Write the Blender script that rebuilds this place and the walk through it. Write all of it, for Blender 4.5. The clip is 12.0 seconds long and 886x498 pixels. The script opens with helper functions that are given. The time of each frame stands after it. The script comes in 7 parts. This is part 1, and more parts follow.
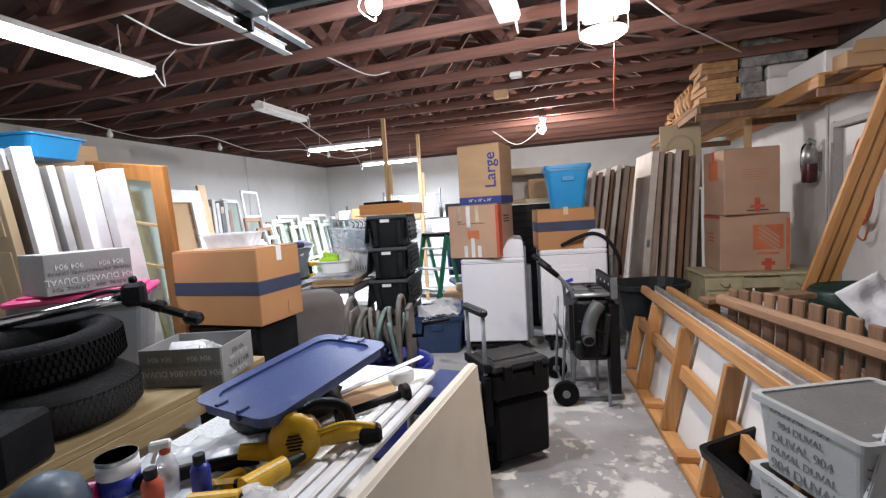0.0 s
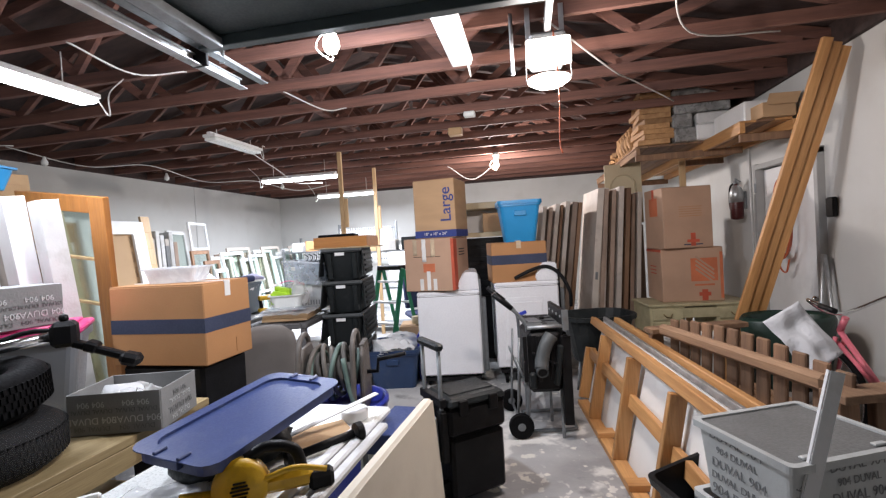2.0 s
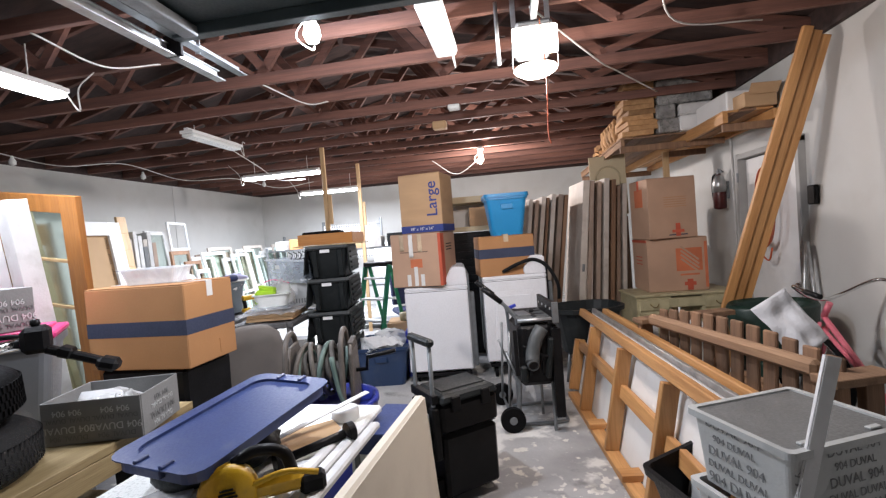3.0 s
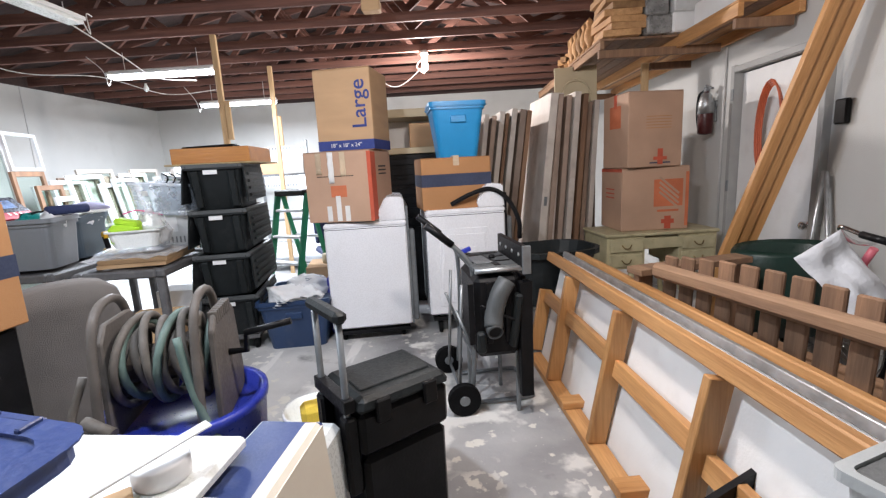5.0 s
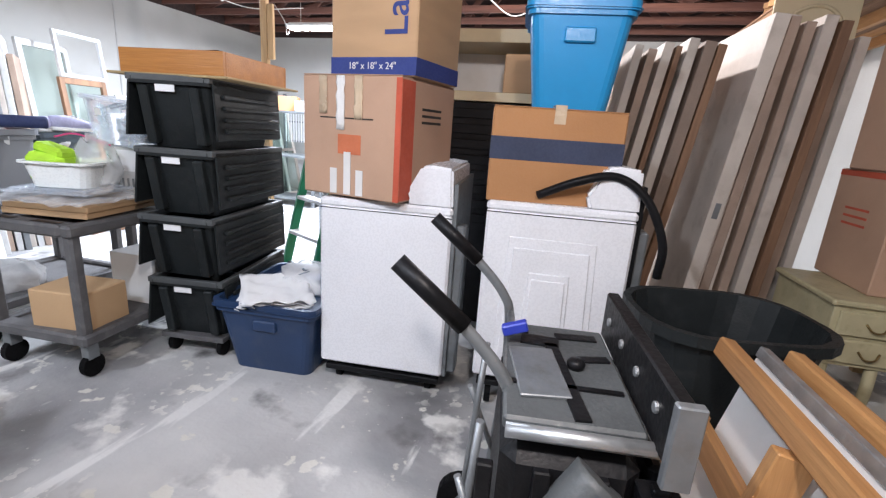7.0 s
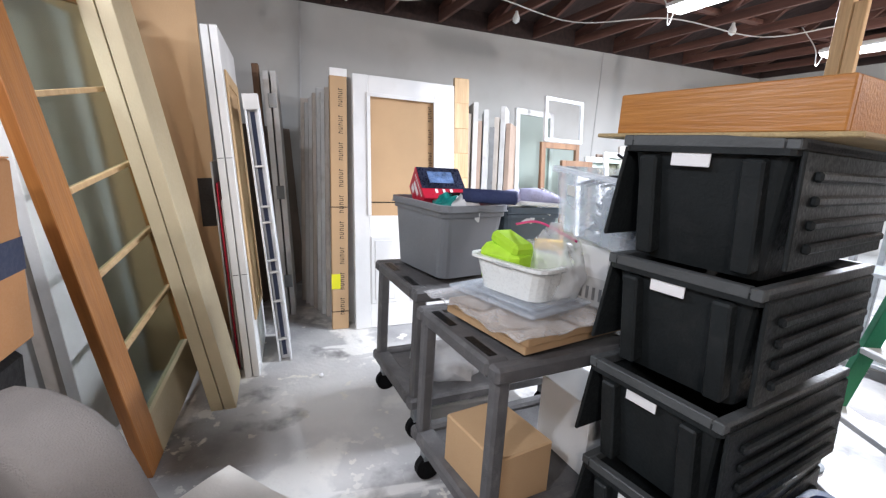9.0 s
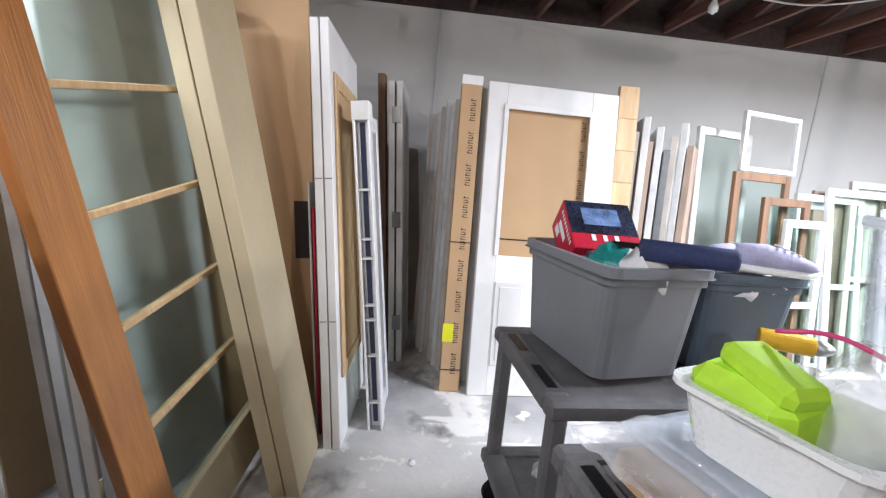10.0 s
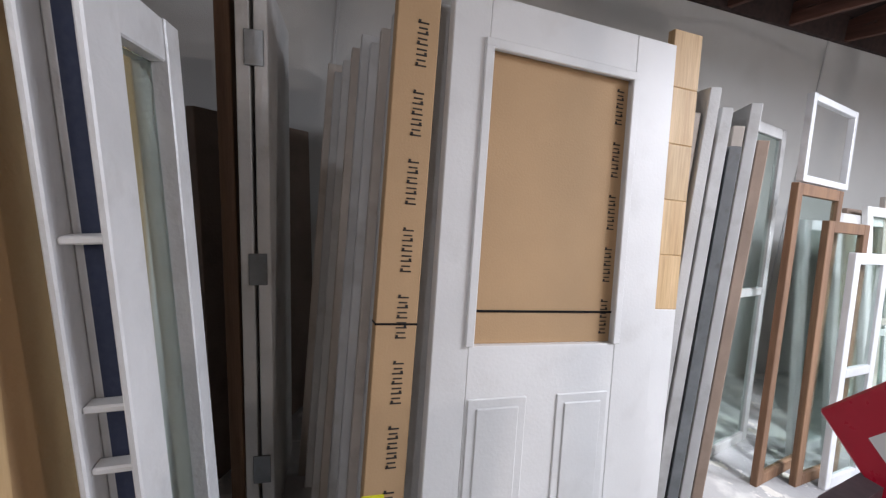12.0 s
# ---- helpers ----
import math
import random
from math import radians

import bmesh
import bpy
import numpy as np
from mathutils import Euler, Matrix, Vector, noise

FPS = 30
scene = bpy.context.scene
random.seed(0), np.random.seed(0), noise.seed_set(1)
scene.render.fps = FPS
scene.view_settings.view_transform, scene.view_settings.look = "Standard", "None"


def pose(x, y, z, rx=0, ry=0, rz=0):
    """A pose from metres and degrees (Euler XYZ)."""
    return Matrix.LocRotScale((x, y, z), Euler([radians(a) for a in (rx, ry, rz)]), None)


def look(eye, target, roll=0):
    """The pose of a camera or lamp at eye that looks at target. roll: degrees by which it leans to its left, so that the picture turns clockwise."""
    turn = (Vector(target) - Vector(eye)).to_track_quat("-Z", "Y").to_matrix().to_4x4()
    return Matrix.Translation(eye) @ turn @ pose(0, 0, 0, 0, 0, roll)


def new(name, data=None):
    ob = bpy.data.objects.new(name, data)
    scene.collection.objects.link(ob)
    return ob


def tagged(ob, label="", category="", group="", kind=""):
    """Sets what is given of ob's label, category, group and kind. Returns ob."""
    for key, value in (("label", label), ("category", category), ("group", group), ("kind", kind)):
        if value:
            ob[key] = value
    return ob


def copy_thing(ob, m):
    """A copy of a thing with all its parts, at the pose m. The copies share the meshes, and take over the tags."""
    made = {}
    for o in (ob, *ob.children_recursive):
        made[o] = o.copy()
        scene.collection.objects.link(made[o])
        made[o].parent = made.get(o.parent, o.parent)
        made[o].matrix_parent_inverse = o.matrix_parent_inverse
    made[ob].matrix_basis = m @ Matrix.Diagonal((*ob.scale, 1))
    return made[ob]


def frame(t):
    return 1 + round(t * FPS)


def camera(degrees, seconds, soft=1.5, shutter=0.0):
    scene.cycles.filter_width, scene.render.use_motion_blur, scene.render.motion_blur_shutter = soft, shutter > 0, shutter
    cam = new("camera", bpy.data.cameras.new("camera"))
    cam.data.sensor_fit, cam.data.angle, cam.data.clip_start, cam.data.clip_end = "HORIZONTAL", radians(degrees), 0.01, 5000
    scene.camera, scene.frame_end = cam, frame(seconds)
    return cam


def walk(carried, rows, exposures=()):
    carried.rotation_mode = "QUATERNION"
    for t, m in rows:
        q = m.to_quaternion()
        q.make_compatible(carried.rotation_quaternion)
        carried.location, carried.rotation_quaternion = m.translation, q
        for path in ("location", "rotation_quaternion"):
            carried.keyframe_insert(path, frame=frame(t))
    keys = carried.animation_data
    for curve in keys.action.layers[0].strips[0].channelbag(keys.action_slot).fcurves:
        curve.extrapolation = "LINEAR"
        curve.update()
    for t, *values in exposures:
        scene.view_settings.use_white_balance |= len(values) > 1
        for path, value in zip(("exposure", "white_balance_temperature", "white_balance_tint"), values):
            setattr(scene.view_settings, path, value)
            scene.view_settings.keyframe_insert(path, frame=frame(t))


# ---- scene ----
cam = camera(89.1, 12.0, 1.3)
PATH = [
    (0, (0.732, -0.181, 1.533), (0.157, 1.727, 1.365), -3.6),
    (0.5, (0.724, -0.182, 1.541), (0.28, 1.763, 1.391), -2.9),
    (1, (0.73, -0.212, 1.552), (0.299, 1.738, 1.448), -3.1),
    (1.5, (0.75, -0.222, 1.55), (0.332, 1.733, 1.503), -3.4),
    (2, (0.745, -0.204, 1.546), (0.364, 1.759, 1.508), -3.4),
    (2.5, (0.741, -0.185, 1.533), (0.393, 1.784, 1.493), -3.8),
    (3, (0.715, -0.161, 1.534), (0.398, 1.813, 1.474), -4.5),
    (3.2, (0.676, -0.131, 1.528), (0.379, 1.846, 1.454), -4.9),
    (4.8, (0.594, 0.695, 1.44), (0.436, 2.664, 1.127), -4.7),
    (5, (0.615, 0.855, 1.42), (0.544, 2.82, 1.057), -3.1),
    (5.5, (0.699, 1.275, 1.411), (0.758, 3.209, 0.907), -0.8),
    (6, (0.747, 1.685, 1.436), (0.762, 3.612, 0.9), 1.7),
    (6.5, (0.768, 2.091, 1.399), (0.739, 4.027, 0.896), 2.3),
    (7, (0.764, 2.48, 1.362), (0.206, 4.332, 0.85), 4.0),
    (7.5, (0.552, 2.766, 1.404), (-0.557, 4.335, 0.85), 2.8),
    (7.7, (0.43, 2.828, 1.416), (-0.821, 4.286, 0.86), 3.3),
    (9.3, (-0.576, 3.346, 1.448), (-2.462, 3.884, 1.059), 4.0),
    (9.5, (-0.72, 3.398, 1.443), (-2.641, 3.805, 1.063), 4.6),
    (10, (-1.115, 3.44, 1.442), (-3.076, 3.605, 1.088), 5.2),
    (10.5, (-1.543, 3.48, 1.472), (-3.508, 3.653, 1.141), 6.7),
    (11, (-1.867, 3.534, 1.48), (-3.837, 3.697, 1.173), 8.2),
    (11.5, (-2.279, 3.484, 1.445), (-4.242, 3.701, 1.126), 7.9),
    (12, (-2.676, 3.501, 1.444), (-4.559, 4.093, 1.119), 6.8),
]
walk(cam, [(t, look(eye, target, roll)) for t, eye, target, roll in PATH], exposures=[(0.0, 0.06, 6500, 17), (3.0, 0.11, 6500, 17), (5.0, 0.34, 6400, 15), (5.5, 0.36, 6350, 15), (6.0, 0.42, 6300, 15), (6.5, 0.42, 6300, 15), (7.0, 0.46, 6220, 16), (7.5, 0.16, 6200, 16), (9.5, 0.21, 6500, 17), (10.5, -0.04, 6500, 18), (11.0, -0.13, 6530, 19), (11.5, -0.32, 6560, 19), (12.0, -0.7, 6600, 19)])

# ---- world and light ----
world = bpy.data.worlds.new("world")
scene.world = world
world.use_nodes = True
sky = world.node_tree.nodes.new("ShaderNodeTexSky")
sky.sky_type, sky.sun_disc = "NISHITA", False
sky.sun_elevation, sky.sun_rotation = radians(25), radians(200)
world.node_tree.links.new(sky.outputs[0], world.node_tree.nodes["Background"].inputs[0])
world.node_tree.nodes["Background"].inputs[1].default_value = 0.01
scene.view_settings.exposure = 0.0

COOL = (0.83, 0.92, 1.0)
WARM = (1.0, 0.92, 0.84)


def area_lamp(x, y, z, sx, sy, watts, colour):
    data = bpy.data.lights.new("tube_light", "AREA")
    data.shape, data.size, data.size_y, data.energy, data.color = "RECTANGLE", sx, sy, watts, colour
    ob = new("tube_light", data)
    ob.location = (x, y, z)
    return ob


def point_lamp(x, y, z, radius, watts, colour):
    data = bpy.data.lights.new("bulb_light", "POINT")
    data.shadow_soft_size, data.energy, data.color = radius, watts, colour
    ob = new("bulb_light", data)
    ob.location = (x, y, z)
    return ob


area_lamp(-2.1, 1.72, 2.57, 0.12, 1.25, 46, COOL)
area_lamp(-2.68, 6.2, 2.57, 1.2, 0.1, 155, COOL)
area_lamp(-2.76, 8.2, 2.51, 1.2, 0.12, 200, COOL)
point_lamp(0.9, 2.45, 2.38, 0.09, 84, WARM)
point_lamp(-0.25, 2.1, 2.55, 0.05, 100, COOL)
point_lamp(0.29, 6.92, 2.6, 0.05, 170, (1.0, 0.93, 0.86))


# ---- materials ----
def ramp_mix(nt, fac, a, b):
    mix = nt.nodes.new("ShaderNodeMix")
    mix.data_type = "RGBA"
    mix.inputs[6].default_value, mix.inputs[7].default_value = (*a, 1), (*b, 1)
    nt.links.new(fac, mix.inputs[0])
    return mix.outputs[2]


def coords(nt, scale=(1, 1, 1), space=3):
    tex = nt.nodes.new("ShaderNodeTexCoord")
    mapping = nt.nodes.new("ShaderNodeMapping")
    mapping.inputs["Scale"].default_value = scale
    nt.links.new(tex.outputs[space], mapping.inputs[0])
    info = nt.nodes.new("ShaderNodeObjectInfo")
    add = nt.nodes.new("ShaderNodeVectorMath")
    add.operation = "MULTIPLY_ADD"
    add.inputs[1].default_value = (37, 53, 71)
    nt.links.new(info.outputs["Random"], add.inputs[0])
    nt.links.new(mapping.outputs[0], add.inputs[2])
    return add.outputs[0], info.outputs["Random"]


def noise_tex(nt, vec, scale, detail=4, lo=0.35, hi=0.65):
    n = nt.nodes.new("ShaderNodeTexNoise")
    n.inputs["Scale"].default_value, n.inputs["Detail"].default_value = scale, detail
    nt.links.new(vec, n.inputs["Vector"])
    r = nt.nodes.new("ShaderNodeMapRange")
    r.inputs["From Min"].default_value, r.inputs["From Max"].default_value = lo, hi
    nt.links.new(n.outputs[0], r.inputs[0])
    return r.outputs[0]


def material(name, colour, rough=0.6, metal=0.0, var=0.12, scale=6.0, fine=90.0, bump=0.15, stretch=(1, 1, 1), dirt=None, dirt_amount=0.25, rand=0.08, glow=0.0, gloss=0.5):
    m = bpy.data.materials.new(name)
    m.use_nodes = True
    nt = m.node_tree
    bsdf = nt.nodes["Principled BSDF"]
    vec, rnd = coords(nt, stretch)
    broad = noise_tex(nt, vec, scale)
    grain = noise_tex(nt, vec, fine, 3, 0.3, 0.7)
    lo = tuple(c * (1 - var) for c in colour)
    hi = tuple(min(1, c * (1 + var * 0.6)) for c in colour)
    col = ramp_mix(nt, broad, lo, hi)
    if dirt:
        spots = noise_tex(nt, vec, scale * 2.3, 6, 0.55, 0.75)
        amount = nt.nodes.new("ShaderNodeMath")
        amount.operation = "MULTIPLY"
        amount.inputs[1].default_value = dirt_amount
        nt.links.new(spots, amount.inputs[0])
        mix = nt.nodes.new("ShaderNodeMix")
        mix.data_type = "RGBA"
        mix.inputs[7].default_value = (*dirt, 1)
        nt.links.new(amount.outputs[0], mix.inputs[0])
        nt.links.new(col, mix.inputs[6])
        col = mix.outputs[2]
    hsv = nt.nodes.new("ShaderNodeHueSaturation")
    val = nt.nodes.new("ShaderNodeMapRange")
    val.inputs["To Min"].default_value, val.inputs["To Max"].default_value = 1 - rand, 1 + rand
    nt.links.new(rnd, val.inputs[0])
    nt.links.new(val.outputs[0], hsv.inputs["Value"])
    nt.links.new(col, hsv.inputs["Color"])
    nt.links.new(hsv.outputs[0], bsdf.inputs["Base Color"])
    rr = nt.nodes.new("ShaderNodeMapRange")
    rr.inputs["To Min"].default_value, rr.inputs["To Max"].default_value = max(0.03, rough - 0.1), min(1, rough + 0.1)
    nt.links.new(grain, rr.inputs[0])
    nt.links.new(rr.outputs[0], bsdf.inputs["Roughness"])
    bsdf.inputs["Metallic"].default_value = metal
    bsdf.inputs["Specular IOR Level"].default_value = gloss
    if bump:
        b = nt.nodes.new("ShaderNodeBump")
        b.inputs["Strength"].default_value, b.inputs["Distance"].default_value = bump, 0.004
        nt.links.new(grain, b.inputs["Height"])
        nt.links.new(b.outputs[0], bsdf.inputs["Normal"])
    if glow:
        bsdf.inputs["Emission Color"].default_value = (*colour, 1)
        bsdf.inputs["Emission Strength"].default_value = glow
    return m


def wood(name, colour, dark, axis="x", rough=0.6, rand=0.15):
    """Long-grained timber; axis is the grain's direction in the object."""
    m = bpy.data.materials.new(name)
    m.use_nodes = True
    nt = m.node_tree
    bsdf = nt.nodes["Principled BSDF"]
    s = [9.0, 9.0, 9.0]
    s["xyz".index(axis)] = 0.55
    vec, rnd = coords(nt, s)
    broad = noise_tex(nt, vec, 2.2, 5, 0.3, 0.7)
    fine = noise_tex(nt, vec, 14.0, 4, 0.3, 0.7)
    col = ramp_mix(nt, broad, dark, colour)
    mix = nt.nodes.new("ShaderNodeMix")
    mix.data_type, mix.blend_type = "RGBA", "MULTIPLY"
    mix.inputs[0].default_value = 0.35
    nt.links.new(col, mix.inputs[6])
    nt.links.new(ramp_mix(nt, fine, (0.45, 0.38, 0.3), (1, 1, 1)), mix.inputs[7])
    hsv = nt.nodes.new("ShaderNodeHueSaturation")
    val = nt.nodes.new("ShaderNodeMapRange")
    val.inputs["To Min"].default_value, val.inputs["To Max"].default_value = 1 - rand, 1 + rand
    nt.links.new(rnd, val.inputs[0])
    nt.links.new(val.outputs[0], hsv.inputs["Value"])
    nt.links.new(mix.outputs[2], hsv.inputs["Color"])
    nt.links.new(hsv.outputs[0], bsdf.inputs["Base Color"])
    bsdf.inputs["Roughness"].default_value = rough
    b = nt.nodes.new("ShaderNodeBump")
    b.inputs["Strength"].default_value, b.inputs["Distance"].default_value = 0.25, 0.003
    nt.links.new(fine, b.inputs["Height"])
    nt.links.new(b.outputs[0], bsdf.inputs["Normal"])
    return m


def concrete_floor():
    """Worn grey floor paint, scuffed to pale concrete in patches and flakes."""
    m = bpy.data.materials.new("floor_concrete")
    m.use_nodes = True
    nt = m.node_tree
    bsdf = nt.nodes["Principled BSDF"]
    vec, _ = coords(nt)
    base = ramp_mix(nt, noise_tex(nt, vec, 1.3, 8, 0.3, 0.7), (0.17, 0.17, 0.175), (0.42, 0.417, 0.42))

    def over(under, fac, colour):
        mix = nt.nodes.new("ShaderNodeMix")
        mix.data_type = "RGBA"
        mix.inputs[7].default_value = (*colour, 1)
        nt.links.new(fac, mix.inputs[0])
        nt.links.new(under, mix.inputs[6])
        return mix.outputs[2]

    dust = noise_tex(nt, vec, 0.9, 9, 0.42, 0.66)
    col = over(base, dust, (0.62, 0.615, 0.6))
    flake = noise_tex(nt, vec, 7.0, 7, 0.63, 0.655)
    col = over(col, flake, (0.68, 0.66, 0.6))
    chips = nt.nodes.new("ShaderNodeMath")
    chips.operation = "MULTIPLY"
    nt.links.new(noise_tex(nt, vec, 15.0, 8, 0.57, 0.6), chips.inputs[0])
    nt.links.new(noise_tex(nt, vec, 1.7, 4, 0.52, 0.64), chips.inputs[1])
    col = over(col, chips.outputs[0], (0.74, 0.72, 0.67))
    worn = noise_tex(nt, vec, 2.9, 12, 0.56, 0.62)
    col = over(col, worn, (0.7, 0.69, 0.66))
    specks = noise_tex(nt, vec, 46.0, 3, 0.7, 0.74)
    col = over(col, specks, (0.6, 0.58, 0.55))
    streaks, _ = coords(nt, (3.0, 0.5, 1))
    col = over(col, noise_tex(nt, streaks, 2.0, 12, 0.655, 0.7), (0.72, 0.71, 0.69))
    stain = noise_tex(nt, vec, 2.7, 7, 0.62, 0.76)
    col = over(col, stain, (0.07, 0.065, 0.065))
    nt.links.new(col, bsdf.inputs["Base Color"])
    rr = nt.nodes.new("ShaderNodeMapRange")
    rr.inputs["To Min"].default_value, rr.inputs["To Max"].default_value = 0.42, 0.8
    nt.links.new(noise_tex(nt, vec, 3.0, 6), rr.inputs[0])
    nt.links.new(rr.outputs[0], bsdf.inputs["Roughness"])
    b = nt.nodes.new("ShaderNodeBump")
    b.inputs["Strength"].default_value, b.inputs["Distance"].default_value = 0.35, 0.004
    nt.links.new(noise_tex(nt, vec, 30.0, 6), b.inputs["Height"])
    nt.links.new(b.outputs[0], bsdf.inputs["Normal"])
    return m


def glass(name, tint=(0.9, 0.96, 0.95), rough=0.02):
    m = bpy.data.materials.new(name)
    m.use_nodes = True
    nt = m.node_tree
    bsdf = nt.nodes["Principled BSDF"]
    bsdf.inputs["Base Color"].default_value = (*tint, 1)
    bsdf.inputs["Roughness"].default_value = rough
    bsdf.inputs["Transmission Weight"].default_value = 1.0
    bsdf.inputs["IOR"].default_value = 1.1
    return m


def film(name, tint, rough=0.2, alpha=0.4):
    """Thin clear or milky plastic."""
    m = material(name, tint, rough, var=0.1, scale=12, bump=0.6, fine=25)
    m.node_tree.nodes["Principled BSDF"].inputs["Alpha"].default_value = alpha
    return m


FLOOR = concrete_floor()
WALL = material("wall_paint", (0.56, 0.56, 0.54), 0.75, var=0.06, scale=1.2, fine=160, bump=0.25, dirt=(0.4, 0.38, 0.34), dirt_amount=0.25, rand=0)
TRUSS = wood("truss_timber", (0.2, 0.089, 0.063), (0.095, 0.043, 0.034), "x", 0.75)
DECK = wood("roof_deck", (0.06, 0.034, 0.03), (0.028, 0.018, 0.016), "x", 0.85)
PINE = wood("pine", (0.6, 0.31, 0.115), (0.42, 0.19, 0.06), "x", 0.5, 0.12)
PINE_Z = wood("pine_upright", (0.58, 0.31, 0.12), (0.4, 0.19, 0.065), "z", 0.5, 0.12)
PINE_Y = wood("pine_beam", (0.6, 0.32, 0.125), (0.42, 0.2, 0.07), "y", 0.55, 0.12)
PALE_Z = wood("pale_pine", (0.66, 0.47, 0.26), (0.52, 0.34, 0.17), "z", 0.55, 0.12)
PLY = wood("plywood", (0.46, 0.35, 0.18), (0.34, 0.25, 0.12), "y", 0.6, 0.08)
BENCH = wood("weathered_cedar", (0.27, 0.15, 0.085), (0.15, 0.085, 0.05), "z", 0.8, 0.2)
BENCH_Y = wood("weathered_rail", (0.33, 0.2, 0.115), (0.2, 0.115, 0.07), "y", 0.8, 0.15)
ORANGE_Z = wood("varnished_pine", (0.5, 0.21, 0.055), (0.38, 0.15, 0.04), "z", 0.35, 0.06)
ORANGE = wood("varnished_tray", (0.5, 0.22, 0.05), (0.4, 0.16, 0.035), "x", 0.35, 0.06)
BROWN_Z = wood("brown_board", (0.28, 0.16, 0.09), (0.18, 0.1, 0.06), "z", 0.7)
SCRAP = wood("cut_timber", (0.5, 0.29, 0.13), (0.33, 0.17, 0.07), "y", 0.7, 0.35)
CARD = material("cardboard", (0.47, 0.30, 0.165), 0.8, var=0.07, scale=3, fine=140, bump=0.12, stretch=(1, 1, 4), rand=0.05)
CARD_RED = material("cardboard_tan", (0.44, 0.28, 0.19), 0.8, var=0.08, scale=3, fine=140, bump=0.12, rand=0.05)
CARD_DK = material("cardboard_brown", (0.43, 0.21, 0.085), 0.8, var=0.07, scale=3, fine=140, bump=0.12, rand=0.05)
CARD_LT = material("cardboard_light", (0.5, 0.325, 0.175), 0.8, var=0.06, scale=3, fine=140, bump=0.1, rand=0.04)
BLUE_INK = material("blue_ink", (0.03, 0.05, 0.21), 0.8, var=0.1, rand=0)
NAVY_INK = material("navy_ink", (0.035, 0.045, 0.085), 0.8, var=0.1, rand=0)
RED_INK = material("red_ink", (0.5, 0.09, 0.045), 0.8, var=0.15, rand=0)
ORANGE_INK = material("orange_ink", (0.56, 0.16, 0.07), 0.8, var=0.15, rand=0)
BLACK_INK = material("black_ink", (0.03, 0.025, 0.022), 0.8, var=0.1, rand=0)
WHITE_TAPE = material("white_tape", (0.72, 0.71, 0.69), 0.45, var=0.08, bump=0.3, fine=30, rand=0.02)
CLEAR_TAPE = material("clear_tape", (0.55, 0.43, 0.3), 0.2, var=0.15, bump=0.4, fine=30)
ENAMEL = material("white_enamel", (0.78, 0.79, 0.82), 0.28, var=0.03, scale=2, bump=0.03, dirt=(0.5, 0.48, 0.45), dirt_amount=0.12, rand=0)
WHITE = material("white_paint", (0.75, 0.75, 0.74), 0.5, var=0.05, scale=3, bump=0.08, dirt=(0.45, 0.43, 0.4), dirt_amount=0.2, rand=0.05)
GREYWHITE = material("primed_white", (0.56, 0.56, 0.55), 0.6, var=0.1, scale=4, bump=0.15, dirt=(0.3, 0.28, 0.25), dirt_amount=0.4, rand=0.12)
OFFWHITE = material("door_slab_grey", (0.47, 0.42, 0.37), 0.65, var=0.12, scale=4, bump=0.15, dirt=(0.25, 0.2, 0.16), dirt_amount=0.45, rand=0.18)
TAUPE = material("door_slab_taupe", (0.31, 0.23, 0.18), 0.7, var=0.15, scale=4, bump=0.2, dirt=(0.2, 0.14, 0.1), dirt_amount=0.4, rand=0.25)
CREAM = material("cream_paint", (0.5, 0.42, 0.27), 0.55, var=0.07, scale=3, bump=0.1, dirt=(0.4, 0.32, 0.2), dirt_amount=0.3, rand=0.05)
DESK = material("antique_cream", (0.46, 0.41, 0.25), 0.5, var=0.15, scale=7, bump=0.1, dirt=(0.25, 0.2, 0.1), dirt_amount=0.5, rand=0)
TAN = material("tan_door", (0.56, 0.42, 0.25), 0.55, var=0.06, scale=3, rand=0)
PANEL = material("ivory_panel", (0.66, 0.6, 0.5), 0.6, var=0.05, scale=2, bump=0.05, dirt=(0.4, 0.34, 0.26), dirt_amount=0.2)
BLACK = material("black_plastic", (0.008, 0.008, 0.009), 0.42, var=0.3, scale=8, bump=0.1, dirt=(0.035, 0.033, 0.03), dirt_amount=0.12, gloss=0.16)
TOTE = material("charcoal_plastic", (0.014, 0.017, 0.018), 0.5, var=0.2, scale=5, bump=0.15, dirt=(0.06, 0.06, 0.06), dirt_amount=0.2, gloss=0.22)
TOTE_RIM = material("charcoal_rim", (0.07, 0.076, 0.078), 0.5, var=0.2, scale=5, bump=0.15)
CARTGREY = material("cart_plastic", (0.1, 0.098, 0.1), 0.6, var=0.2, scale=9, bump=0.35, fine=260, dirt=(0.25, 0.24, 0.23), dirt_amount=0.25)
GREYTUB = material("grey_plastic", (0.16, 0.17, 0.185), 0.4, var=0.06, scale=3, bump=0.05)
STEELTUB = material("slate_plastic", (0.07, 0.1, 0.13), 0.45, var=0.1, scale=3, bump=0.05)
NAVYTUB = material("navy_plastic", (0.018, 0.045, 0.115), 0.4, var=0.12, scale=4, bump=0.06, dirt=(0.12, 0.13, 0.16), dirt_amount=0.2)
LIDBLUE = material("blue_lid_plastic", (0.032, 0.055, 0.17), 0.38, var=0.1, scale=4, bump=0.06, dirt=(0.2, 0.22, 0.28), dirt_amount=0.2)
BARREL = material("cobalt_plastic", (0.02, 0.035, 0.3), 0.35, var=0.15, scale=4, bump=0.06)
SKYTUB = material("azure_plastic", (0.01, 0.24, 0.52), 0.38, var=0.06, scale=3, bump=0.04)
MILKY = film("milky_plastic", (0.8, 0.83, 0.86), 0.25, 0.5)
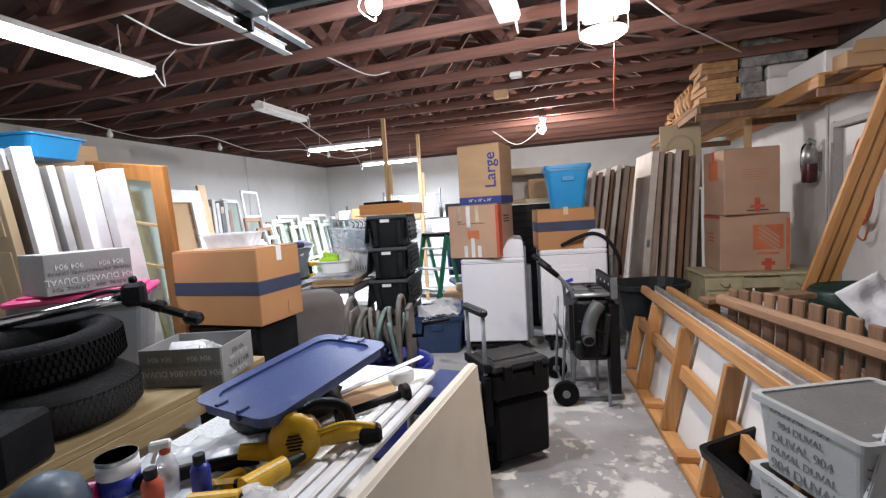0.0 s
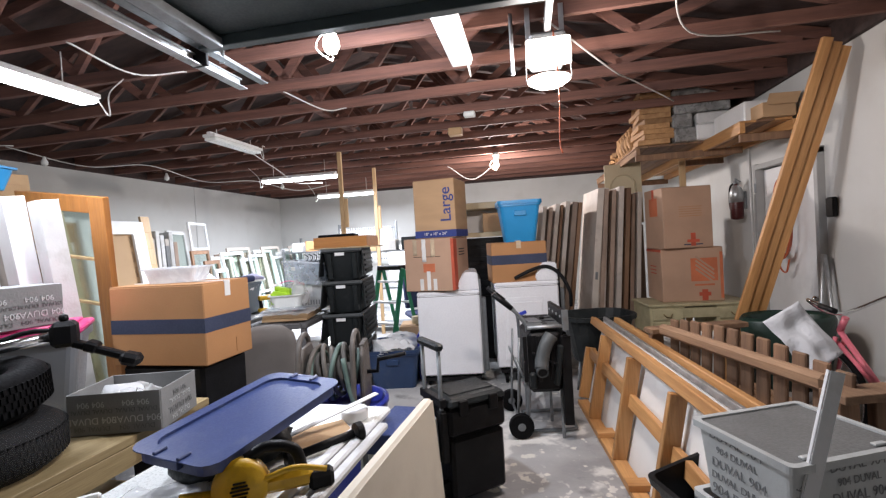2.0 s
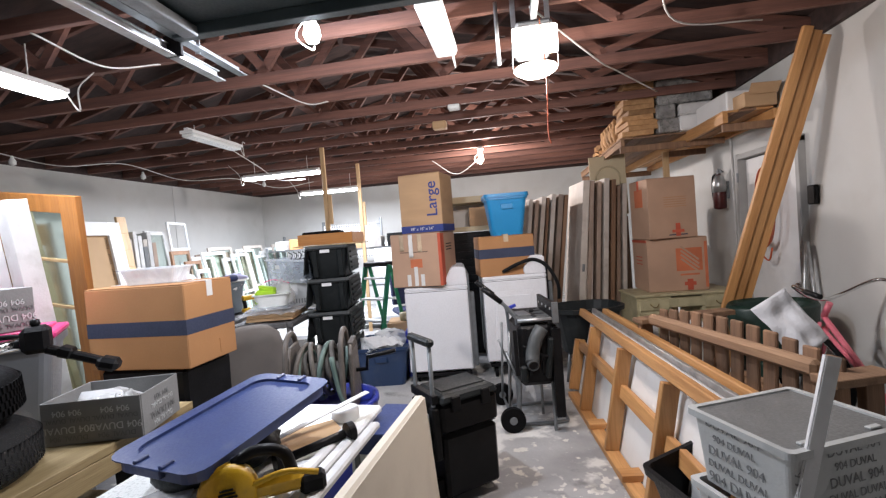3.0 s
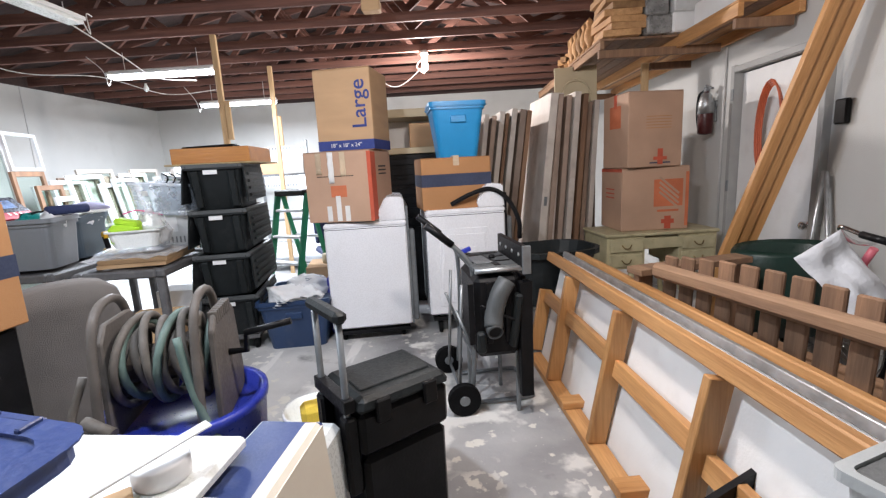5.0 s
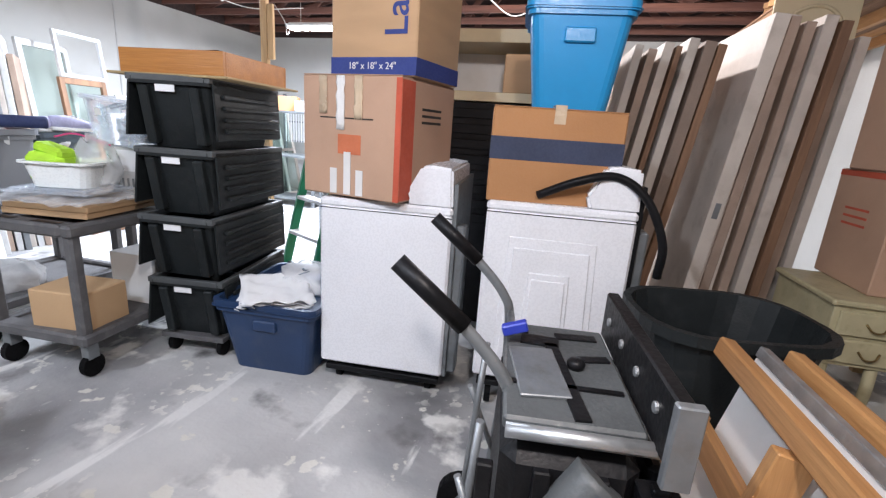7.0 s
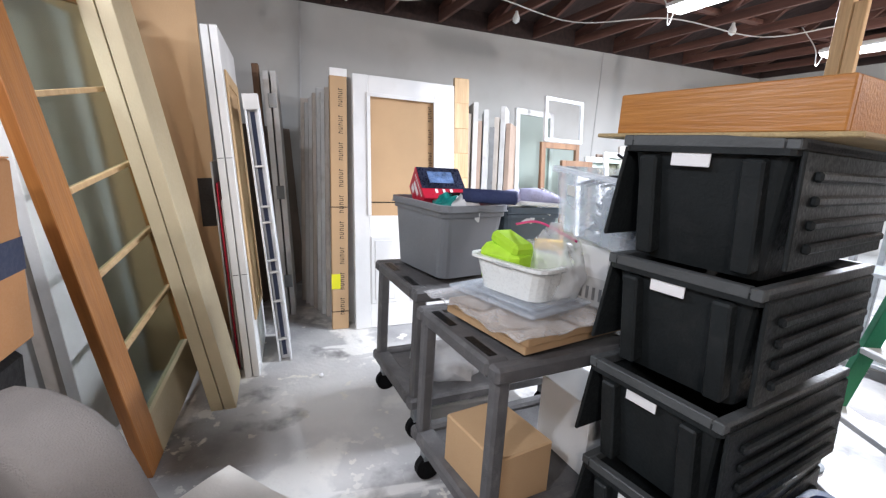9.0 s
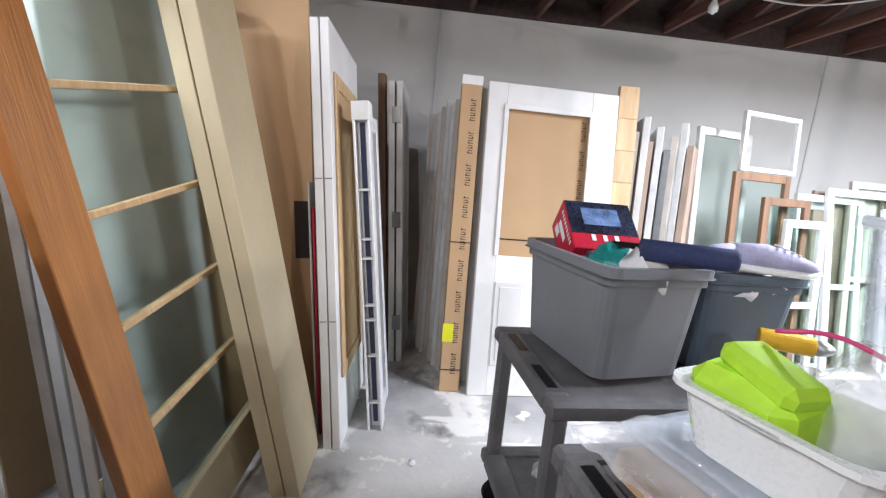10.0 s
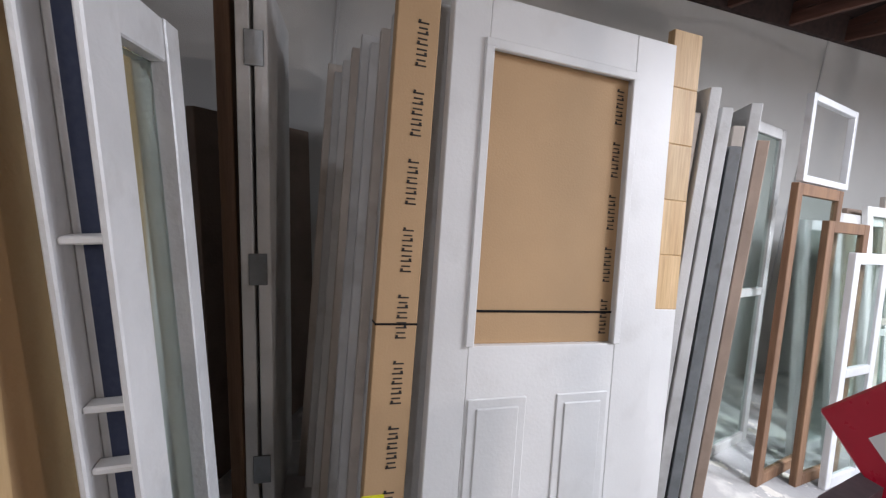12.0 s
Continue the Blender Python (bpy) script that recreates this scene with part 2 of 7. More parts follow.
CLEARWRAP = film("clear_wrap", (0.9, 0.9, 0.9), 0.12, 0.5)
CLING = film("cling_film", (0.5, 0.5, 0.5), 0.06, 0.05)
BINCLEAR = film("clear_bin_plastic", (0.75, 0.82, 0.9), 0.12, 0.3)
HAZE = film("thin_bag", (0.85, 0.85, 0.85), 0.07, 0.32)
WHITEPL = material("white_plastic", (0.72, 0.74, 0.72), 0.3, var=0.05, scale=4, bump=0.04)
PINKPL = material("pink_plastic", (0.66, 0.05, 0.2), 0.35, var=0.08, scale=4)
YELLOW = material("yellow_plastic", (0.62, 0.36, 0.012), 0.4, var=0.12, scale=8, dirt=(0.15, 0.1, 0.03), dirt_amount=0.3)
LEMON = material("lemon_cloth", (0.72, 0.52, 0.06), 0.8, var=0.12, scale=8, bump=0.3)
LIME = material("lime_cloth", (0.42, 0.72, 0.03), 0.7, var=0.15, scale=10, bump=0.4, fine=30)
TEAL = material("teal_bag", (0.01, 0.2, 0.18), 0.3, var=0.3, scale=12, bump=0.5, fine=25)
REDBOX = material("red_box", (0.46, 0.012, 0.035), 0.35, var=0.1, scale=4, bump=0.03)
DARKBOX = material("dark_print", (0.02, 0.025, 0.05), 0.3, var=0.5, scale=9, bump=0.02)
SCREEN = material("screen_print", (0.12, 0.2, 0.38), 0.3, var=0.7, scale=14, bump=0.02)
GREEN = material("green_fibreglass", (0.01, 0.2, 0.1), 0.45, var=0.1, scale=5)
DKGREEN = material("dark_green_plastic", (0.008, 0.03, 0.022), 0.45, var=0.2, scale=5)
RUBBER = material("tyre_rubber", (0.006, 0.006, 0.0065), 0.7, var=0.25, scale=10, bump=0.3, dirt=(0.018, 0.017, 0.016), dirt_amount=0.15, gloss=0.08)
HOSE = material("hose_taupe", (0.13, 0.115, 0.1), 0.6, var=0.25, scale=12, bump=0.15, gloss=0.3)
HOSE_G = material("hose_green", (0.1, 0.15, 0.13), 0.6, var=0.25, scale=12)
REEL = material("reel_taupe", (0.115, 0.1, 0.088), 0.55, var=0.2, scale=8, bump=0.1, gloss=0.35)
SEAT = material("seat_fabric", (0.175, 0.16, 0.148), 0.9, var=0.1, scale=6, bump=0.5, fine=300)
LINEN = material("pale_vinyl", (0.66, 0.63, 0.58), 0.55, var=0.08, scale=5)
STEEL = material("painted_steel", (0.22, 0.235, 0.245), 0.4, 0.5, var=0.15, scale=10, bump=0.05, dirt=(0.1, 0.07, 0.05), dirt_amount=0.3)
GALV = material("galvanised_steel", (0.5, 0.52, 0.53), 0.4, 0.8, var=0.2, scale=14, bump=0.1)
DARKSTEEL = material("garage_door_steel", (0.075, 0.095, 0.1), 0.45, 0.2, var=0.15, scale=3, bump=0.05)
CHROME = material("chrome", (0.7, 0.7, 0.7), 0.15, 1.0, var=0.05)
BRASS = material("aged_brass", (0.28, 0.2, 0.09), 0.4, 0.9, var=0.3, scale=20)
ALU = material("white_aluminium", (0.7, 0.71, 0.72), 0.4, 0.1, var=0.08, scale=6, dirt=(0.4, 0.38, 0.35), dirt_amount=0.25)
EXTRED = material("extinguisher_red", (0.07, 0.012, 0.012), 0.35, var=0.2, scale=10)
FRAMEGREY = material("frame_grey", (0.34, 0.34, 0.33), 0.5, var=0.08, scale=5)
CORD = material("orange_cord", (0.5, 0.1, 0.035), 0.5, var=0.15, scale=12)
CABLE = material("cable_white", (0.55, 0.53, 0.5), 0.5, var=0.1)
CLOTH = material("pale_cloth", (0.66, 0.68, 0.72), 0.85, var=0.08, scale=6, bump=0.4, fine=60)
LILAC = material("lilac_cloth", (0.42, 0.42, 0.6), 0.85, var=0.2, scale=10, bump=0.4, fine=60)
NAVYMAT = material("navy_foam", (0.02, 0.03, 0.09), 0.8, var=0.2, scale=10)
SILVER = material("silver_wrap", (0.34, 0.34, 0.33), 0.3, 0.3, var=0.35, scale=12, bump=0.7, fine=20)
TEXTBOX = material("grey_print_card", (0.24, 0.24, 0.235), 0.7, var=0.1, scale=5, rand=0.1)
TEXTINK = material("grey_print_ink", (0.2, 0.205, 0.21), 0.7, var=0.1)
PALEINK = material("pale_print_ink", (0.62, 0.63, 0.63), 0.6, var=0.1)
CRATE = material("crate_plastic", (0.46, 0.48, 0.48), 0.45, var=0.08, scale=4, dirt=(0.15, 0.15, 0.15), dirt_amount=0.3)
CRATELID = material("crate_lid_grey", (0.16, 0.165, 0.165), 0.5, var=0.15, scale=5, bump=0.3)
BIKE = material("bicycle_pink", (0.68, 0.17, 0.22), 0.35, var=0.1)
GLASS = glass("window_glass")
FROST = glass("greenish_glass", (0.72, 0.82, 0.78), 0.12)
# green tint made darker to stand in for the dark space behind the door panes
DOORGLASS = glass("darkened_green_glass", (0.57, 0.68, 0.63), 0.16)
PAPER = material("paper_white", (0.76, 0.76, 0.76), 0.7, var=0.04, bump=0.2, fine=20)
BEADY = material("yellow_label", (0.75, 0.72, 0.02), 0.5, var=0.1)
GLOW = material("lit_tube", (0.9, 0.96, 1.0), 0.4, var=0.0, bump=0, rand=0, glow=16.0)
GLOW_W = material("lit_lamp_cover", (1.0, 0.93, 0.82), 0.4, var=0.0, bump=0, rand=0, glow=14.0)


# ---- mesh helpers ----
def place(rx=0, ry=0, rz=0, x=0, y=0, z=0):
    return Matrix.LocRotScale((x, y, z), Euler([radians(a) for a in (rx, ry, rz)]), None)


def add_to(bm, piece, m=None):
    if m is not None:
        bmesh.ops.transform(piece, matrix=m, verts=piece.verts)
    data = bpy.data.meshes.new("piece")
    piece.to_mesh(data)
    piece.free()
    bm.from_mesh(data)
    bpy.data.meshes.remove(data)


def box(bm, sx, sy, sz, x=0, y=0, z=0, rx=0, ry=0, rz=0, bevel=0.003, top=1.0, top_y=None):
    """A box centred in x and y on its own base z; top narrows or widens its upper face."""
    p = bmesh.new()
    bmesh.ops.create_cube(p, size=1)
    for v in p.verts:
        v.co.z += 0.5
        k = 1 + (top - 1) * v.co.z
        ky = 1 + ((top if top_y is None else top_y) - 1) * v.co.z
        v.co = Vector((v.co.x * sx * k, v.co.y * sy * ky, v.co.z * sz))
    if bevel:
        bmesh.ops.bevel(p, geom=p.edges[:], offset=min(bevel, 0.3 * min(sx, sy, sz)), segments=1, affect="EDGES")
    add_to(bm, p, place(rx, ry, rz, x, y, z))


def cyl(bm, r, h, x=0, y=0, z=0, rx=0, ry=0, rz=0, r2=None, seg=20, bevel=0.002):
    p = bmesh.new()
    bmesh.ops.create_cone(p, cap_ends=True, segments=seg, radius1=r, radius2=r if r2 is None else r2, depth=h)
    bmesh.ops.translate(p, verts=p.verts, vec=(0, 0, h / 2))
    if bevel:
        bmesh.ops.bevel(p, geom=[e for e in p.edges if abs(e.verts[0].co.z - e.verts[1].co.z) < 1e-6], offset=min(bevel, h * 0.3), segments=1, affect="EDGES")
    add_to(bm, p, place(rx, ry, rz, x, y, z))


def lathe(bm, profile, x=0, y=0, z=0, rx=0, ry=0, rz=0, seg=28, sy=1.0):
    p = bmesh.new()
    rings = []
    for r, h in profile:
        rings.append([p.verts.new((r * math.cos(2 * math.pi * i / seg), sy * r * math.sin(2 * math.pi * i / seg), h)) for i in range(seg)])
    for a, b in zip(rings, rings[1:]):
        for i in range(seg):
            p.faces.new((a[i], a[(i + 1) % seg], b[(i + 1) % seg], b[i]))
    p.faces.new(rings[0][::-1])
    p.faces.new(rings[-1])
    bmesh.ops.remove_doubles(p, verts=p.verts, dist=1e-5)
    bmesh.ops.recalc_face_normals(p, faces=p.faces)
    for f in p.faces:
        f.smooth = True
    add_to(bm, p, place(rx, ry, rz, x, y, z))


def tube(bm, points, r, seg=8, closed=False):
    """A round bar along points."""
    pts = [Vector(q) for q in points]
    n = len(pts)
    p = bmesh.new()
    rings = []
    side = None
    for i, q in enumerate(pts):
        a, b = (pts[i - 1], pts[(i + 1) % n]) if closed else (pts[max(0, i - 1)], pts[min(n - 1, i + 1)])
        d = (b - a).normalized()
        if side is None:
            side = d.orthogonal().normalized()
        side = (side - d * side.dot(d)).normalized()
        up = d.cross(side)
        rings.append([p.verts.new(q + r * (math.cos(2 * math.pi * k / seg) * side + math.sin(2 * math.pi * k / seg) * up)) for k in range(seg)])
    pairs = list(zip(rings, rings[1:])) + ([(rings[-1], rings[0])] if closed else [])
    for a, b in pairs:
        for k in range(seg):
            p.faces.new((a[k], a[(k + 1) % seg], b[(k + 1) % seg], b[k])).smooth = True
    if not closed:
        p.faces.new(rings[0][::-1])
        p.faces.new(rings[-1])
    bmesh.ops.recalc_face_normals(p, faces=p.faces)
    add_to(bm, p)


def curve(points, steps=6):
    """Points of a smooth line through the given points."""
    pts = [Vector(q) for q in points]
    pts = [2 * pts[0] - pts[1], *pts, 2 * pts[-1] - pts[-2]]
    out = []
    for i in range(1, len(pts) - 2):
        a, b, c, d = pts[i - 1 : i + 3]
        for k in range(steps):
            t = k / steps
            out.append(0.5 * (2 * b + (c - a) * t + (2 * a - 5 * b + 4 * c - d) * t * t + (3 * b - a - 3 * c + d) * t**3))
    return [*out, pts[-2]]


def tub_shell(bm, lx, ly, h, taper=0.85, wall=0.006, corner=0.05, z=0.0):
    """An open rounded tub, wider at the rim, lx by ly at the rim."""
    p = bmesh.new()

    def ring(sx, sy, zz):
        out = []
        c = min(corner, 0.45 * min(sx, sy))
        for cx, cy, a0 in ((1, 1, 0), (-1, 1, 90), (-1, -1, 180), (1, -1, 270)):
            for k in range(5):
                a = radians(a0 + 22.5 * k)
                out.append(p.verts.new((cx * (sx / 2 - c) + c * math.cos(a), cy * (sy / 2 - c) + c * math.sin(a), zz)))
        return out

    rings = [ring(lx * taper, ly * taper, z), ring(lx * (taper + (1 - taper) * 0.9), ly * (taper + (1 - taper) * 0.9), z + h * 0.9), ring(lx + 0.03, ly + 0.03, z + h * 0.91), ring(lx + 0.03, ly + 0.03, z + h), ring(lx - 2 * wall, ly - 2 * wall, z + h), ring(lx * taper - 2 * wall, ly * taper - 2 * wall, z + wall)]
    n = len(rings[0])
    for a, b in zip(rings, rings[1:]):
        for i in range(n):
            p.faces.new((a[i], a[(i + 1) % n], b[(i + 1) % n], b[i]))
    p.faces.new(rings[0][::-1])
    p.faces.new(rings[-1])
    bmesh.ops.recalc_face_normals(p, faces=p.faces)
    add_to(bm, p)


def crumpled(bm, sx, sy, sz, x=0, y=0, z=0, amount=0.3, seed=0.0, detail=3, freq=2.2):
    """A soft, creased heap: a sphere pushed about by noise, flat below."""
    p = bmesh.new()
    bmesh.ops.create_icosphere(p, subdivisions=detail, radius=1)
    for v in p.verts:
        n = noise.turbulence_vector(v.co * freq + Vector((seed, seed * 2.1, -seed)), 3, False)
        v.co += amount * n
        if v.co.z < -0.5:
            v.co.z = -0.5
        v.co = Vector((v.co.x * sx / 2, v.co.y * sy / 2, (v.co.z + 0.5) * sz / 1.5))
    for f in p.faces:
        f.smooth = True
    add_to(bm, p, place(x=x, y=y, z=z))


def sheet(bm, sx, sy, x=0, y=0, z=0, rx=0, ry=0, rz=0, wave=0.01, freq=6.0, seed=0.0, n=14, thick=0.002):
    """A thin sheet with soft creases and a little thickness."""
    p = bmesh.new()
    bmesh.ops.create_grid(p, x_segments=n, y_segments=n, size=0.5)
    for v in p.verts:
        v.co = Vector((v.co.x * sx, v.co.y * sy, wave * noise.noise(Vector((v.co.x * freq, v.co.y * freq, seed)))))
    bmesh.ops.solidify(p, geom=p.faces[:], thickness=thick)
    for f in p.faces:
        f.smooth = True
    add_to(bm, p, place(rx, ry, rz, x, y, z))


def part(name, bm, mat, parent, label=""):
    """Links bm as one mesh under a thing or a part."""
    data = bpy.data.meshes.new(name)
    bm.to_mesh(data)
    bm.free()
    data.materials.append(mat)
    ob = new(name, data)
    ob.parent = parent
    return tagged(ob, label)


def thing(name, x, y, z, rz=0, label="", category="", group="", rx=0, ry=0):
    ob = new(name)
    ob.empty_display_size = 0.1
    ob.matrix_basis = pose(x, y, z, rx, ry, rz)
    return tagged(ob, label, category, group)


def solid(name, mat, build, x=0, y=0, z=0, rz=0, label="", category="", group="", kind="", rx=0, ry=0):
    """A thing that is one mesh; build fills its bmesh."""
    bm = bmesh.new()
    build(bm)
    data = bpy.data.meshes.new(name)
    bm.to_mesh(data)
    bm.free()
    data.materials.append(mat)
    ob = new(name, data)
    ob.matrix_basis = pose(x, y, z, rx, ry, rz)
    return tagged(ob, label, category, group, kind)


def made(fn, *args, **kw):
    bm = bmesh.new()
    fn(bm, *args, **kw)
    return bm


def boxes(*rows):
    bm = bmesh.new()
    for r in rows:
        box(bm, *r)
    return bm


def lettering(text, size, mat, parent, x, y, z, rx, ry, rz, name="lettering", bold=0.0):
    """Writing as thin mesh letters, centred."""
    data = bpy.data.curves.new(name, "FONT")
    data.body, data.size, data.extrude, data.align_x, data.align_y, data.offset = text, size, 0.0006, "CENTER", "CENTER", bold
    tmp = new("text_source", data)
    mesh = bpy.data.meshes.new_from_object(tmp.evaluated_get(bpy.context.evaluated_depsgraph_get()))
    bpy.data.objects.remove(tmp)
    bpy.data.curves.remove(data)
    mesh.materials.append(mat)
    ob = new(name, mesh)
    ob.parent = parent
    ob.matrix_basis = pose(x, y, z, rx, ry, rz)
    return ob


# ---- structure ----
TX = -1.175
XL, XR, YB, YF, ZC = -5.52, 3.17, 10.4, -0.75, 2.86
solid("floor", FLOOR, lambda b: box(b, XR - XL + 0.4, YB - YF + 0.6, 0.2, (XL + XR) / 2, (YB + YF) / 2, -0.2, bevel=0), label="worn grey painted concrete floor with pale scuffs", category="floor", kind="structure")
GROUND = material("asphalt", (0.06, 0.06, 0.06), 0.85, var=0.3, scale=2, bump=0.5)
solid("ground", GROUND, lambda b: box(b, 400, 400, 0.2, 0, 0, -0.45, bevel=0), label="dark asphalt ground outside the garage", category="ground", kind="structure")
solid("wall_west", WALL, lambda b: box(b, 0.2, YB - YF + 0.6, 4.2, XL - 0.1, (YB + YF) / 2, 0, bevel=0), label="pale grey painted concrete wall with dust", category="wall", kind="structure")
solid("wall_north", WALL, lambda b: box(b, XR - XL, 0.2, 4.2, (XL + XR) / 2, YB + 0.1, 0, bevel=0), label="pale painted rear wall of the storage garage", category="wall", kind="structure")
DY0, DY1, DZ = 4.1, 5.12, 2.1


def east_wall(b):
    box(b, 0.2, DY0 - YF + 0.3, 4.2, XR + 0.1, (YF - 0.3 + DY0) / 2, 0, bevel=0)
    box(b, 0.2, YB - DY1 + 0.3, 4.2, XR + 0.1, (YB + 0.3 + DY1) / 2, 0, bevel=0)
    box(b, 0.2, DY1 - DY0, 4.2 - DZ, XR + 0.1, (DY0 + DY1) / 2, DZ, bevel=0)


solid("wall_east", WALL, east_wall, label="off-white painted wall with a steel door", category="wall", kind="structure")


def front_wall(b):
    box(b, -1.0 - XL, 0.2, 4.2, (XL - 1.0) / 2, YF - 0.1, 0, bevel=0)
    box(b, XR - 2.7, 0.2, 4.2, (XR + 2.7) / 2, YF - 0.1, 0, bevel=0)
    box(b, 3.7, 0.2, 4.2 - 2.4, 0.85, YF - 0.1, 2.4, bevel=0)


solid("wall_south", WALL, front_wall, label="pale front wall with a wide garage opening", category="wall", kind="structure")
for k, sy in enumerate((3.6, 7.4)):
    solid("trim", GREYWHITE, lambda b: box(b, 0.008, 0.02, 2.85, 0, 0, 0, bevel=0.002), XL + 0.005, sy, 0, label="thin vertical joint strip on the painted wall", category="wall joint", group="wall joints", kind="structure")


def roof(b):
    box(b, 4.9, YB - YF + 1.2, 0.05, TX - 2.17, 4.8, ZC + 0.68, ry=-13, bevel=0)
    box(b, 4.9, YB - YF + 1.2, 0.05, TX + 2.17, 4.8, ZC + 0.68, ry=13, bevel=0)


# added dark boards: they stand in for the shade above the chords, hiding lit wall
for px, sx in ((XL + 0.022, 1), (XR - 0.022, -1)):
    solid("trim", DECK, lambda b: box(b, 0.04, YB - YF - 0.02, 0.3, 0, 0, 0), px, (YB + YF) / 2, ZC - 0.012, label="dark board added to darken the wall top", category="top plate", group="top plates", kind="structure")
solid("trim", DECK, lambda b: box(b, XR - XL - 0.1, 0.04, 1.2, 0, 0, 0), TX, YB - 0.022, ZC - 0.012, label="dark board added to darken the top of the rear wall", category="top plate", group="top plates", kind="structure")
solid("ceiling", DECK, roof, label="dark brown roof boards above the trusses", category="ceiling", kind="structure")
TX = (XL + XR) / 2
W = XR - XL


def truss_at(y):
    th = thing("roof_truss", TX, y, ZC, 0, "dark red-brown timber roof truss with diagonal webs", "roof truss", "roof trusses")
    part("bottom_chord", made(box, W, 0.04, 0.09, 0, 0, 0, bevel=0.003), TRUSS, th)
    for s in (-1, 1):
        part("top_chord", made(box, 4.4, 0.04, 0.09, s * 2.17, 0, 0.56, ry=s * 13), TRUSS, th)
    for k in range(12):
        x0 = -W / 2 + 0.25 + k * (W - 0.5) / 12
        x1 = x0 + (W - 0.5) / 12
        za, zb = (0.09, 1.1 - 0.231 * abs(x1)) if k % 2 == 0 else (1.1 - 0.231 * abs(x0), 0.09)
        d = Vector((x1 - x0, 0, zb - za))
        bm = bmesh.new()
        box(bm, d.length, 0.036, 0.07, (x0 + x1) / 2, 0, (za + zb) / 2 - 0.03, ry=-math.degrees(math.atan2(d.z, d.x)), bevel=0)
        part("web", bm, TRUSS, th)
    return th


first = truss_at(-0.4)
for k in range(1, 18):
    copy_thing(first, pose(TX, -0.4 + 0.61 * k, ZC))
for x, y0, y1 in ((-1.35, 1.6, 8.5), (-4.0, 1.0, 9.5)):
    solid("ceiling_brace", TRUSS, lambda b: box(b, 0.09, y1 - y0, 0.04, 0, 0, 0), x, (y0 + y1) / 2, ZC + 0.1, label="long timber brace lying on the truss chords", category="brace")


def east_door():
    th = thing("door_1", XR, (DY0 + DY1) / 2, 0, 0, "closed white steel door with a round knob", "door", )
    tagged(th, kind="structure")
    w = DY1 - DY0
    part("door_leaf", boxes((0.045, w - 0.06, DZ - 0.03, 0.04, 0, 0.008)), WHITE, th)
    frame_bm = boxes((0.16, 0.05, DZ + 0.05, 0.02, -w / 2 - 0.005, 0), (0.16, 0.05, DZ + 0.05, 0.02, w / 2 + 0.005, 0), (0.155, w + 0.06, 0.05, 0.02, 0, DZ - 0.01))
    part("door_frame", frame_bm, FRAMEGREY, th, "painted steel door frame")
    bm = bmesh.new()
    cyl(bm, 0.035, 0.01, 0.018, -w / 2 + 0.09, 0.85, ry=-90)
    lathe(bm, [(0.012, 0), (0.012, 0.03), (0.03, 0.04), (0.033, 0.06), (0.02, 0.075), (0.001, 0.078)], 0.012, -w / 2 + 0.09, 0.85, ry=-90)
    part("knob", bm, CHROME, th, "round chrome knob")
    for z in (0.25, 1.05, 1.85):
        part("hinge", boxes((0.012, 0.03, 0.1, -0.062, w / 2 - 0.01, z)), STEEL, th)


east_door()


def overhead_door():
    th = thing("garage_door", 0.85, 0.6, 2.52, 0, "raised dark grey steel sectional garage door under the trusses", "garage door")
    for k in range(4):
        y = -1.05 + 0.575 * k
        panel = part("door_section", boxes((3.2, 0.56, 0.03, 0, y + 0.2, 0.05)), DARKSTEEL, th)
        part("stile", boxes((3.2, 0.05, 0.05, 0, y - 0.05, 0), (3.2, 0.05, 0.05, 0, y + 0.45, 0)), DARKSTEEL, th)
    for x in (-1.5, -0.02, 1.5):
        part("strut", boxes((0.07, 2.2, 0.045, x, -0.0, -0.012)), STEEL, th)
    return th


overhead_door()


def door_track(x):
    th = thing("garage_door_track", x, 0.75, 2.47, 0, "grey galvanised steel garage door track on hangers", "door track", "garage door tracks")
    part("rail", boxes((0.006, 2.75, 0.06, -0.03, 0, 0), (0.05, 2.75, 0.006, -0.005, 0, 0), (0.02, 2.75, 0.006, -0.02, 0, 0.056)), GALV, th)
    part("angle_bar", boxes((0.05, 1.3, 0.005, 0.05, 0.85, 0.065), (0.005, 1.3, 0.05, 0.027, 0.85, 0.065)), STEEL, th)
    for y in (-0.6, 1.15):
        part("hanger", boxes((0.03, 0.004, 0.42, 0.03, y, 0.06)), GALV, th, "perforated galvanised hanger strap")
    part("end_stop", boxes((0.09, 0.02, 0.1, 0, 1.02, 0)), BLACK, th)


door_track(-0.8)
door_track(2.5)


# ---- lamps and ceiling fittings ----
def shop_light(name, x, y, z, length, rz, label, lit=True):
    th = thing(name, x, y, z, rz, label, "ceiling light", "shop lights")
    part("housing", boxes((0.15, length, 0.03, 0, 0, 0.03), (0.05, length, 0.03, 0, 0, 0.055)), WHITE, th)
    part("diffuser", boxes((0.14, length - 0.03, 0.034, 0, 0, -0.004, 0, 0, 0, 0.01)), GLOW if lit else WHITEPL, th, "glowing white tube cover" if lit else "unlit white cover")
    for s in (-1, 1):
        bm = made(tube, [(0, s * length * 0.35, 0.08), (0, s * length * 0.35, ZC - z + 0.02)], 0.004, 6)
        part("chain", bm, CABLE, th)
    bm = made(tube, curve([(0.03, length * 0.5, 0.05), (0.05, length * 0.56, -0.06), (0.03, length * 0.58, 0.1), (0.0, length * 0.7, ZC - z)]), 0.005, 6)
    part("power_cord", bm, CABLE, th)


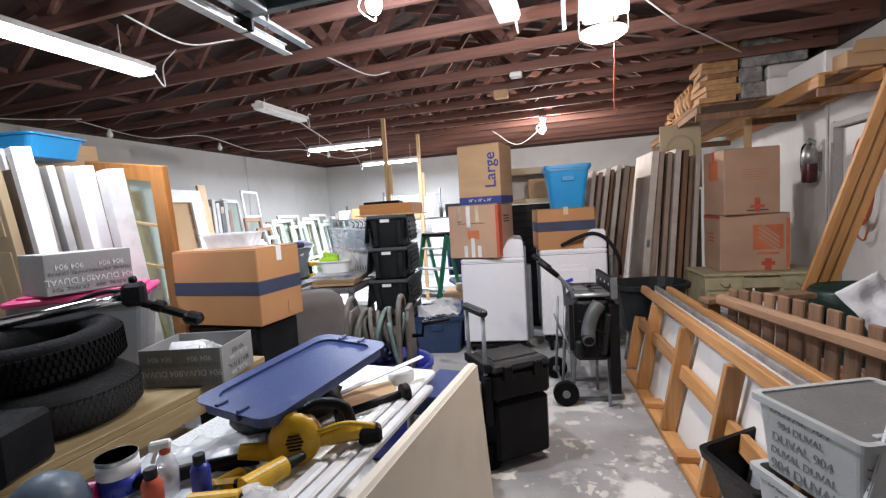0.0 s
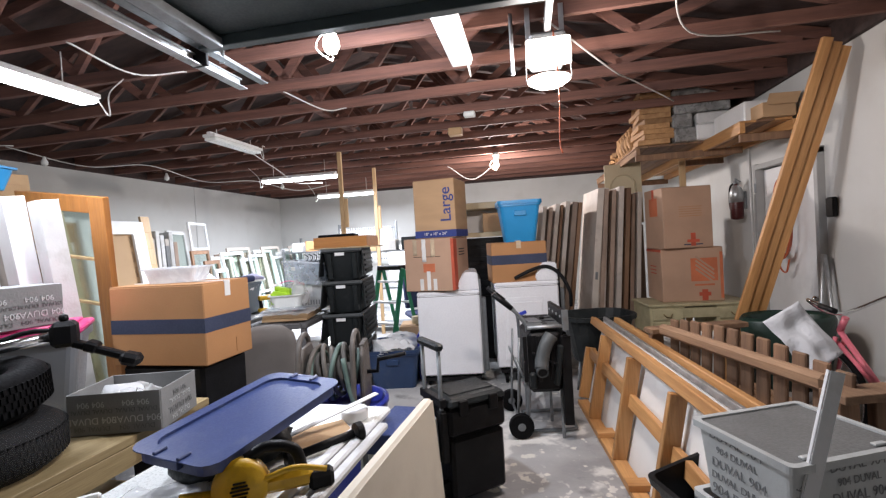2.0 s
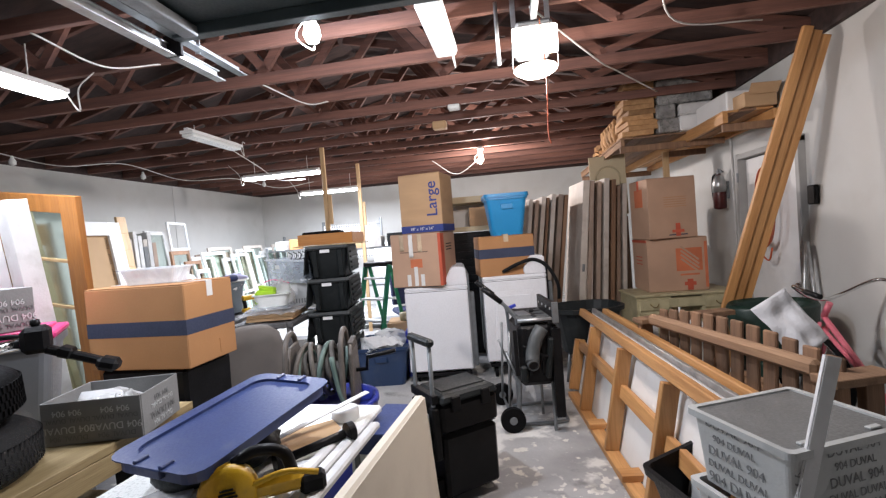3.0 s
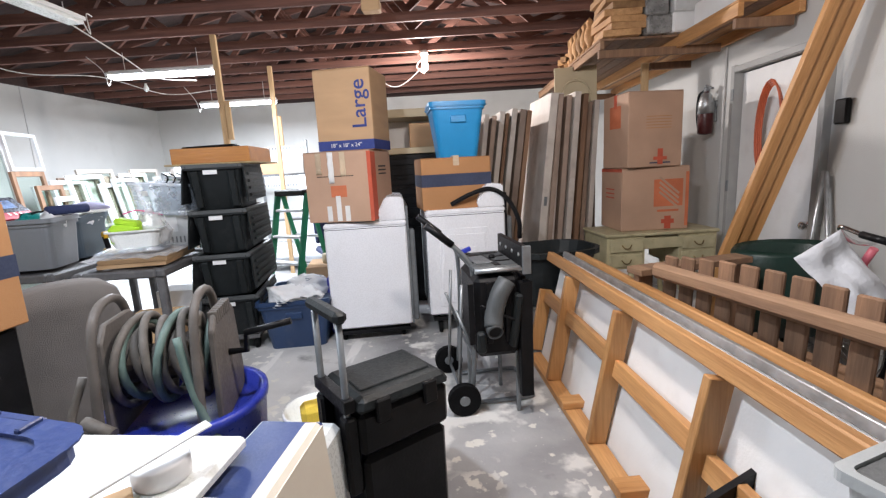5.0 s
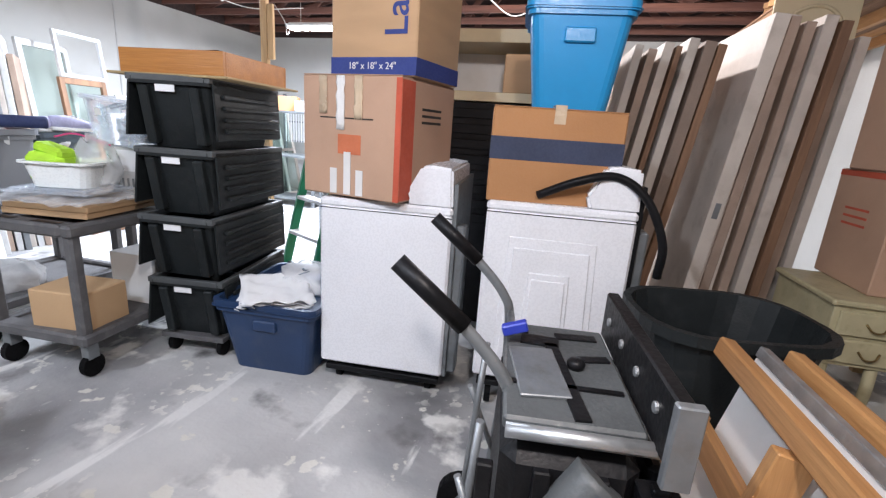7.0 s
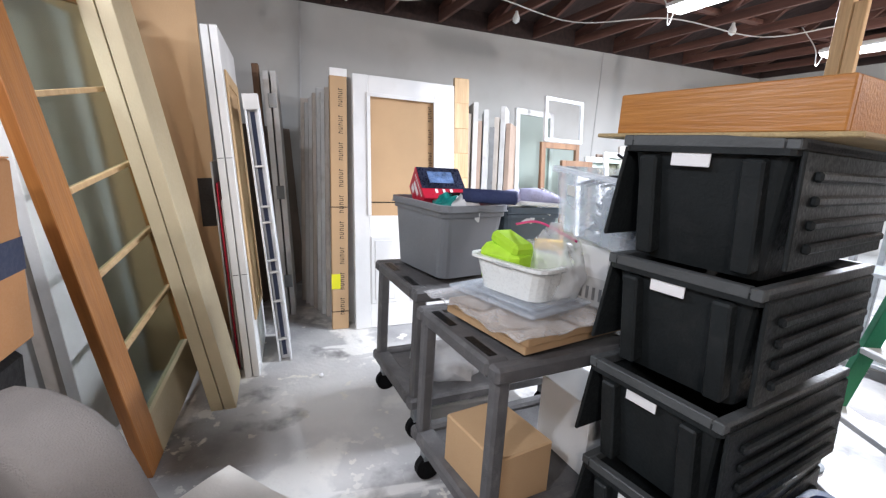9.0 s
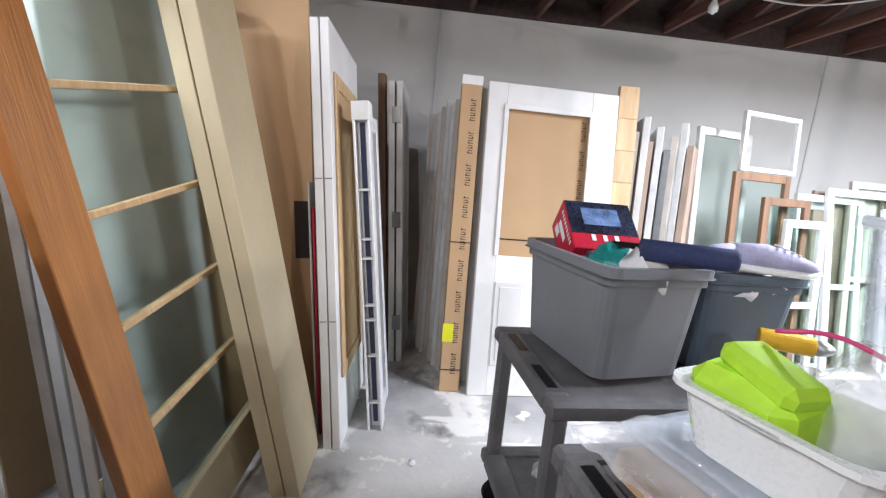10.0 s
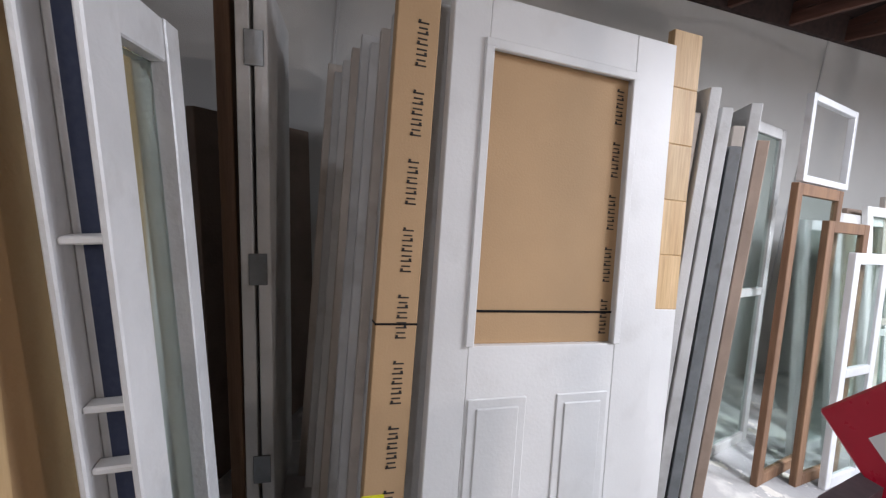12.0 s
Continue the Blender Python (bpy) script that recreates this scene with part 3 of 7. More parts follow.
shop_light("fluorescent_light", -2.1, 1.72, 2.6, 1.28, 0, "lit white fluorescent shop light hung below the trusses")
shop_light("fluorescent_light", -2.68, 6.2, 2.6, 1.22, 90, "lit thin fluorescent light hung near the timber posts")
shop_light("fluorescent_light", -2.76, 8.2, 2.54, 1.2, 90, "lit fluorescent light close to the rear wall")
shop_light("fluorescent_light", -2.48, 4.4, 2.74, 0.85, 0, "unlit white light strip hung from the trusses", False)
shop_light("fluorescent_light", 0.345, 2.6, 2.76, 0.75, 0, "unlit white twin light strip beside the door opener", False)


def bulb_holder(x, y, z, label):
    th = thing("bulb_lamp", x, y, z, 0, label, "light bulb")
    part("socket", made(lathe, [(0.03, 0.0), (0.032, 0.05), (0.05, 0.06), (0.05, ZC - z + 0.005)] if ZC - z > 0.07 else [(0.03, 0), (0.03, 0.1)], 0, 0, 0.0), WHITEPL, th)
    bm = made(lathe, [(0.001, -0.135), (0.03, -0.125), (0.045, -0.09), (0.04, -0.05), (0.02, -0.01), (0.02, 0)])
    part("bulb", bm, GLOW_W, th, "glowing round bulb").visible_shadow = False
    part("lead", made(tube, curve([(0.03, 0, 0.02), (-0.07, 0.02, -0.02), (-0.1, 0.03, -0.08), (-0.02, 0.03, -0.15), (0.0, 0.02, -0.14)]), 0.004, 6), CABLE, th)


bulb_holder(0.29, 6.92, 2.76, "lit bare bulb in a ceiling socket")
bulb_holder(-0.25, 2.1, 2.72, "lit small bulb beside the garage door")


def opener():
    th = thing("garage_door_opener", 0.9, 2.45, 2.45, 0, "lit garage door opener with white lamp cover", "door opener")
    part("motor_case", boxes((0.2, 0.3, 0.12, 0, 0.08, 0.1, 0, 0, 0, 0.015)), STEEL, th)
    part("lamp_cover", boxes((0.24, 0.03, 0.15, 0, -0.09, 0.02, 0, 0, 0, 0.012)), GLOW_W, th, "glowing white lamp cover")
    part("lamp_bowl", made(lathe, [(0.001, -0.04), (0.08, -0.03), (0.12, -0.005), (0.12, 0.005)], 0, 0.0, -0.03), GLOW_W, th, "glowing round bowl").visible_shadow = False
    bm = bmesh.new()
    tube(bm, [(-0.12, -0.02, 0.12), (-0.125, -0.02, -0.03), (0.125, -0.02, -0.03), (0.12, -0.02, 0.12)], 0.005, 6)
    part("wire_bracket", bm, STEEL, th)
    part("rail", boxes((0.035, 2.6, 0.05, 0, -1.4, 0.2)), STEEL, th, "long steel drive rail")
    for x in (-0.1, 0.1):
        part("hanger", boxes((0.03, 0.004, 0.3, x, 0.178, 0.18)), GALV, th)
    part("pull_cord", made(tube, curve([(0.03, -0.1, 0.2), (0.045, -0.12, -0.1), (0.035, -0.12, -0.4), (0.045, -0.12, -0.47)]), 0.004, 6), CORD, th)
    part("chain_strap", made(tube, [(-0.2, 0.1, 0.42), (-0.2, 0.08, 0.05)], 0.012, 6), GALV, th)


opener()
solid("junction_box", CARD_LT, lambda b: box(b, 0.16, 0.12, 0.09, 0, 0, 0, bevel=0.01), -0.05, 5.09, ZC - 0.088, label="small tan box fixed under a truss", category="junction box")
solid("junction_box", WHITEPL, lambda b: box(b, 0.12, 0.1, 0.05, 0, 0, 0, bevel=0.01), 0.2, 4.48, ZC - 0.049, label="white electrical box fixed under a truss", category="junction box")


def cable_run(points, r=0.006):
    solid("ceiling_cable", CABLE, lambda b: tube(b, curve(points, 8), r, 6), label="loose white cable sagging between the trusses", category="cable", group="ceiling cables")


cable_run([(-4.6, 3.6, 2.8), (-4.4, 4.3, 2.68), (-4.2, 5.0, 2.78), (-4.0, 5.8, 2.64), (-3.7, 6.6, 2.72), (-3.4, 7.4, 2.62), (-3.0, 8.0, 2.75)])
cable_run([(-5.2, 2.4, 2.82), (-4.8, 3.0, 2.74), (-4.5, 3.6, 2.8)])
cable_run([(-1.9, 2.04, 2.862), (-1.75, 2.35, 2.76), (-1.6, 2.65, 2.862)])
cable_run([(-1.2, 3.26, 2.862), (-1.0, 3.6, 2.78), (-0.9, 3.87, 2.862)])
cable_run([(0.9, 2.6, 2.84), (1.4, 3.3, 2.72), (1.7, 4.0, 2.84), (2.2, 4.6, 2.78)])
cable_run([(1.5, 2.2, 2.86), (1.8, 2.9, 2.76), (2.5, 3.3, 2.84)])
cable_run([(-0.6, 7.6, 2.84), (-0.2, 7.8, 2.6), (0.3, 7.5, 2.84)])
cable_run([(-2.6, 4.7, 2.82), (-2.45, 5.2, 2.6), (-2.5, 5.8, 2.5), (-2.35, 6.3, 2.55)])
for x, y in ((-4.5, 3.9), (-4.3, 5.4), (-3.55, 7.2)):
    solid("cable_bulb", WHITEPL, lambda b: lathe(b, [(0.001, -0.09), (0.03, -0.07), (0.033, -0.04), (0.015, 0), (0.012, 0.02)]), x, y, 2.72, label="small unlit white bulb hanging on a cable", category="light bulb", group="string bulbs")


# ---- cartons ----
def carton(x, y, z, sx, sy, sz, rz, label, mat=CARD, ry=0):
    """A closed shipping carton with flaps and a centre seam on top."""
    th = thing("cardboard_box", x, y, z, rz, label, "cardboard box", "", 0, ry)
    part("carton_body", boxes((sx, sy, sz - 0.004, 0, 0, 0, 0, 0, 0, 0.006)), mat, th)
    part("top_flap", boxes((sx - 0.006, sy / 2 - 0.003, 0.004, 0, -sy / 4, sz - 0.003)), mat, th)
    part("top_flap", boxes((sx - 0.006, sy / 2 - 0.003, 0.004, 0, sy / 4, sz - 0.003)), mat, th)
    return th


def stripe(th, sx, sy, z, h, mat, name="printed_band"):
    part(name, boxes((sx + 0.002, sy + 0.002, h, 0, 0, z, 0, 0, 0, 0)), mat, th)


def decal(th, name, mat, sx, sz, x, z, y, rz=0, bevel=0):
    """A thin printed patch on the front (-y) face."""
    part(name, boxes((sx, 0.002, sz, x, y, z, 0, 0, 0, 0)), mat, th)


# the pair of laundry machines with their load
def laundry(x, y, z, rz, name, label, panel, dark_back):
    th = thing(name, x, y, z, rz, label, "washing machine" if not panel else "clothes dryer")
    w, d, h = 0.66, 0.68, 0.88
    part("cabinet", boxes((w, d, h - 0.03, 0, 0, 0.03, 0, 0, 0, 0.012)), ENAMEL, th)
    part("top_panel", boxes((w + 0.004, d + 0.004, 0.045, 0, 0, h - 0.008, 0, 0, 0, 0.014)), ENAMEL, th)
    bm = bmesh.new()
    p = bmesh.new()
    prof = [(0.12, 0), (0.1, 0.06), (0.17, 0.19), (0.21, 0.2), (0.32, 0.19), (0.33, 0)]
    va = [p.verts.new((a, -d / 2 + 0.002, b)) for a, b in prof]
    vb = [p.verts.new((a, d / 2 - 0.002, b)) for a, b in prof]
    p.faces.new(va), p.faces.new(vb[::-1])
    for i in range(len(prof)):
        j = (i + 1) % len(prof)
        p.faces.new((va[i], vb[i], vb[j], va[j]))
    bmesh.ops.recalc_face_normals(p, faces=p.faces)
    bmesh.ops.bevel(p, geom=p.edges[:], offset=0.012, segments=2, affect="EDGES")
    add_to(bm, p, place(z=h + 0.03))
    part("control_console", bm, ENAMEL, th, "white sloping control console")
    if panel:
        for k, (pw, ph, o) in enumerate(((0.46, 0.66, 0.0), (0.4, 0.58, 0.006), (0.22, 0.44, 0.012), (0.18, 0.38, 0.018))):
            part("pressed_panel", made(box, pw, 0.012, ph, -0.02, -d / 2 + 0.002 - o, 0.1 + 0.03 * k, top=0.85, top_y=1, bevel=0.005), ENAMEL, th)
    part("seam", boxes((w + 0.002, 0.003, 0.004, 0, -d / 2, h - 0.014, 0, 0, 0, 0)), BLACK, th)
    part("rear_panel", boxes((0.02, d - 0.03, h + 0.12, w / 2 + 0.01, 0, 0.03)), STEEL if not dark_back else BLACK, th, "dark steel rear panel")
    part("rear_duct", boxes((0.05, 0.1, h - 0.1, w / 2 + 0.04, -d / 2 + 0.08, 0.05, 0, 0, 0, 0.01)), STEEL, th)
    for sx in (-1, 1):
        for sy in (-1, 1):
            part("foot", made(cyl, 0.022, 0.035, sx * 0.28, sy * 0.28, 0.0), BLACK, th)
    return th


def dolly(x, y, rz, sx, sy, h):
    th = thing("furniture_dolly", x, y, 0, rz, "low black dolly on castors under an appliance", "dolly", "appliance dollies")
    part("deck_frame", boxes((sx, 0.06, 0.03, 0, -sy / 2 + 0.03, h - 0.03), (sx, 0.06, 0.03, 0, sy / 2 - 0.03, h - 0.03), (0.06, sy - 0.12, 0.03, sx / 2 - 0.03, 0, h - 0.03), (0.06, sy - 0.12, 0.03, -sx / 2 + 0.03, 0, h - 0.03)), BLACK, th)
    for a in (-1, 1):
        for b in (-1, 1):
            bm = made(cyl, (h - 0.03) / 2, 0.03, a * (sx / 2 - 0.06) - 0.015, b * (sy / 2 - 0.06), (h - 0.03) / 2, ry=90)
            part("castor", bm, RUBBER, th)


dolly(-0.18, 4.78, 8, 0.62, 0.64, 0.09)
laundry(-0.18, 4.775, 0.09, 8, "washing_machine", "white washing machine turned sideways on a dolly", False, False)
dolly(0.64, 4.87, 8, 0.62, 0.64, 0.15)
laundry(0.635, 4.87, 0.15, 8, "clothes_dryer", "white dryer with a pressed side panel on a dolly", True, True)

mid = carton(-0.27, 4.67, 1.02, 0.55, 0.54, 0.555, -8, "tan moving carton with red edge on the washing machine", CARD_RED)
for k, (dx, h) in enumerate(((-0.12, 0.17), (-0.02, 0.24), (0.08, 0.19))):
    part("torn_tape", made(sheet, 0.045, h, -0.03 + dx, -0.275, 0.55 - h / 2, rx=90, wave=0.012, seed=k, n=8), CLEAR_TAPE if k != 1 else WHITE_TAPE, mid, "torn packing tape")
for dx, h in ((-0.08, 0.12), (0.0, 0.2), (0.07, 0.12)):
    decal(mid, "tape_strip", WHITE_TAPE, 0.04, h, -0.01 + dx, 0.01, -0.272)
decal(mid, "printed_patch", ORANGE_INK, 0.13, 0.09, 0.0, 0.2, -0.2712)
decal(mid, "edge_print", RED_INK, 0.03, 0.54, 0.262, 0.005, -0.271)
part("side_print", boxes((0.002, 0.11, 0.53, 0.276, -0.21, 0.01, 0, 0, 0, 0)), RED_INK, mid)
for k in range(3):
    part("printed_line", boxes((0.002, 0.2, 0.012, 0.276, 0.02, 0.42 - 0.03 * k, 0, 0, 0, 0)), BLACK_INK, mid)
part("strap_line", boxes((0.3, 0.002, 0.006, -0.02, -0.271, 0.36, 0, 0, 0, 0)), BLACK_INK, mid)

big = carton(-0.2, 4.68, 1.578, 0.46, 0.44, 0.615, -8, "tall tan moving carton printed in blue on another carton", CARD)
stripe(big, 0.46, 0.44, 0.004, 0.075, BLUE_INK)
lettering("Large", 0.165, BLUE_INK, big, 0.13, -0.2222, 0.345, 90, -90, 0, bold=0.0015)
lettering('18" x 18" x 24"', 0.042, WHITE_TAPE, big, 0.0, -0.2225, 0.041, 90, 0, 0)
stripe_box = carton(0.58, 4.78, 1.063, 0.58, 0.42, 0.42, 12, "brown carton with a navy band on the dryer", CARD_DK)
stripe(stripe_box, 0.58, 0.42, 0.19, 0.1, NAVY_INK)
part("tape", boxes((0.05, 0.424, 0.08, 0.0, 0, 0.355, 0, 0, 0, 0)), CLEAR_TAPE, stripe_box)


def storage_tub(x, y, z, lx, ly, h, rz, mat, label, taper=0.82, name="storage_tub", handle=True):
    th = thing(name, x, y, z, rz, label, "storage tub")
    part("tub_body", made(tub_shell, lx, ly, h, taper), mat, th)
    bm = bmesh.new()
    tub_shell(bm, lx + 0.012, ly + 0.012, 0.03, 1.0, 0.02, z=h - 0.06)
    part("rim_band", bm, mat, th)
    if handle:
        k = taper + (1 - taper) * 0.72
        for s in (-1, 1):
            part("handle_recess", boxes((0.13, 0.02, 0.06, 0, s * (ly * k / 2 + 0.004), h * 0.62, 0, 0, 0, 0.008)), mat, th)
    return th


storage_tub(0.63, 4.82, 1.485, 0.44, 0.42, 0.44, 8, SKYTUB, "bright azure plastic tub on a carton", 0.74)
solid("vacuum_hose", BLACK, lambda b: tube(b, curve([(-0.18, -0.2, 0.01), (-0.02, -0.26, 0.09), (0.14, -0.24, 0.12), (0.27, -0.26, 0.04), (0.36, -0.28, -0.14), (0.37, -0.26, -0.3)], 8), 0.019, 10), 0.72, 4.78, 1.095, 8, "black corrugated hose draped over the dryer", "hose")

# stack of charcoal totes with a drawer tray on top
for k in range(4):
    z = 0.13 + 0.35 * k
    th = thing("attached_lid_tote", -1.31, 4.65 - 0.012 * (k % 2), z, 10 + (2, -1, 1, 3)[k], "charcoal plastic tote with ribbed sides in a stack", "storage tote", "stacked totes")
    part("tote_body", made(tub_shell, 0.4, 0.73, 0.335, 0.8, corner=0.03), TOTE, th)
    for i in range(5):
        part("side_rib", boxes((0.012, 0.5, 0.016, 0.165 + 0.0045 * i, 0, 0.075 + 0.045 * i, 0, 8, 0, 0.004)), TOTE, th)
    for s in (-1, 1):
        part("corner_post", made(box, 0.05, 0.05, 0.28, s * 0.13, -0.32, 0.02, rx=9, bevel=0.006), TOTE, th)
    part("rim", boxes((0.03, 0.76, 0.03, 0.2, 0, 0.318), (0.03, 0.76, 0.03, -0.2, 0, 0.318), (0.37, 0.03, 0.03, 0, -0.366, 0.318), (0.37, 0.03, 0.03, 0, 0.366, 0.318)), TOTE_RIM, th)
    for s, tilt in ((-1, 8), (1, -2)):
        lid = part("hanging_lid", made(box, 0.012, 0.72, 0.27, s * 0.216, 0, 0.318, ry=180 + tilt, bevel=0.004), TOTE, th, "lid half hanging down beside the tote")
        for i in range(4):
            d = 0.04 + 0.055 * i
            part("lid_rib", made(box, 0.02, 0.6, 0.024, s * 0.222 - math.sin(radians(tilt)) * d + s * 0.008, 0, 0.315 - d, ry=180 + tilt, bevel=0.007), TOTE, lid)
    part("paper_label", boxes((0.1, 0.004, 0.045, -0.02, -0.372, 0.27)), PAPER, th, "white paper label")
dolly_bm = thing("tote_dolly", -1.31, 4.65, 0, 10, "grey plastic dolly under the tote stack", "dolly")
part("deck", boxes((0.38, 0.68, 0.03, 0, 0, 0.1)), CARTGREY, dolly_bm)
for a in (-1, 1):
    for b in (-1, 1):
        part("castor", made(cyl, 0.048, 0.03, a * 0.15 - 0.015, b * 0.28, 0.05, ry=90), RUBBER, dolly_bm)
board = solid("plywood_board", PLY, lambda b: box(b, 0.66, 0.7, 0.012, 0, 0, 0), -1.285, 4.62, 1.523, 8, "plain plywood board lying on the totes", "board")
tray = thing("wooden_tray", -1.285, 4.605, 1.537, 7, "orange varnished shallow wooden drawer tray", "tray")
part("tray_frame", boxes((0.58, 0.02, 0.115, 0, -0.28, 0), (0.58, 0.02, 0.115, 0, 0.28, 0), (0.02, 0.54, 0.115, 0.28, 0, 0), (0.02, 0.54, 0.115, -0.28, 0, 0)), ORANGE, tray)
part("tray_bottom", boxes((0.54, 0.54, 0.01, 0, 0, 0.003)), PLY, tray)
part("tray_lining", boxes((0.54, 0.538, 0.012, 0, 0, 0.085)), BLACK, tray, "dark lining")
solid("black_bar", BLACK, lambda b: (box(b, 0.5, 0.05, 0.04, 0, 0, 0, rz=-12, bevel=0.01), box(b, 0.12, 0.09, 0.03, 0.2, -0.03, 0.0, rz=-12)), -1.42, 4.62, 1.648, 0, "black metal bracket bar lying on the tray", "bracket")

storage_tub(-0.79, 4.64, 0, 0.56, 0.7, 0.42, 8, NAVYTUB, "navy plastic tub full of folded white paper", 0.8)
for k in range(7):
    solid("paper_sheet", PAPER, lambda b: sheet(b, 0.36, 0.32, 0, 0, 0, rx=16 - k, ry=6, rz=10 + 4 * k, wave=0.03, seed=k, n=12), -0.83 + 0.012 * k, 4.5 - 0.01 * k, 0.37 + 0.016 * k, 12, "creased white paper sheet heaped in the navy tub", "paper", "papers in the tub")
solid("plastic_bag", CLEARWRAP, lambda b: crumpled(b, 0.38, 0.36, 0.16, amount=0.35, seed=3), -0.74, 4.72, 0.37, 10, "crumpled clear plastic bag in the navy tub", "plastic bag")
solid("scissors", STEELTUB, lambda b: (tube(b, [(0.03 * math.cos(a * 0.63), 0.02 * math.sin(a * 0.63), 0) for a in range(10)], 0.006, 6, True), tube(b, [(0.07 + 0.03 * math.cos(a * 0.63), 0.012 + 0.02 * math.sin(a * 0.63), 0) for a in range(10)], 0.006, 6, True), box(b, 0.1, 0.012, 0.003, 0.0, -0.06, 0, rz=60)), -0.71, 4.66, 0.515, 20, "blue-handled scissors on a plastic bag", "scissors")
solid("blue_container", BARREL, lambda b: box(b, 0.05, 0.3, 0.52, 0, 0, 0, bevel=0.02), -0.545, 4.78, 0, 8, "cobalt plastic board beside the washing machine", "board")


# ---- ladder and timber posts behind ----
def step_ladder(x, y, rz):
    th = thing("step_ladder", x, y, 0, rz, "green fibreglass step ladder standing open", "ladder")
    for s in (-1, 1):
        bm = bmesh.new()
        box(bm, 0.03, 0.065, 1.26, s * 0.2, -0.36, 0, rx=-14.5, top=1.0)
        part("front_rail", bm, GREEN, th)
        part("rear_rail", made(box, 0.025, 0.05, 1.24, s * 0.18, 0.3, 0, rx=14), GREEN, th)
    for k in range(4):
        z = 0.26 + 0.26 * k
        part("step", boxes((0.4 - 0.02 * k, 0.09, 0.025, 0, -0.36 + z * 0.26, z)), ALU, th, "pale aluminium step")
    part("top_cap", boxes((0.4, 0.16, 0.06, 0, -0.02, 1.2, 0, 0, 0, 0.01)), BLACK, th)
    for z in (0.3, 0.75):
        part("rear_brace", boxes((0.36, 0.02, 0.03, 0, 0.3 - z * 0.25, z)), ALU, th)


step_ladder(-1.05, 5.5, -25)
for x, y, top in ((-1.8, 5.72, ZC), (-1.82, 7.2, ZC)):
    th = thing("timber_post", x, y, 0, 5, "pale pine post wedged between floor and truss", "post", "timber posts")
    part("post", boxes((0.055, 0.045, top, 0, 0, 0)), PALE_Z, th)
    part("cleat", boxes((0.05, 0.03, 0.4, 0.055, 0, top - 1.05)), PALE_Z, th)


# ---- utility carts with their loads ----
def cart(x, y, rz, lx, ly, label):
    th = thing("utility_cart", x, y, 0, rz, label, "utility cart", "utility carts")
    for z, nm in ((0.76, "top_shelf"), (0.2, "lower_shelf")):
        shelf = part(nm, boxes((lx - 0.11, ly - 0.14, 0.02, 0, 0.015, z + 0.005)), CARTGREY, th)
        for s in (-1, 1):
            part("side_rim", boxes((0.06, ly, 0.06, s * (lx / 2 - 0.03), 0, z - 0.01, 0, 0, 0, 0.012)), CARTGREY, shelf)
        part("end_rim", boxes((lx - 0.122, 0.06, 0.06, 0, ly / 2 - 0.03, z - 0.01, 0, 0, 0, 0.012)), CARTGREY, shelf)
        part("end_rim", boxes((lx - 0.122, 0.09, 0.06, 0, -ly / 2 + 0.045, z - 0.01, 0, 0, 0, 0.012)), CARTGREY, shelf)
    for s in (-1, 1):
        part("tool_slot", boxes((0.16, 0.035, 0.005, s * lx * 0.22, -ly / 2 + 0.045, 0.807)), BLACK, th)
    for a in (-1, 1):
        for b in (-1, 1):
            part("leg", boxes((0.055, 0.055, 0.55, a * (lx / 2 - 0.045), b * (ly / 2 - 0.045), 0.23, 0, 0, 0, 0.01)), CARTGREY, th)
            wheel = part("castor_fork", boxes((0.05, 0.06, 0.09, a * (lx / 2 - 0.06), b * (ly / 2 - 0.07), 0.1)), STEEL, th)
            part("castor_wheel", made(cyl, 0.06, 0.035, a * (lx / 2 - 0.06) - 0.017, b * (ly / 2 - 0.07), 0.06, ry=90), RUBBER, wheel)


cart(-1.83, 4.32, 6, 0.62, 0.92, "dark grey plastic utility cart loaded with bins")
cart(-2.62, 4.33, 4, 0.64, 0.94, "dark grey plastic utility cart carrying two tubs")
storage_tub(-2.69, 4.19, 0.815, 0.53, 0.4, 0.38, 13, GREYTUB, "grey plastic tub heaped with goods on a cart", 0.88, "storage_tub", False)
storage_tub(-2.73, 4.64, 0.815, 0.38, 0.4, 0.36, 5, STEELTUB, "slate plastic tub heaped with shoes on a cart", 0.86, "storage_tub", False)
rb = thing("product_carton", -2.9, 4.19, 1.157, 0, "red carton with a dark display face, lying tilted", "carton", "", 0, 40)
part("carton_body", boxes((0.25, 0.27, 0.16, 0, 0, 0, 0, 0, 0, 0.003)), REDBOX, rb)
display = part("display_face", boxes((0.17, 0.264, 0.002, -0.036, 0, 0.1595, 0, 0, 0, 0)), DARKBOX, rb, "dark printed display face")
part("screen_picture", boxes((0.09, 0.15, 0.002, -0.04, 0.0, 0.161, 0, 0, 0, 0)), SCREEN, display)
for k in range(3):
    part("printed_letter", boxes((0.03, 0.016, 0.002, 0.07, -0.05 + 0.045 * k, 0.1605, 0, 0, 0, 0)), PAPER, rb)
part("printed_line", boxes((0.002, 0.14, 0.016, 0.1255, -0.03, 0.1, 0, 0, 0, 0)), PAPER, rb)
part("barcode_label", boxes((0.05, 0.002, 0.035, -0.06, -0.1355, 0.03, 0, 0, 0, 0)), PAPER, rb)
part("barcode_label", boxes((0.1, 0.002, 0.026, -0.02, -0.1355, 0.075, 0, 0, 0, 0)), PAPER, rb)
for k in range(9):
    part("printed_letter", boxes((0.01, 0.002, 0.016, -0.08 + 0.02 * k, -0.1355, 0.125, 0, 0, 0, 0)), PAPER, rb)
drill = thing("cordless_drill", -2.43, 4.68, 0.815, 60, "yellow and black cordless drill on a cart", "drill")
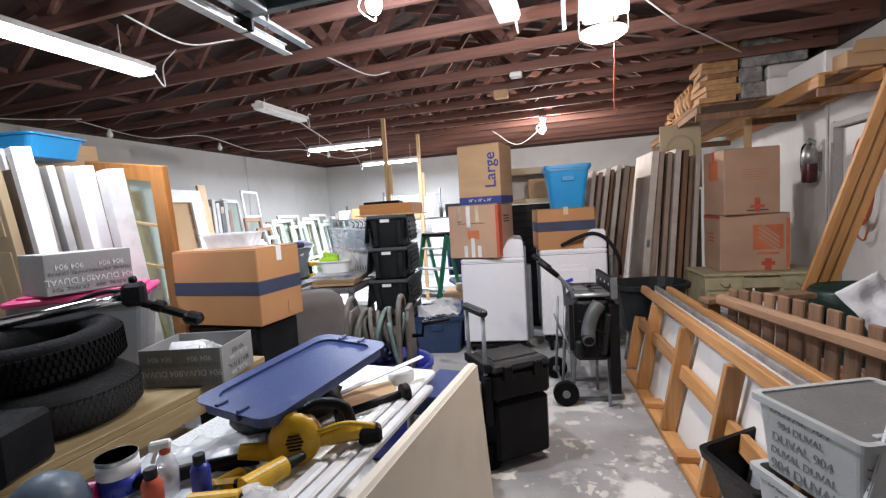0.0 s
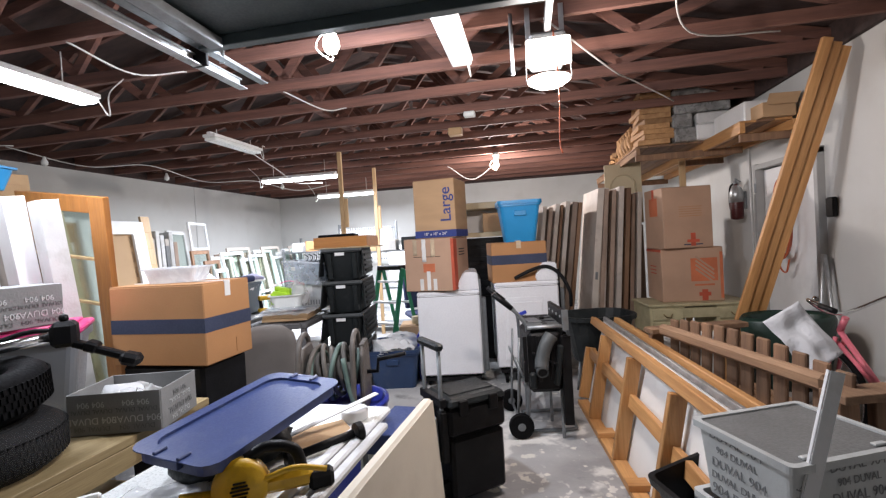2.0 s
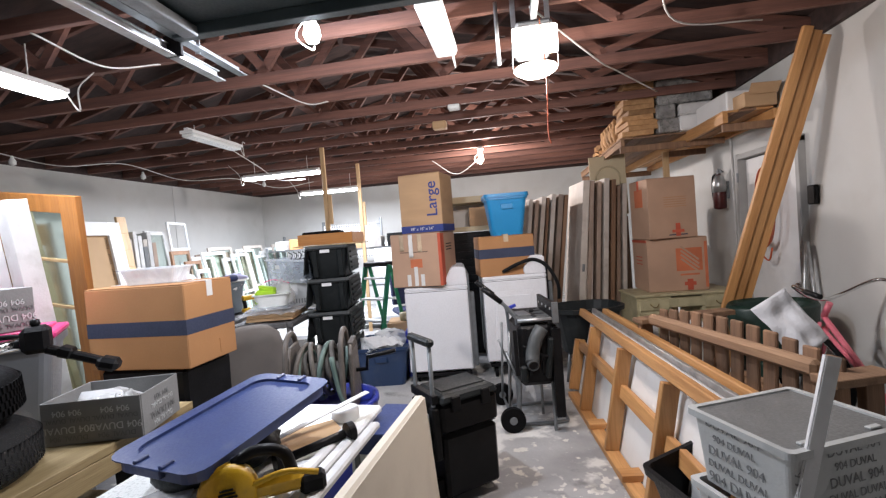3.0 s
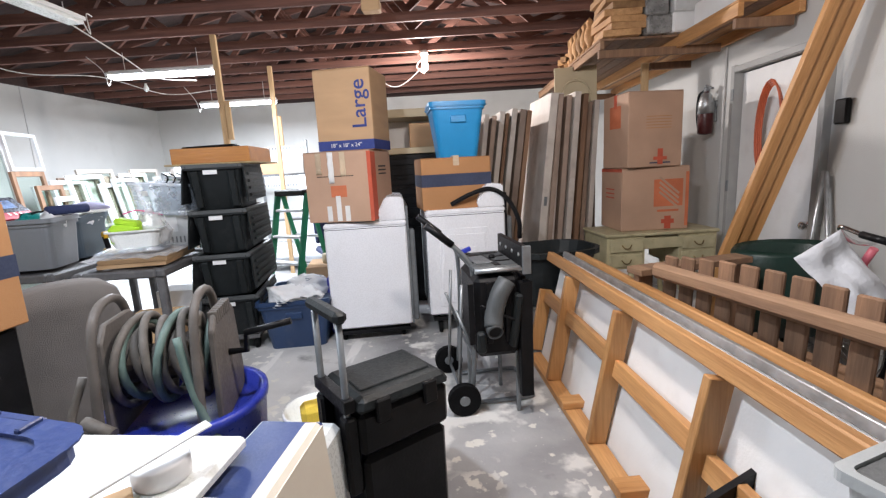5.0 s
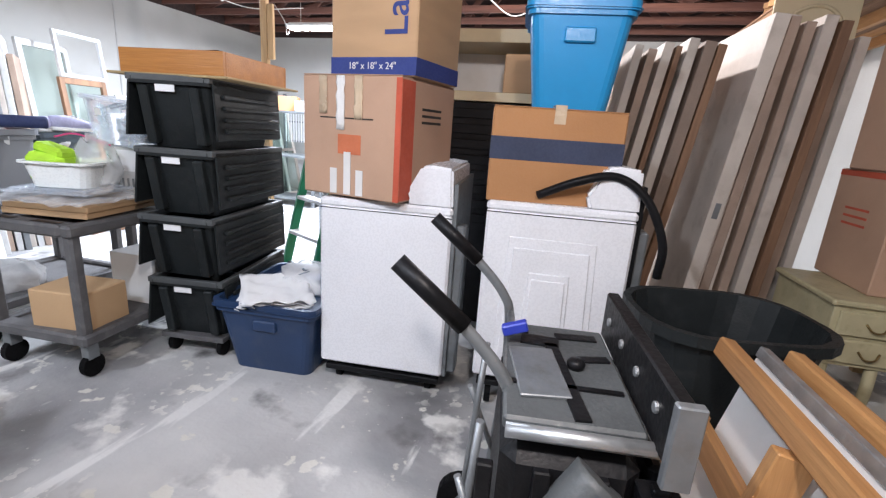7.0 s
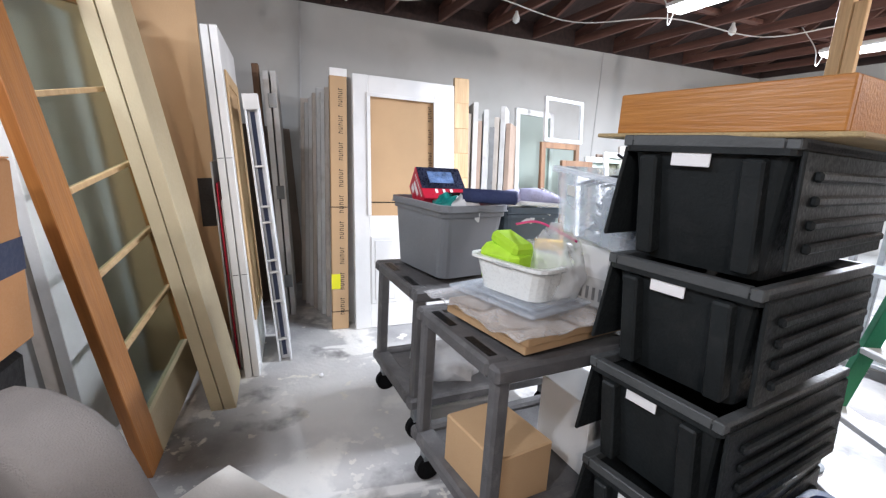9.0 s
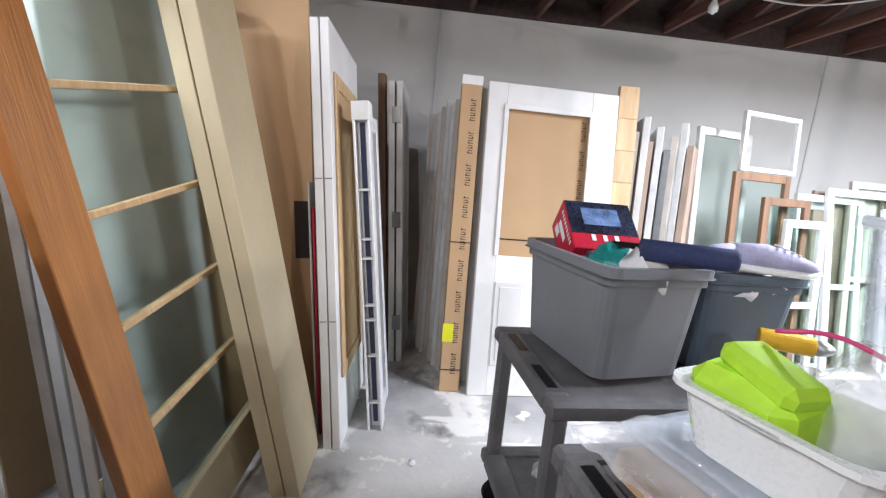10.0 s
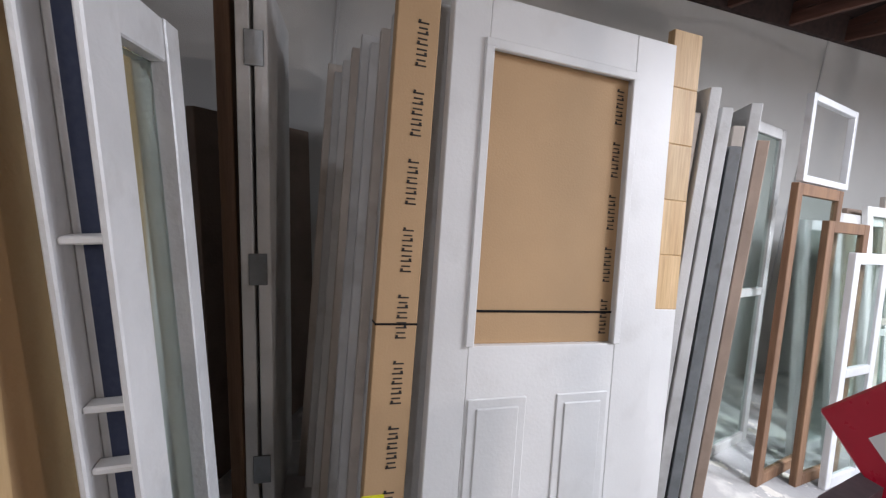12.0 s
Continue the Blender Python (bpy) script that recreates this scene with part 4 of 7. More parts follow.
part("drill_body", made(cyl, 0.032, 0.15, -0.06, 0, 0.17, ry=90), YELLOW, drill)
part("chuck", made(lathe, [(0.026, 0), (0.024, 0.03), (0.012, 0.05), (0.006, 0.055)], 0.09, 0, 0.17, ry=90), GALV, drill, "bare metal chuck")
part("handle", boxes((0.04, 0.034, 0.12, -0.03, 0, 0.045, 0, -8, 0, 0.012)), BLACK, drill)
part("battery", boxes((0.1, 0.07, 0.05, -0.02, 0, 0, 0, 0, 0, 0.012)), YELLOW, drill)
solid("teal_bag", TEAL, lambda b: crumpled(b, 0.2, 0.16, 0.13, amount=0.3, seed=1), -2.61, 4.16, 1.1, 20, "teal glossy package in the grey tub", "bag")
solid("white_bag", PAPER, lambda b: crumpled(b, 0.22, 0.18, 0.13, amount=0.4, seed=5), -2.53, 4.22, 1.1, 20, "crumpled white plastic bag in the grey tub", "plastic bag")
solid("black_bracket", BLACK, lambda b: (box(b, 0.36, 0.04, 0.03, 0, 0, 0, rz=18, ry=-6), box(b, 0.3, 0.03, 0.03, 0.03, 0.05, 0.0, rz=18, ry=-6)), -2.6, 4.27, 1.215, 0, "black plastic bars lying across the grey tub", "bracket")
solid("rolled_mat", NAVYMAT, lambda b: lathe(b, [(0.008, 0.02), (0.008, 0.0), (0.016, 0.0), (0.018, 0.012), (0.021, 0.012), (0.023, 0.0), (0.034, 0.0), (0.036, 0.01), (0.036, 0.28), (0.001, 0.28)], ry=-90), -2.4, 4.455, 1.24, 68, "navy rolled foam mat on the tubs", "rolled mat")


def shoe(x, y, z, rz, label):
    """A low sports shoe with a pale sole, an upper and laces."""
    th = thing("sports_shoe", x, y, z, rz, label, "shoe", "shoes on the tub")

    def loft(bm, rows):
        p = bmesh.new()
        rings = []
        for yy, wd, z0, z1 in rows:
            rings.append([p.verts.new((wd * math.cos(a * 0.524), yy, z0 + (z1 - z0) * (0.5 + 0.5 * math.sin(a * 0.524)))) for a in range(12)])
        for a, b in zip(rings, rings[1:]):
            for i in range(12):
                p.faces.new((a[i], a[(i + 1) % 12], b[(i + 1) % 12], b[i])).smooth = True
        p.faces.new(rings[0]), p.faces.new(rings[-1][::-1])
        bmesh.ops.recalc_face_normals(p, faces=p.faces)
        add_to(bm, p)

    part("sole", made(loft, [(-0.14, 0.02, 0, 0.03), (-0.12, 0.04, 0, 0.035), (0, 0.04, 0, 0.03), (0.09, 0.048, 0, 0.03), (0.14, 0.02, 0.01, 0.035)]), WHITEPL, th, "white rubber sole")
    part("upper", made(loft, [(-0.135, 0.015, 0.03, 0.09), (-0.12, 0.035, 0.02, 0.1), (-0.04, 0.037, 0.02, 0.105), (0.03, 0.04, 0.02, 0.09), (0.1, 0.042, 0.02, 0.065), (0.135, 0.015, 0.025, 0.045)]), LILAC, th)
    part("laces", boxes(*[(0.05, 0.008, 0.006, 0, 0.0 + 0.02 * k, 0.1 - 0.008 * k) for k in range(4)]), WHITEPL, th)


shoe(-2.6, 4.6, 1.17, 20, "lilac and white sports shoe heaped on a tub")
shoe(-2.54, 4.7, 1.18, -15, "lilac and white sports shoe heaped on a tub")
shoe(-2.7, 4.74, 1.16, 60, "lilac and white sports shoe heaped on a tub")
solid("folded_cloth", CLOTH, lambda b: crumpled(b, 0.36, 0.32, 0.1, amount=0.3, seed=9), -2.71, 4.66, 1.08, 10, "pale cloth under shoes in a tub", "cloth")

for k in range(2):
    solid("wrapped_board", CARD_LT, lambda b: box(b, 0.46, 0.6, 0.03, 0.01 * k, 0, 0), -1.82, 4.27, 0.815 + 0.032 * k, 12, "flat brown board wrapped in clear film", "board", "wrapped boards")
solid("clear_film", HAZE, lambda b: (sheet(b, 0.56, 0.74, 0, 0, 0.085, wave=0.035, freq=6, seed=2, n=46),), -1.82, 4.26, 0.812, 12, "loose clear film wrapped round the boards", "plastic film")
solid("tub_lid", BINCLEAR, lambda b: (box(b, 0.44, 0.34, 0.015, 0, 0, 0, bevel=0.006), box(b, 0.38, 0.28, 0.012, 0, 0, 0.014, bevel=0.005)), -1.83, 4.16, 0.918, 18, "milky plastic tub lid", "lid")
wb = thing("white_basin", -1.82, 4.18, 0.945, 20, "white plastic basin with lime cloth and bags", "basin")
part("basin_body", made(tub_shell, 0.34, 0.27, 0.13, 0.84, corner=0.06), WHITEPL, wb)
for s in (-1, 1):
    part("basin_handle", boxes((0.1, 0.02, 0.016, 0, s * 0.14, 0.112, 0, 0, 0, 0.005)), WHITEPL, wb, "moulded handle lip")
solid("lime_cloth", LIME, lambda b: (box(b, 0.2, 0.15, 0.16, 0, 0, 0, rx=8, rz=8, bevel=0.03), box(b, 0.16, 0.1, 0.05, 0.02, -0.02, 0.14, ry=14, bevel=0.02)), -1.86, 4.13, 0.965, 10, "lime green folded cloth in the basin", "cloth")
solid("zip_bag", HAZE, lambda b: (crumpled(b, 0.26, 0.2, 0.26, amount=0.3, seed=8),), -1.76, 4.26, 0.95, 10, "clear zip bag standing in the basin", "plastic bag")
solid("zip_strip", PINKPL, lambda b: tube(b, curve([(-0.13, 0, 0), (-0.03, 0.01, 0.02), (0.12, 0.03, -0.03)]), 0.005, 6), -1.78, 4.22, 1.19, 25, "pink zip strip of a clear bag", "zip strip")
cb = thing("clear_bin", -1.745, 4.54, 1.155, -3, "clear plastic bin full of dark hangers", "storage bin", "", 0, 4)
part("bin_body", made(tub_shell, 0.5, 0.36, 0.25, 0.86, corner=0.04), BINCLEAR, cb)
for s in (-1, 1):
    part("bin_rim", boxes((0.47, 0.02, 0.022, 0, s * 0.183, 0.232, 0, 0, 0, 0.006)), MILKY, cb, "raised rim of the bin")
part("bin_label", boxes((0.05, 0.002, 0.04, -0.1, -0.178, 0.15, 8, 0, 0, 0)), PAPER, cb, "white stuck-on label")
solid("dark_contents", STEELTUB, lambda b: crumpled(b, 0.33, 0.25, 0.19, amount=0.5, seed=11, detail=4, freq=5), -1.7, 4.6, 1.17, 14, "dark blue odds and ends in the clear bin", "odds and ends")
for k in range(4):
    solid("coat_hanger", BLACK, lambda b: tube(b, curve([(-0.18, 0, 0), (-0.05, 0, 0.04), (0, 0, 0.05), (0.02, 0, 0.1), (-0.02, 0, 0.13)]), 0.006, 6), -1.76 + 0.03 * k, 4.52 + 0.05 * k, 1.35, 20 + 14 * k, "black coat hanger sticking out of the clear bin", "coat hanger", "coat hangers")
wc = thing("wrapped_carton", -1.71, 4.6, 0.888, 14, "grey printed carton wrapped in film", "carton")
part("carton_body", boxes((0.36, 0.32, 0.26, 0, 0, 0)), GREYWHITE, wc)
for k in range(8):
    part("printed_bar", boxes((0.012, 0.002, 0.05, -0.14 + 0.03 * k, -0.161, 0.03, 0, 0, 0, 0)), TEXTINK, wc)
part("paper_label", boxes((0.16, 0.002, 0.12, -0.08, -0.1615, 0.12, 0, 0, 0, 0)), PAPER, wc)
solid("orange_strap", YELLOW, lambda b: tube(b, curve([(0, 0, 0), (0.05, 0.02, 0.07), (0.1, 0.0, 0.02)]), 0.012, 6), -1.5, 4.72, 0.82, 0, "orange strap on the cart", "strap")
solid("small_carton", CARD_LT, lambda b: box(b, 0.32, 0.26, 0.22, 0, 0, 0, bevel=0.006), -1.7, 4.05, 0.226, 10, "small tan carton on the lower cart shelf", "cardboard box")
solid("clear_film", CLEARWRAP, lambda b: crumpled(b, 0.4, 0.4, 0.16, amount=0.35, seed=13), -2.6, 4.2, 0.226, 0, "crumpled clear film on the lower cart shelf", "plastic film")
solid("white_carton", WHITE, lambda b: box(b, 0.3, 0.25, 0.3, 0, 0, 0), -1.75, 4.5, 0.226, 4, "pale carton on the lower cart shelf", "cardboard box")
solid("slate_tub", STEELTUB, lambda b: tub_shell(b, 0.3, 0.4, 0.3, 0.85), -1.42, 5.12, 0.0, 4, "slate plastic tub on the floor behind the totes", "storage tub")


# ---- doors and windows leaning along the west side ----
def slab_door(name, x, y, rz, lean, w, h, t, mat, label, cat="door", group="", ry=0, y_lean=0):
    """A plain door slab standing on the floor: w along local x, leaning back by lean degrees."""
    th = thing(name, x, y, 0, rz, label, cat, group, lean, ry)
    part("slab", made(box, w, t, h, 0, 0, 0, bevel=0.003), mat, th)
    return th


def raised_panel(th, x, z, w, h, y, mat, name="panel"):
    part(name, made(box, w, 0.01, h, x, y + 0.001, z, bevel=0.004), mat, th)
    part(name + "_field", made(box, w - 0.06, 0.012, h - 0.06, x, y - 0.003, z + 0.03, bevel=0.006), mat, th)


def word_bars(n, width, height, x, z, y):
    """An upright printed word as a column of short bars of uneven width."""
    bm = bmesh.new()
    for k in range(n):
        w = width * (1, 0.8, 1, 0.9, 1, 0.85)[k % 6]
        box(bm, w, 0.002, height / n * 0.28, x, y, z + height * k / n, bevel=0)
        if k % 2 == 0:
            box(bm, w * 0.22, 0.002, height / n * 0.7, x + (0.35 if k % 4 else -0.35) * w, y, z + height * k / n, bevel=0)
    return bm


def half_lite_door():
    """The white door with a carton sheet in its opening; width along world y, facing east."""
    th = thing("half_lite_door", -3.852, 4.345, 0, 93, "white half-glazed door slab with cardboard in its opening", "door", "", -8.2)
    w, h, t = 0.88, 2.03, 0.045
    wx0, wx1, wz0, wz1 = -w / 2 + 0.123, w / 2 - 0.18, 0.922, 1.875
    part("stile", boxes((wx0 + w / 2, t, h, (wx0 - w / 2) / 2, 0, 0)), WHITE, th)
    part("stile", boxes((w / 2 - wx1, t, h, (w / 2 + wx1) / 2, 0, 0)), WHITE, th)
    part("top_rail", boxes((wx1 - wx0, t, h - wz1, (wx0 + wx1) / 2, 0, wz1)), WHITE, th)
    part("lower_rail", boxes((wx1 - wx0, t, wz0, (wx0 + wx1) / 2, 0, 0)), WHITE, th)
    fr = boxes((wx1 - wx0 + 0.03, 0.014, 0.03, (wx0 + wx1) / 2, -t / 2 - 0.004, wz1 - 0.01), (0.03, 0.014, wz1 - wz0, wx1 + 0.0, -t / 2 - 0.004, wz0), (0.03, 0.014, wz1 - wz0, wx0, -t / 2 - 0.004, wz0))
    part("glazing_bead", fr, WHITE, th)
    card = part("cardboard_insert", boxes((wx1 - wx0, 0.008, wz1 - wz0, (wx0 + wx1) / 2, 0.012, wz0)), CARD_LT, th, "plain brown cardboard sheet")
    for k in range(5):
        part("printed_word", word_bars(9, 0.03, 0.13, wx1 - 0.035, wz0 + 0.03 + 0.19 * k, 0.0066), BLACK_INK, th)
    part("strap", boxes((wx1 - wx0, 0.002, 0.008, (wx0 + wx1) / 2, 0.0064, wz0 + 0.105, 0, 0, 0, 0)), BLACK, th)
    for x in (-0.2, 0.135):
        raised_panel(th, x, 0.2, 0.215, 0.55, -t / 2 - 0.002, WHITE)
    return th


half_lite_door()
cw = thing("wrapped_door", -3.87, 3.79, 0, 92, "door slab wrapped in printed brown cardboard", "door", "", -6.9)
part("wrapped_edge", boxes((0.13, 0.05, 2.03, 0, 0.0, 0)), CARD_LT, cw)
part("white_corner", boxes((0.134, 0.054, 0.06, -0.0, 0.0, 1.985)), WHITE, cw)
for k in range(9):
    part("printed_word", word_bars(9, 0.034, 0.14, 0.015, 0.12 + 0.205 * k, -0.026), BLACK_INK, cw)
part("strap", boxes((0.134, 0.054, 0.008, 0, 0, 0.98)), BLACK, cw)
part("strap", boxes((0.134, 0.054, 0.008, 0, 0, 0.14)), BLACK, cw)
part("yellow_tag", boxes((0.07, 0.003, 0.12, -0.035, -0.027, 0.33, 0, 0, 0, 0)), BEADY, cw, "bright yellow label")
jb = thing("door_jamb", -3.945, 4.87, 0, 92, "finger-jointed pine door jamb, primed white below", "door jamb", "", -7.3)
for k in range(5):
    part("jointed_block", boxes((0.14, 0.035, 0.2145, 0, 0, 1.03 + 0.215 * k)), PALE_Z, jb)
part("primed_foot", boxes((0.139, 0.034, 1.03, 0, 0, 0)), WHITE, jb, "white primed lower part")
for k in range(9):
    slab_door("stacked_door", -4.02 - 0.075 * k, 4.18 - 0.028 * k, 92 - 0.5 * k, -6.2 + 0.2 * k, 0.82, 2.0 - 0.02 * (k % 4) - 0.018 * k, 0.04, (GREYWHITE, GREYWHITE, OFFWHITE)[k % 3], "grey-white door slab in a leaning stack", "door", "stacked doors by the wall")
nd = thing("narrow_door", -4.26, 3.45, 0, 176, "narrow white door pair with steel hinges, edge-on", "door", "", -4, 1.5)
for k, y in enumerate((0.0, 0.055)):
    part("leaf", boxes((0.6, 0.042, 2.0, 0.3, y, 0)), GREYWHITE, nd)
for z in (0.25, 1.0, 1.72):
    part("hinge", boxes((0.006, 0.06, 0.11, -0.004, 0.02, z)), STEEL, nd, "dull steel hinge")
slab_door("brown_board", -4.45, 3.33, 176, -4, 0.1, 2.05, 0.05, BROWN_Z, "rough brown board standing behind white doors", "board")
slab_door("dark_door", -5.0, 3.4, 150, -6, 0.86, 1.6, 0.04, TAUPE, "dark grey door slab standing by the wall", "door")
wp = thing("white_door_pair", -3.19, 3.15, 0, 177, "two white door leaves standing together, edge-on", "door", "", -5, 3.5)
for k in range(2):
    part("leaf", boxes((0.75, 0.04, 2.07, 0.375, 0.046 * k - 0.02, 0)), WHITE, wp)
    for z in (0.66, 1.35):
        part("edge_joint", boxes((0.003, 0.034, 0.003, -0.001, 0.046 * k - 0.02, z, 0, 0, 0, 0)), BLACK, wp)
part("glazing_frame", boxes((0.07, 0.012, 1.5, 0.1, -0.047, 0.35), (0.07, 0.012, 1.5, 0.62, -0.047, 0.35), (0.45, 0.012, 0.07, 0.36, -0.047, 0.35), (0.45, 0.012, 0.07, 0.36, -0.047, 1.78)), PALE_Z, wp, "bare wood glazing frame")
part("glazing_sheet", boxes((0.45, 0.006, 1.36, 0.36, -0.044, 0.42)), CARD_LT, wp)
st = thing("sliding_track", -3.37, 3.35, 0, 178, "white aluminium sliding track with a dark slot", "track", "", -6)
part("channel_core", boxes((0.06, 0.056, 1.68, 0.08, 0, 0)), ALU, st)
for y in (-0.035, 0.035):
    part("channel_flange", boxes((0.11, 0.012, 1.68, 0.055, y, 0)), ALU, st)
part("far_stile", boxes((0.08, 0.07, 1.68, 0.38, 0, 0)), ALU, st)
for z in (0.0, 1.6):
    part("cross_rail", boxes((0.23, 0.06, 0.08, 0.225, 0, z)), ALU, st)
part("glass_pane", boxes((0.228, 0.008, 1.518, 0.225, 0, 0.081, 0, 0, 0, 0)), FROST, st, "hazy greenish glass")
part("dark_slot", boxes((0.004, 0.026, 1.6, 0.047, 0, 0.03, 0, 0, 0, 0)), NAVY_INK, st)
for z in (0.15, 0.42, 0.62, 0.7, 0.95, 1.05, 1.3):
    part("clip", boxes((0.03, 0.058, 0.012, 0.028, 0, z)), WHITE, st)
part("end_cap", boxes((0.12, 0.088, 0.09, 0.055, 0, 1.64)), WHITE, st)


def glazed_door():
    """The varnished french door with five rows of greenish glass; width along local x, its free stile at the east end."""
    th = thing("french_door", -2.42, 2.75, 0, 174, "orange varnished french door with greenish glass panes", "door", "", -8, -8)
    w, h, t = 0.86, 2.03, 0.045
    part("stile", boxes((0.15, t, h, 0.035, 0, 0)), ORANGE_Z, th)
    part("stile", boxes((0.11, t, h, w - 0.055, 0, 0)), ORANGE_Z, th)
    part("bottom_rail", boxes((w - 0.22, t, 0.22, w / 2, 0, 0)), CREAM, th, "cream painted bottom rail")
    part("top_rail", boxes((w - 0.22, t, 0.12, w / 2, 0, h - 0.12)), ORANGE_Z, th)
    for k in range(5):
        z = 0.22 + 0.338 * k
        part("glass_pane", boxes((w - 0.22, 0.006, 0.338, w / 2, 0, z, 0, 0, 0, 0)), DOORGLASS, th).visible_shadow = False
        if k:
            part("muntin", boxes((w - 0.22, 0.03, 0.022, w / 2, 0, z - 0.011)), PALE_Z, th)


glazed_door()


def leaf_row(name, x, y, rz, lean, w, h, t, mat, label, group=""):
    return slab_door(name, x, y, rz, lean, w, h, t, mat, label, "door", group)


for y in (2.98, 3.046):
    leaf_row("cream_door", -3.04, y, 179, -11.5, 0.37, 2.12, 0.06, CREAM, "narrow cream painted door leaf leaning with another", "cream doors").rotation_euler.y += radians(-2)
csh = thing("cardboard_sheet", -3.4, 2.67, 0, 92, "large sheet of brown cardboard standing upright", "cardboard", "", 0, -3.5)
part("sheet", boxes((0.74, 0.016, 2.27, 0, 0, 0.02)), CARD_LT, csh)
part("fold_crease", boxes((0.73, 0.003, 0.006, 0, -0.0085, 2.2, 0, 0, 0, 0)), CARD, csh)
part("dark_patch", boxes((0.09, 0.002, 0.29, 0.32, -0.0095, 0.91, 0, 0, 0, 0)), BLACK_INK, csh, "dark printed patch")
for k, (y, h, mat) in enumerate(((3.055, 1.32, GREYWHITE), (3.072, 1.2, REDBOX), (3.088, 1.1, GREYWHITE))):
    leaf_row("thin_panel", -3.52, y, 178, -4, 0.42, h, 0.01, mat, ("thin pale hardboard panel on edge", "thin red panel standing on edge", "thin pale hardboard panel on edge")[k], "thin panels")
for k in range(4):
    leaf_row("white_door", -2.62 - 0.03 * k - 0.34, 2.52 - 0.075 * k, 172 - k, -7, 0.68, 2.03, 0.05, (GREYWHITE, OFFWHITE)[k % 2], "white painted door slab in a leaning row", "white leaning doors")
hd = thing("door_hardware", -2.64, 2.42, 0.12, 172, "cream hinge plate on a white door edge", "hinge")
part("plate", boxes((0.04, 0.01, 0.12, 0, 0, 0)), CREAM, hd)
td = thing("tan_panel_door", -3.12, 2.1, 0, 165, "tan panelled door leaning behind the bench", "door", "", -6)
part("slab", boxes((0.8, 0.045, 2.0, 0, 0, 0)), TAN, td)
for x in (-0.18, 0.18):
    for z, ph in ((0.15, 0.6), (0.9, 0.55), (1.55, 0.3)):
        raised_panel(td, x, z, 0.27, ph, 0.024, TAN)
wf = thing("white_door_frame", -3.02, 2.16, 0, 165, "white door frame leaning around a tan door", "door frame", "", -6)
part("head", boxes((1.05, 0.1, 0.05, 0, 0, 2.06)), WHITE, wf)
for s in (-1, 1):
    part("jamb", boxes((0.09, 0.1, 2.06, s * 0.48, 0, 0)), WHITE, wf)
    part("door_stop", boxes((0.03, 0.09, 2.0, s * 0.42, 0.0, 0)), BROWN_Z, wf, "bare brown inner lining")
part("head_casing", boxes((0.82, 0.02, 0.13, 0, 0.058, 1.98)), WHITE, wf)
for k, (x, y, w) in enumerate(((-2.34, 2.22, 0.2), (-2.14, 2.27, 0.16))):
    leaf_row("white_jamb", x, y, 160, -6, w, 1.98 - 0.03 * k, 0.11, GREYWHITE if k else WHITE, "white primed door jamb standing on end", "white jambs")
solid("azure_bin", SKYTUB, lambda b: tub_shell(b, 0.7, 0.45, 0.17, 0.85), -3.38, 2.3, 2.12, 10, "azure plastic tub up on the leaning doors", "storage tub")


# window sashes stacked along the far west wall
def sash(x, y, z, rz, lean, w, h, mat, label, bars=1, pane=True, rail=0.06):
    th = thing("window_sash", x, y, z, rz, label, "window sash", "stacked windows", lean)
    for s in (-1, 1):
        part("stile", boxes((rail, 0.035, h, s * (w / 2 - rail / 2), 0, 0)), mat, th)
    for z0 in (0, h - rail, *[(h - rail) * k / (bars + 1) for k in range(1, bars + 1)]):
        part("rail", boxes((w - 2 * rail, 0.034, rail * (0.8 if 0 < z0 < h - rail else 1), 0, 0, z0)), mat, th)
    if pane:
        part("glass_pane", boxes((w - 2 * rail, 0.005, h - rail, 0, 0, rail / 2, 0, 0, 0, 0)), FROST, th).visible_shadow = False
    return th


for k in range(9):
    slab_door("stacked_frame", -4.45 + 0.012 * (k % 3), 5.0 + 0.075 * k, 168 - 3 * k, -2, 0.55 + 0.05 * (k % 3), 1.7 + 0.05 * ((k * 7) % 5), 0.045, (STEEL, OFFWHITE, GREYWHITE, TAUPE, GREYWHITE)[k % 5], "dusty window frame standing in a row", "window frame", "stacked window frames")
sash(-4.55, 6.0, 0, 108, -5, 0.62, 1.95, GREYWHITE, "white primed window unit leaning on the stack", 1)
sash(-4.32, 6.17, 0, 105, -5, 0.6, 1.62, BROWN_Z, "brown timber window frame leaning on the stack", 0)
sash(-4.465, 6.17, 1.622, 105, -5, 0.6, 0.44, ALU, "small white aluminium window frame standing on a brown frame", 0, False, 0.035)
sash(-4.25, 6.35, 0, 100, -6, 0.46, 1.45, BROWN_Z, "brown timber sash leaning in front", 0)
sash(-4.2, 6.48, 0, 100, -6, 0.4, 1.3, ALU, "white aluminium sash leaning in front", 1)
for k in range(12):
    sash(-4.5 + 0.05 * (k % 3), 6.75 + 0.26 * k, 0, 100 - 3 * (k % 4), -9 - (k % 3), 0.7, 1.45 + 0.07 * ((k * 5) % 4), (ALU, GREYWHITE, WHITE, OFFWHITE)[k % 4], "white window sash leaning toward the west wall", k % 2)
for k in range(5):
    slab_door("grey_board", -4.6, 7.2 + 0.32 * k, 98, -8, 0.6, 1.55, 0.03, (TAUPE, OFFWHITE)[k % 2], "dull grey board leaning among the windows", "panel", "grey panels")


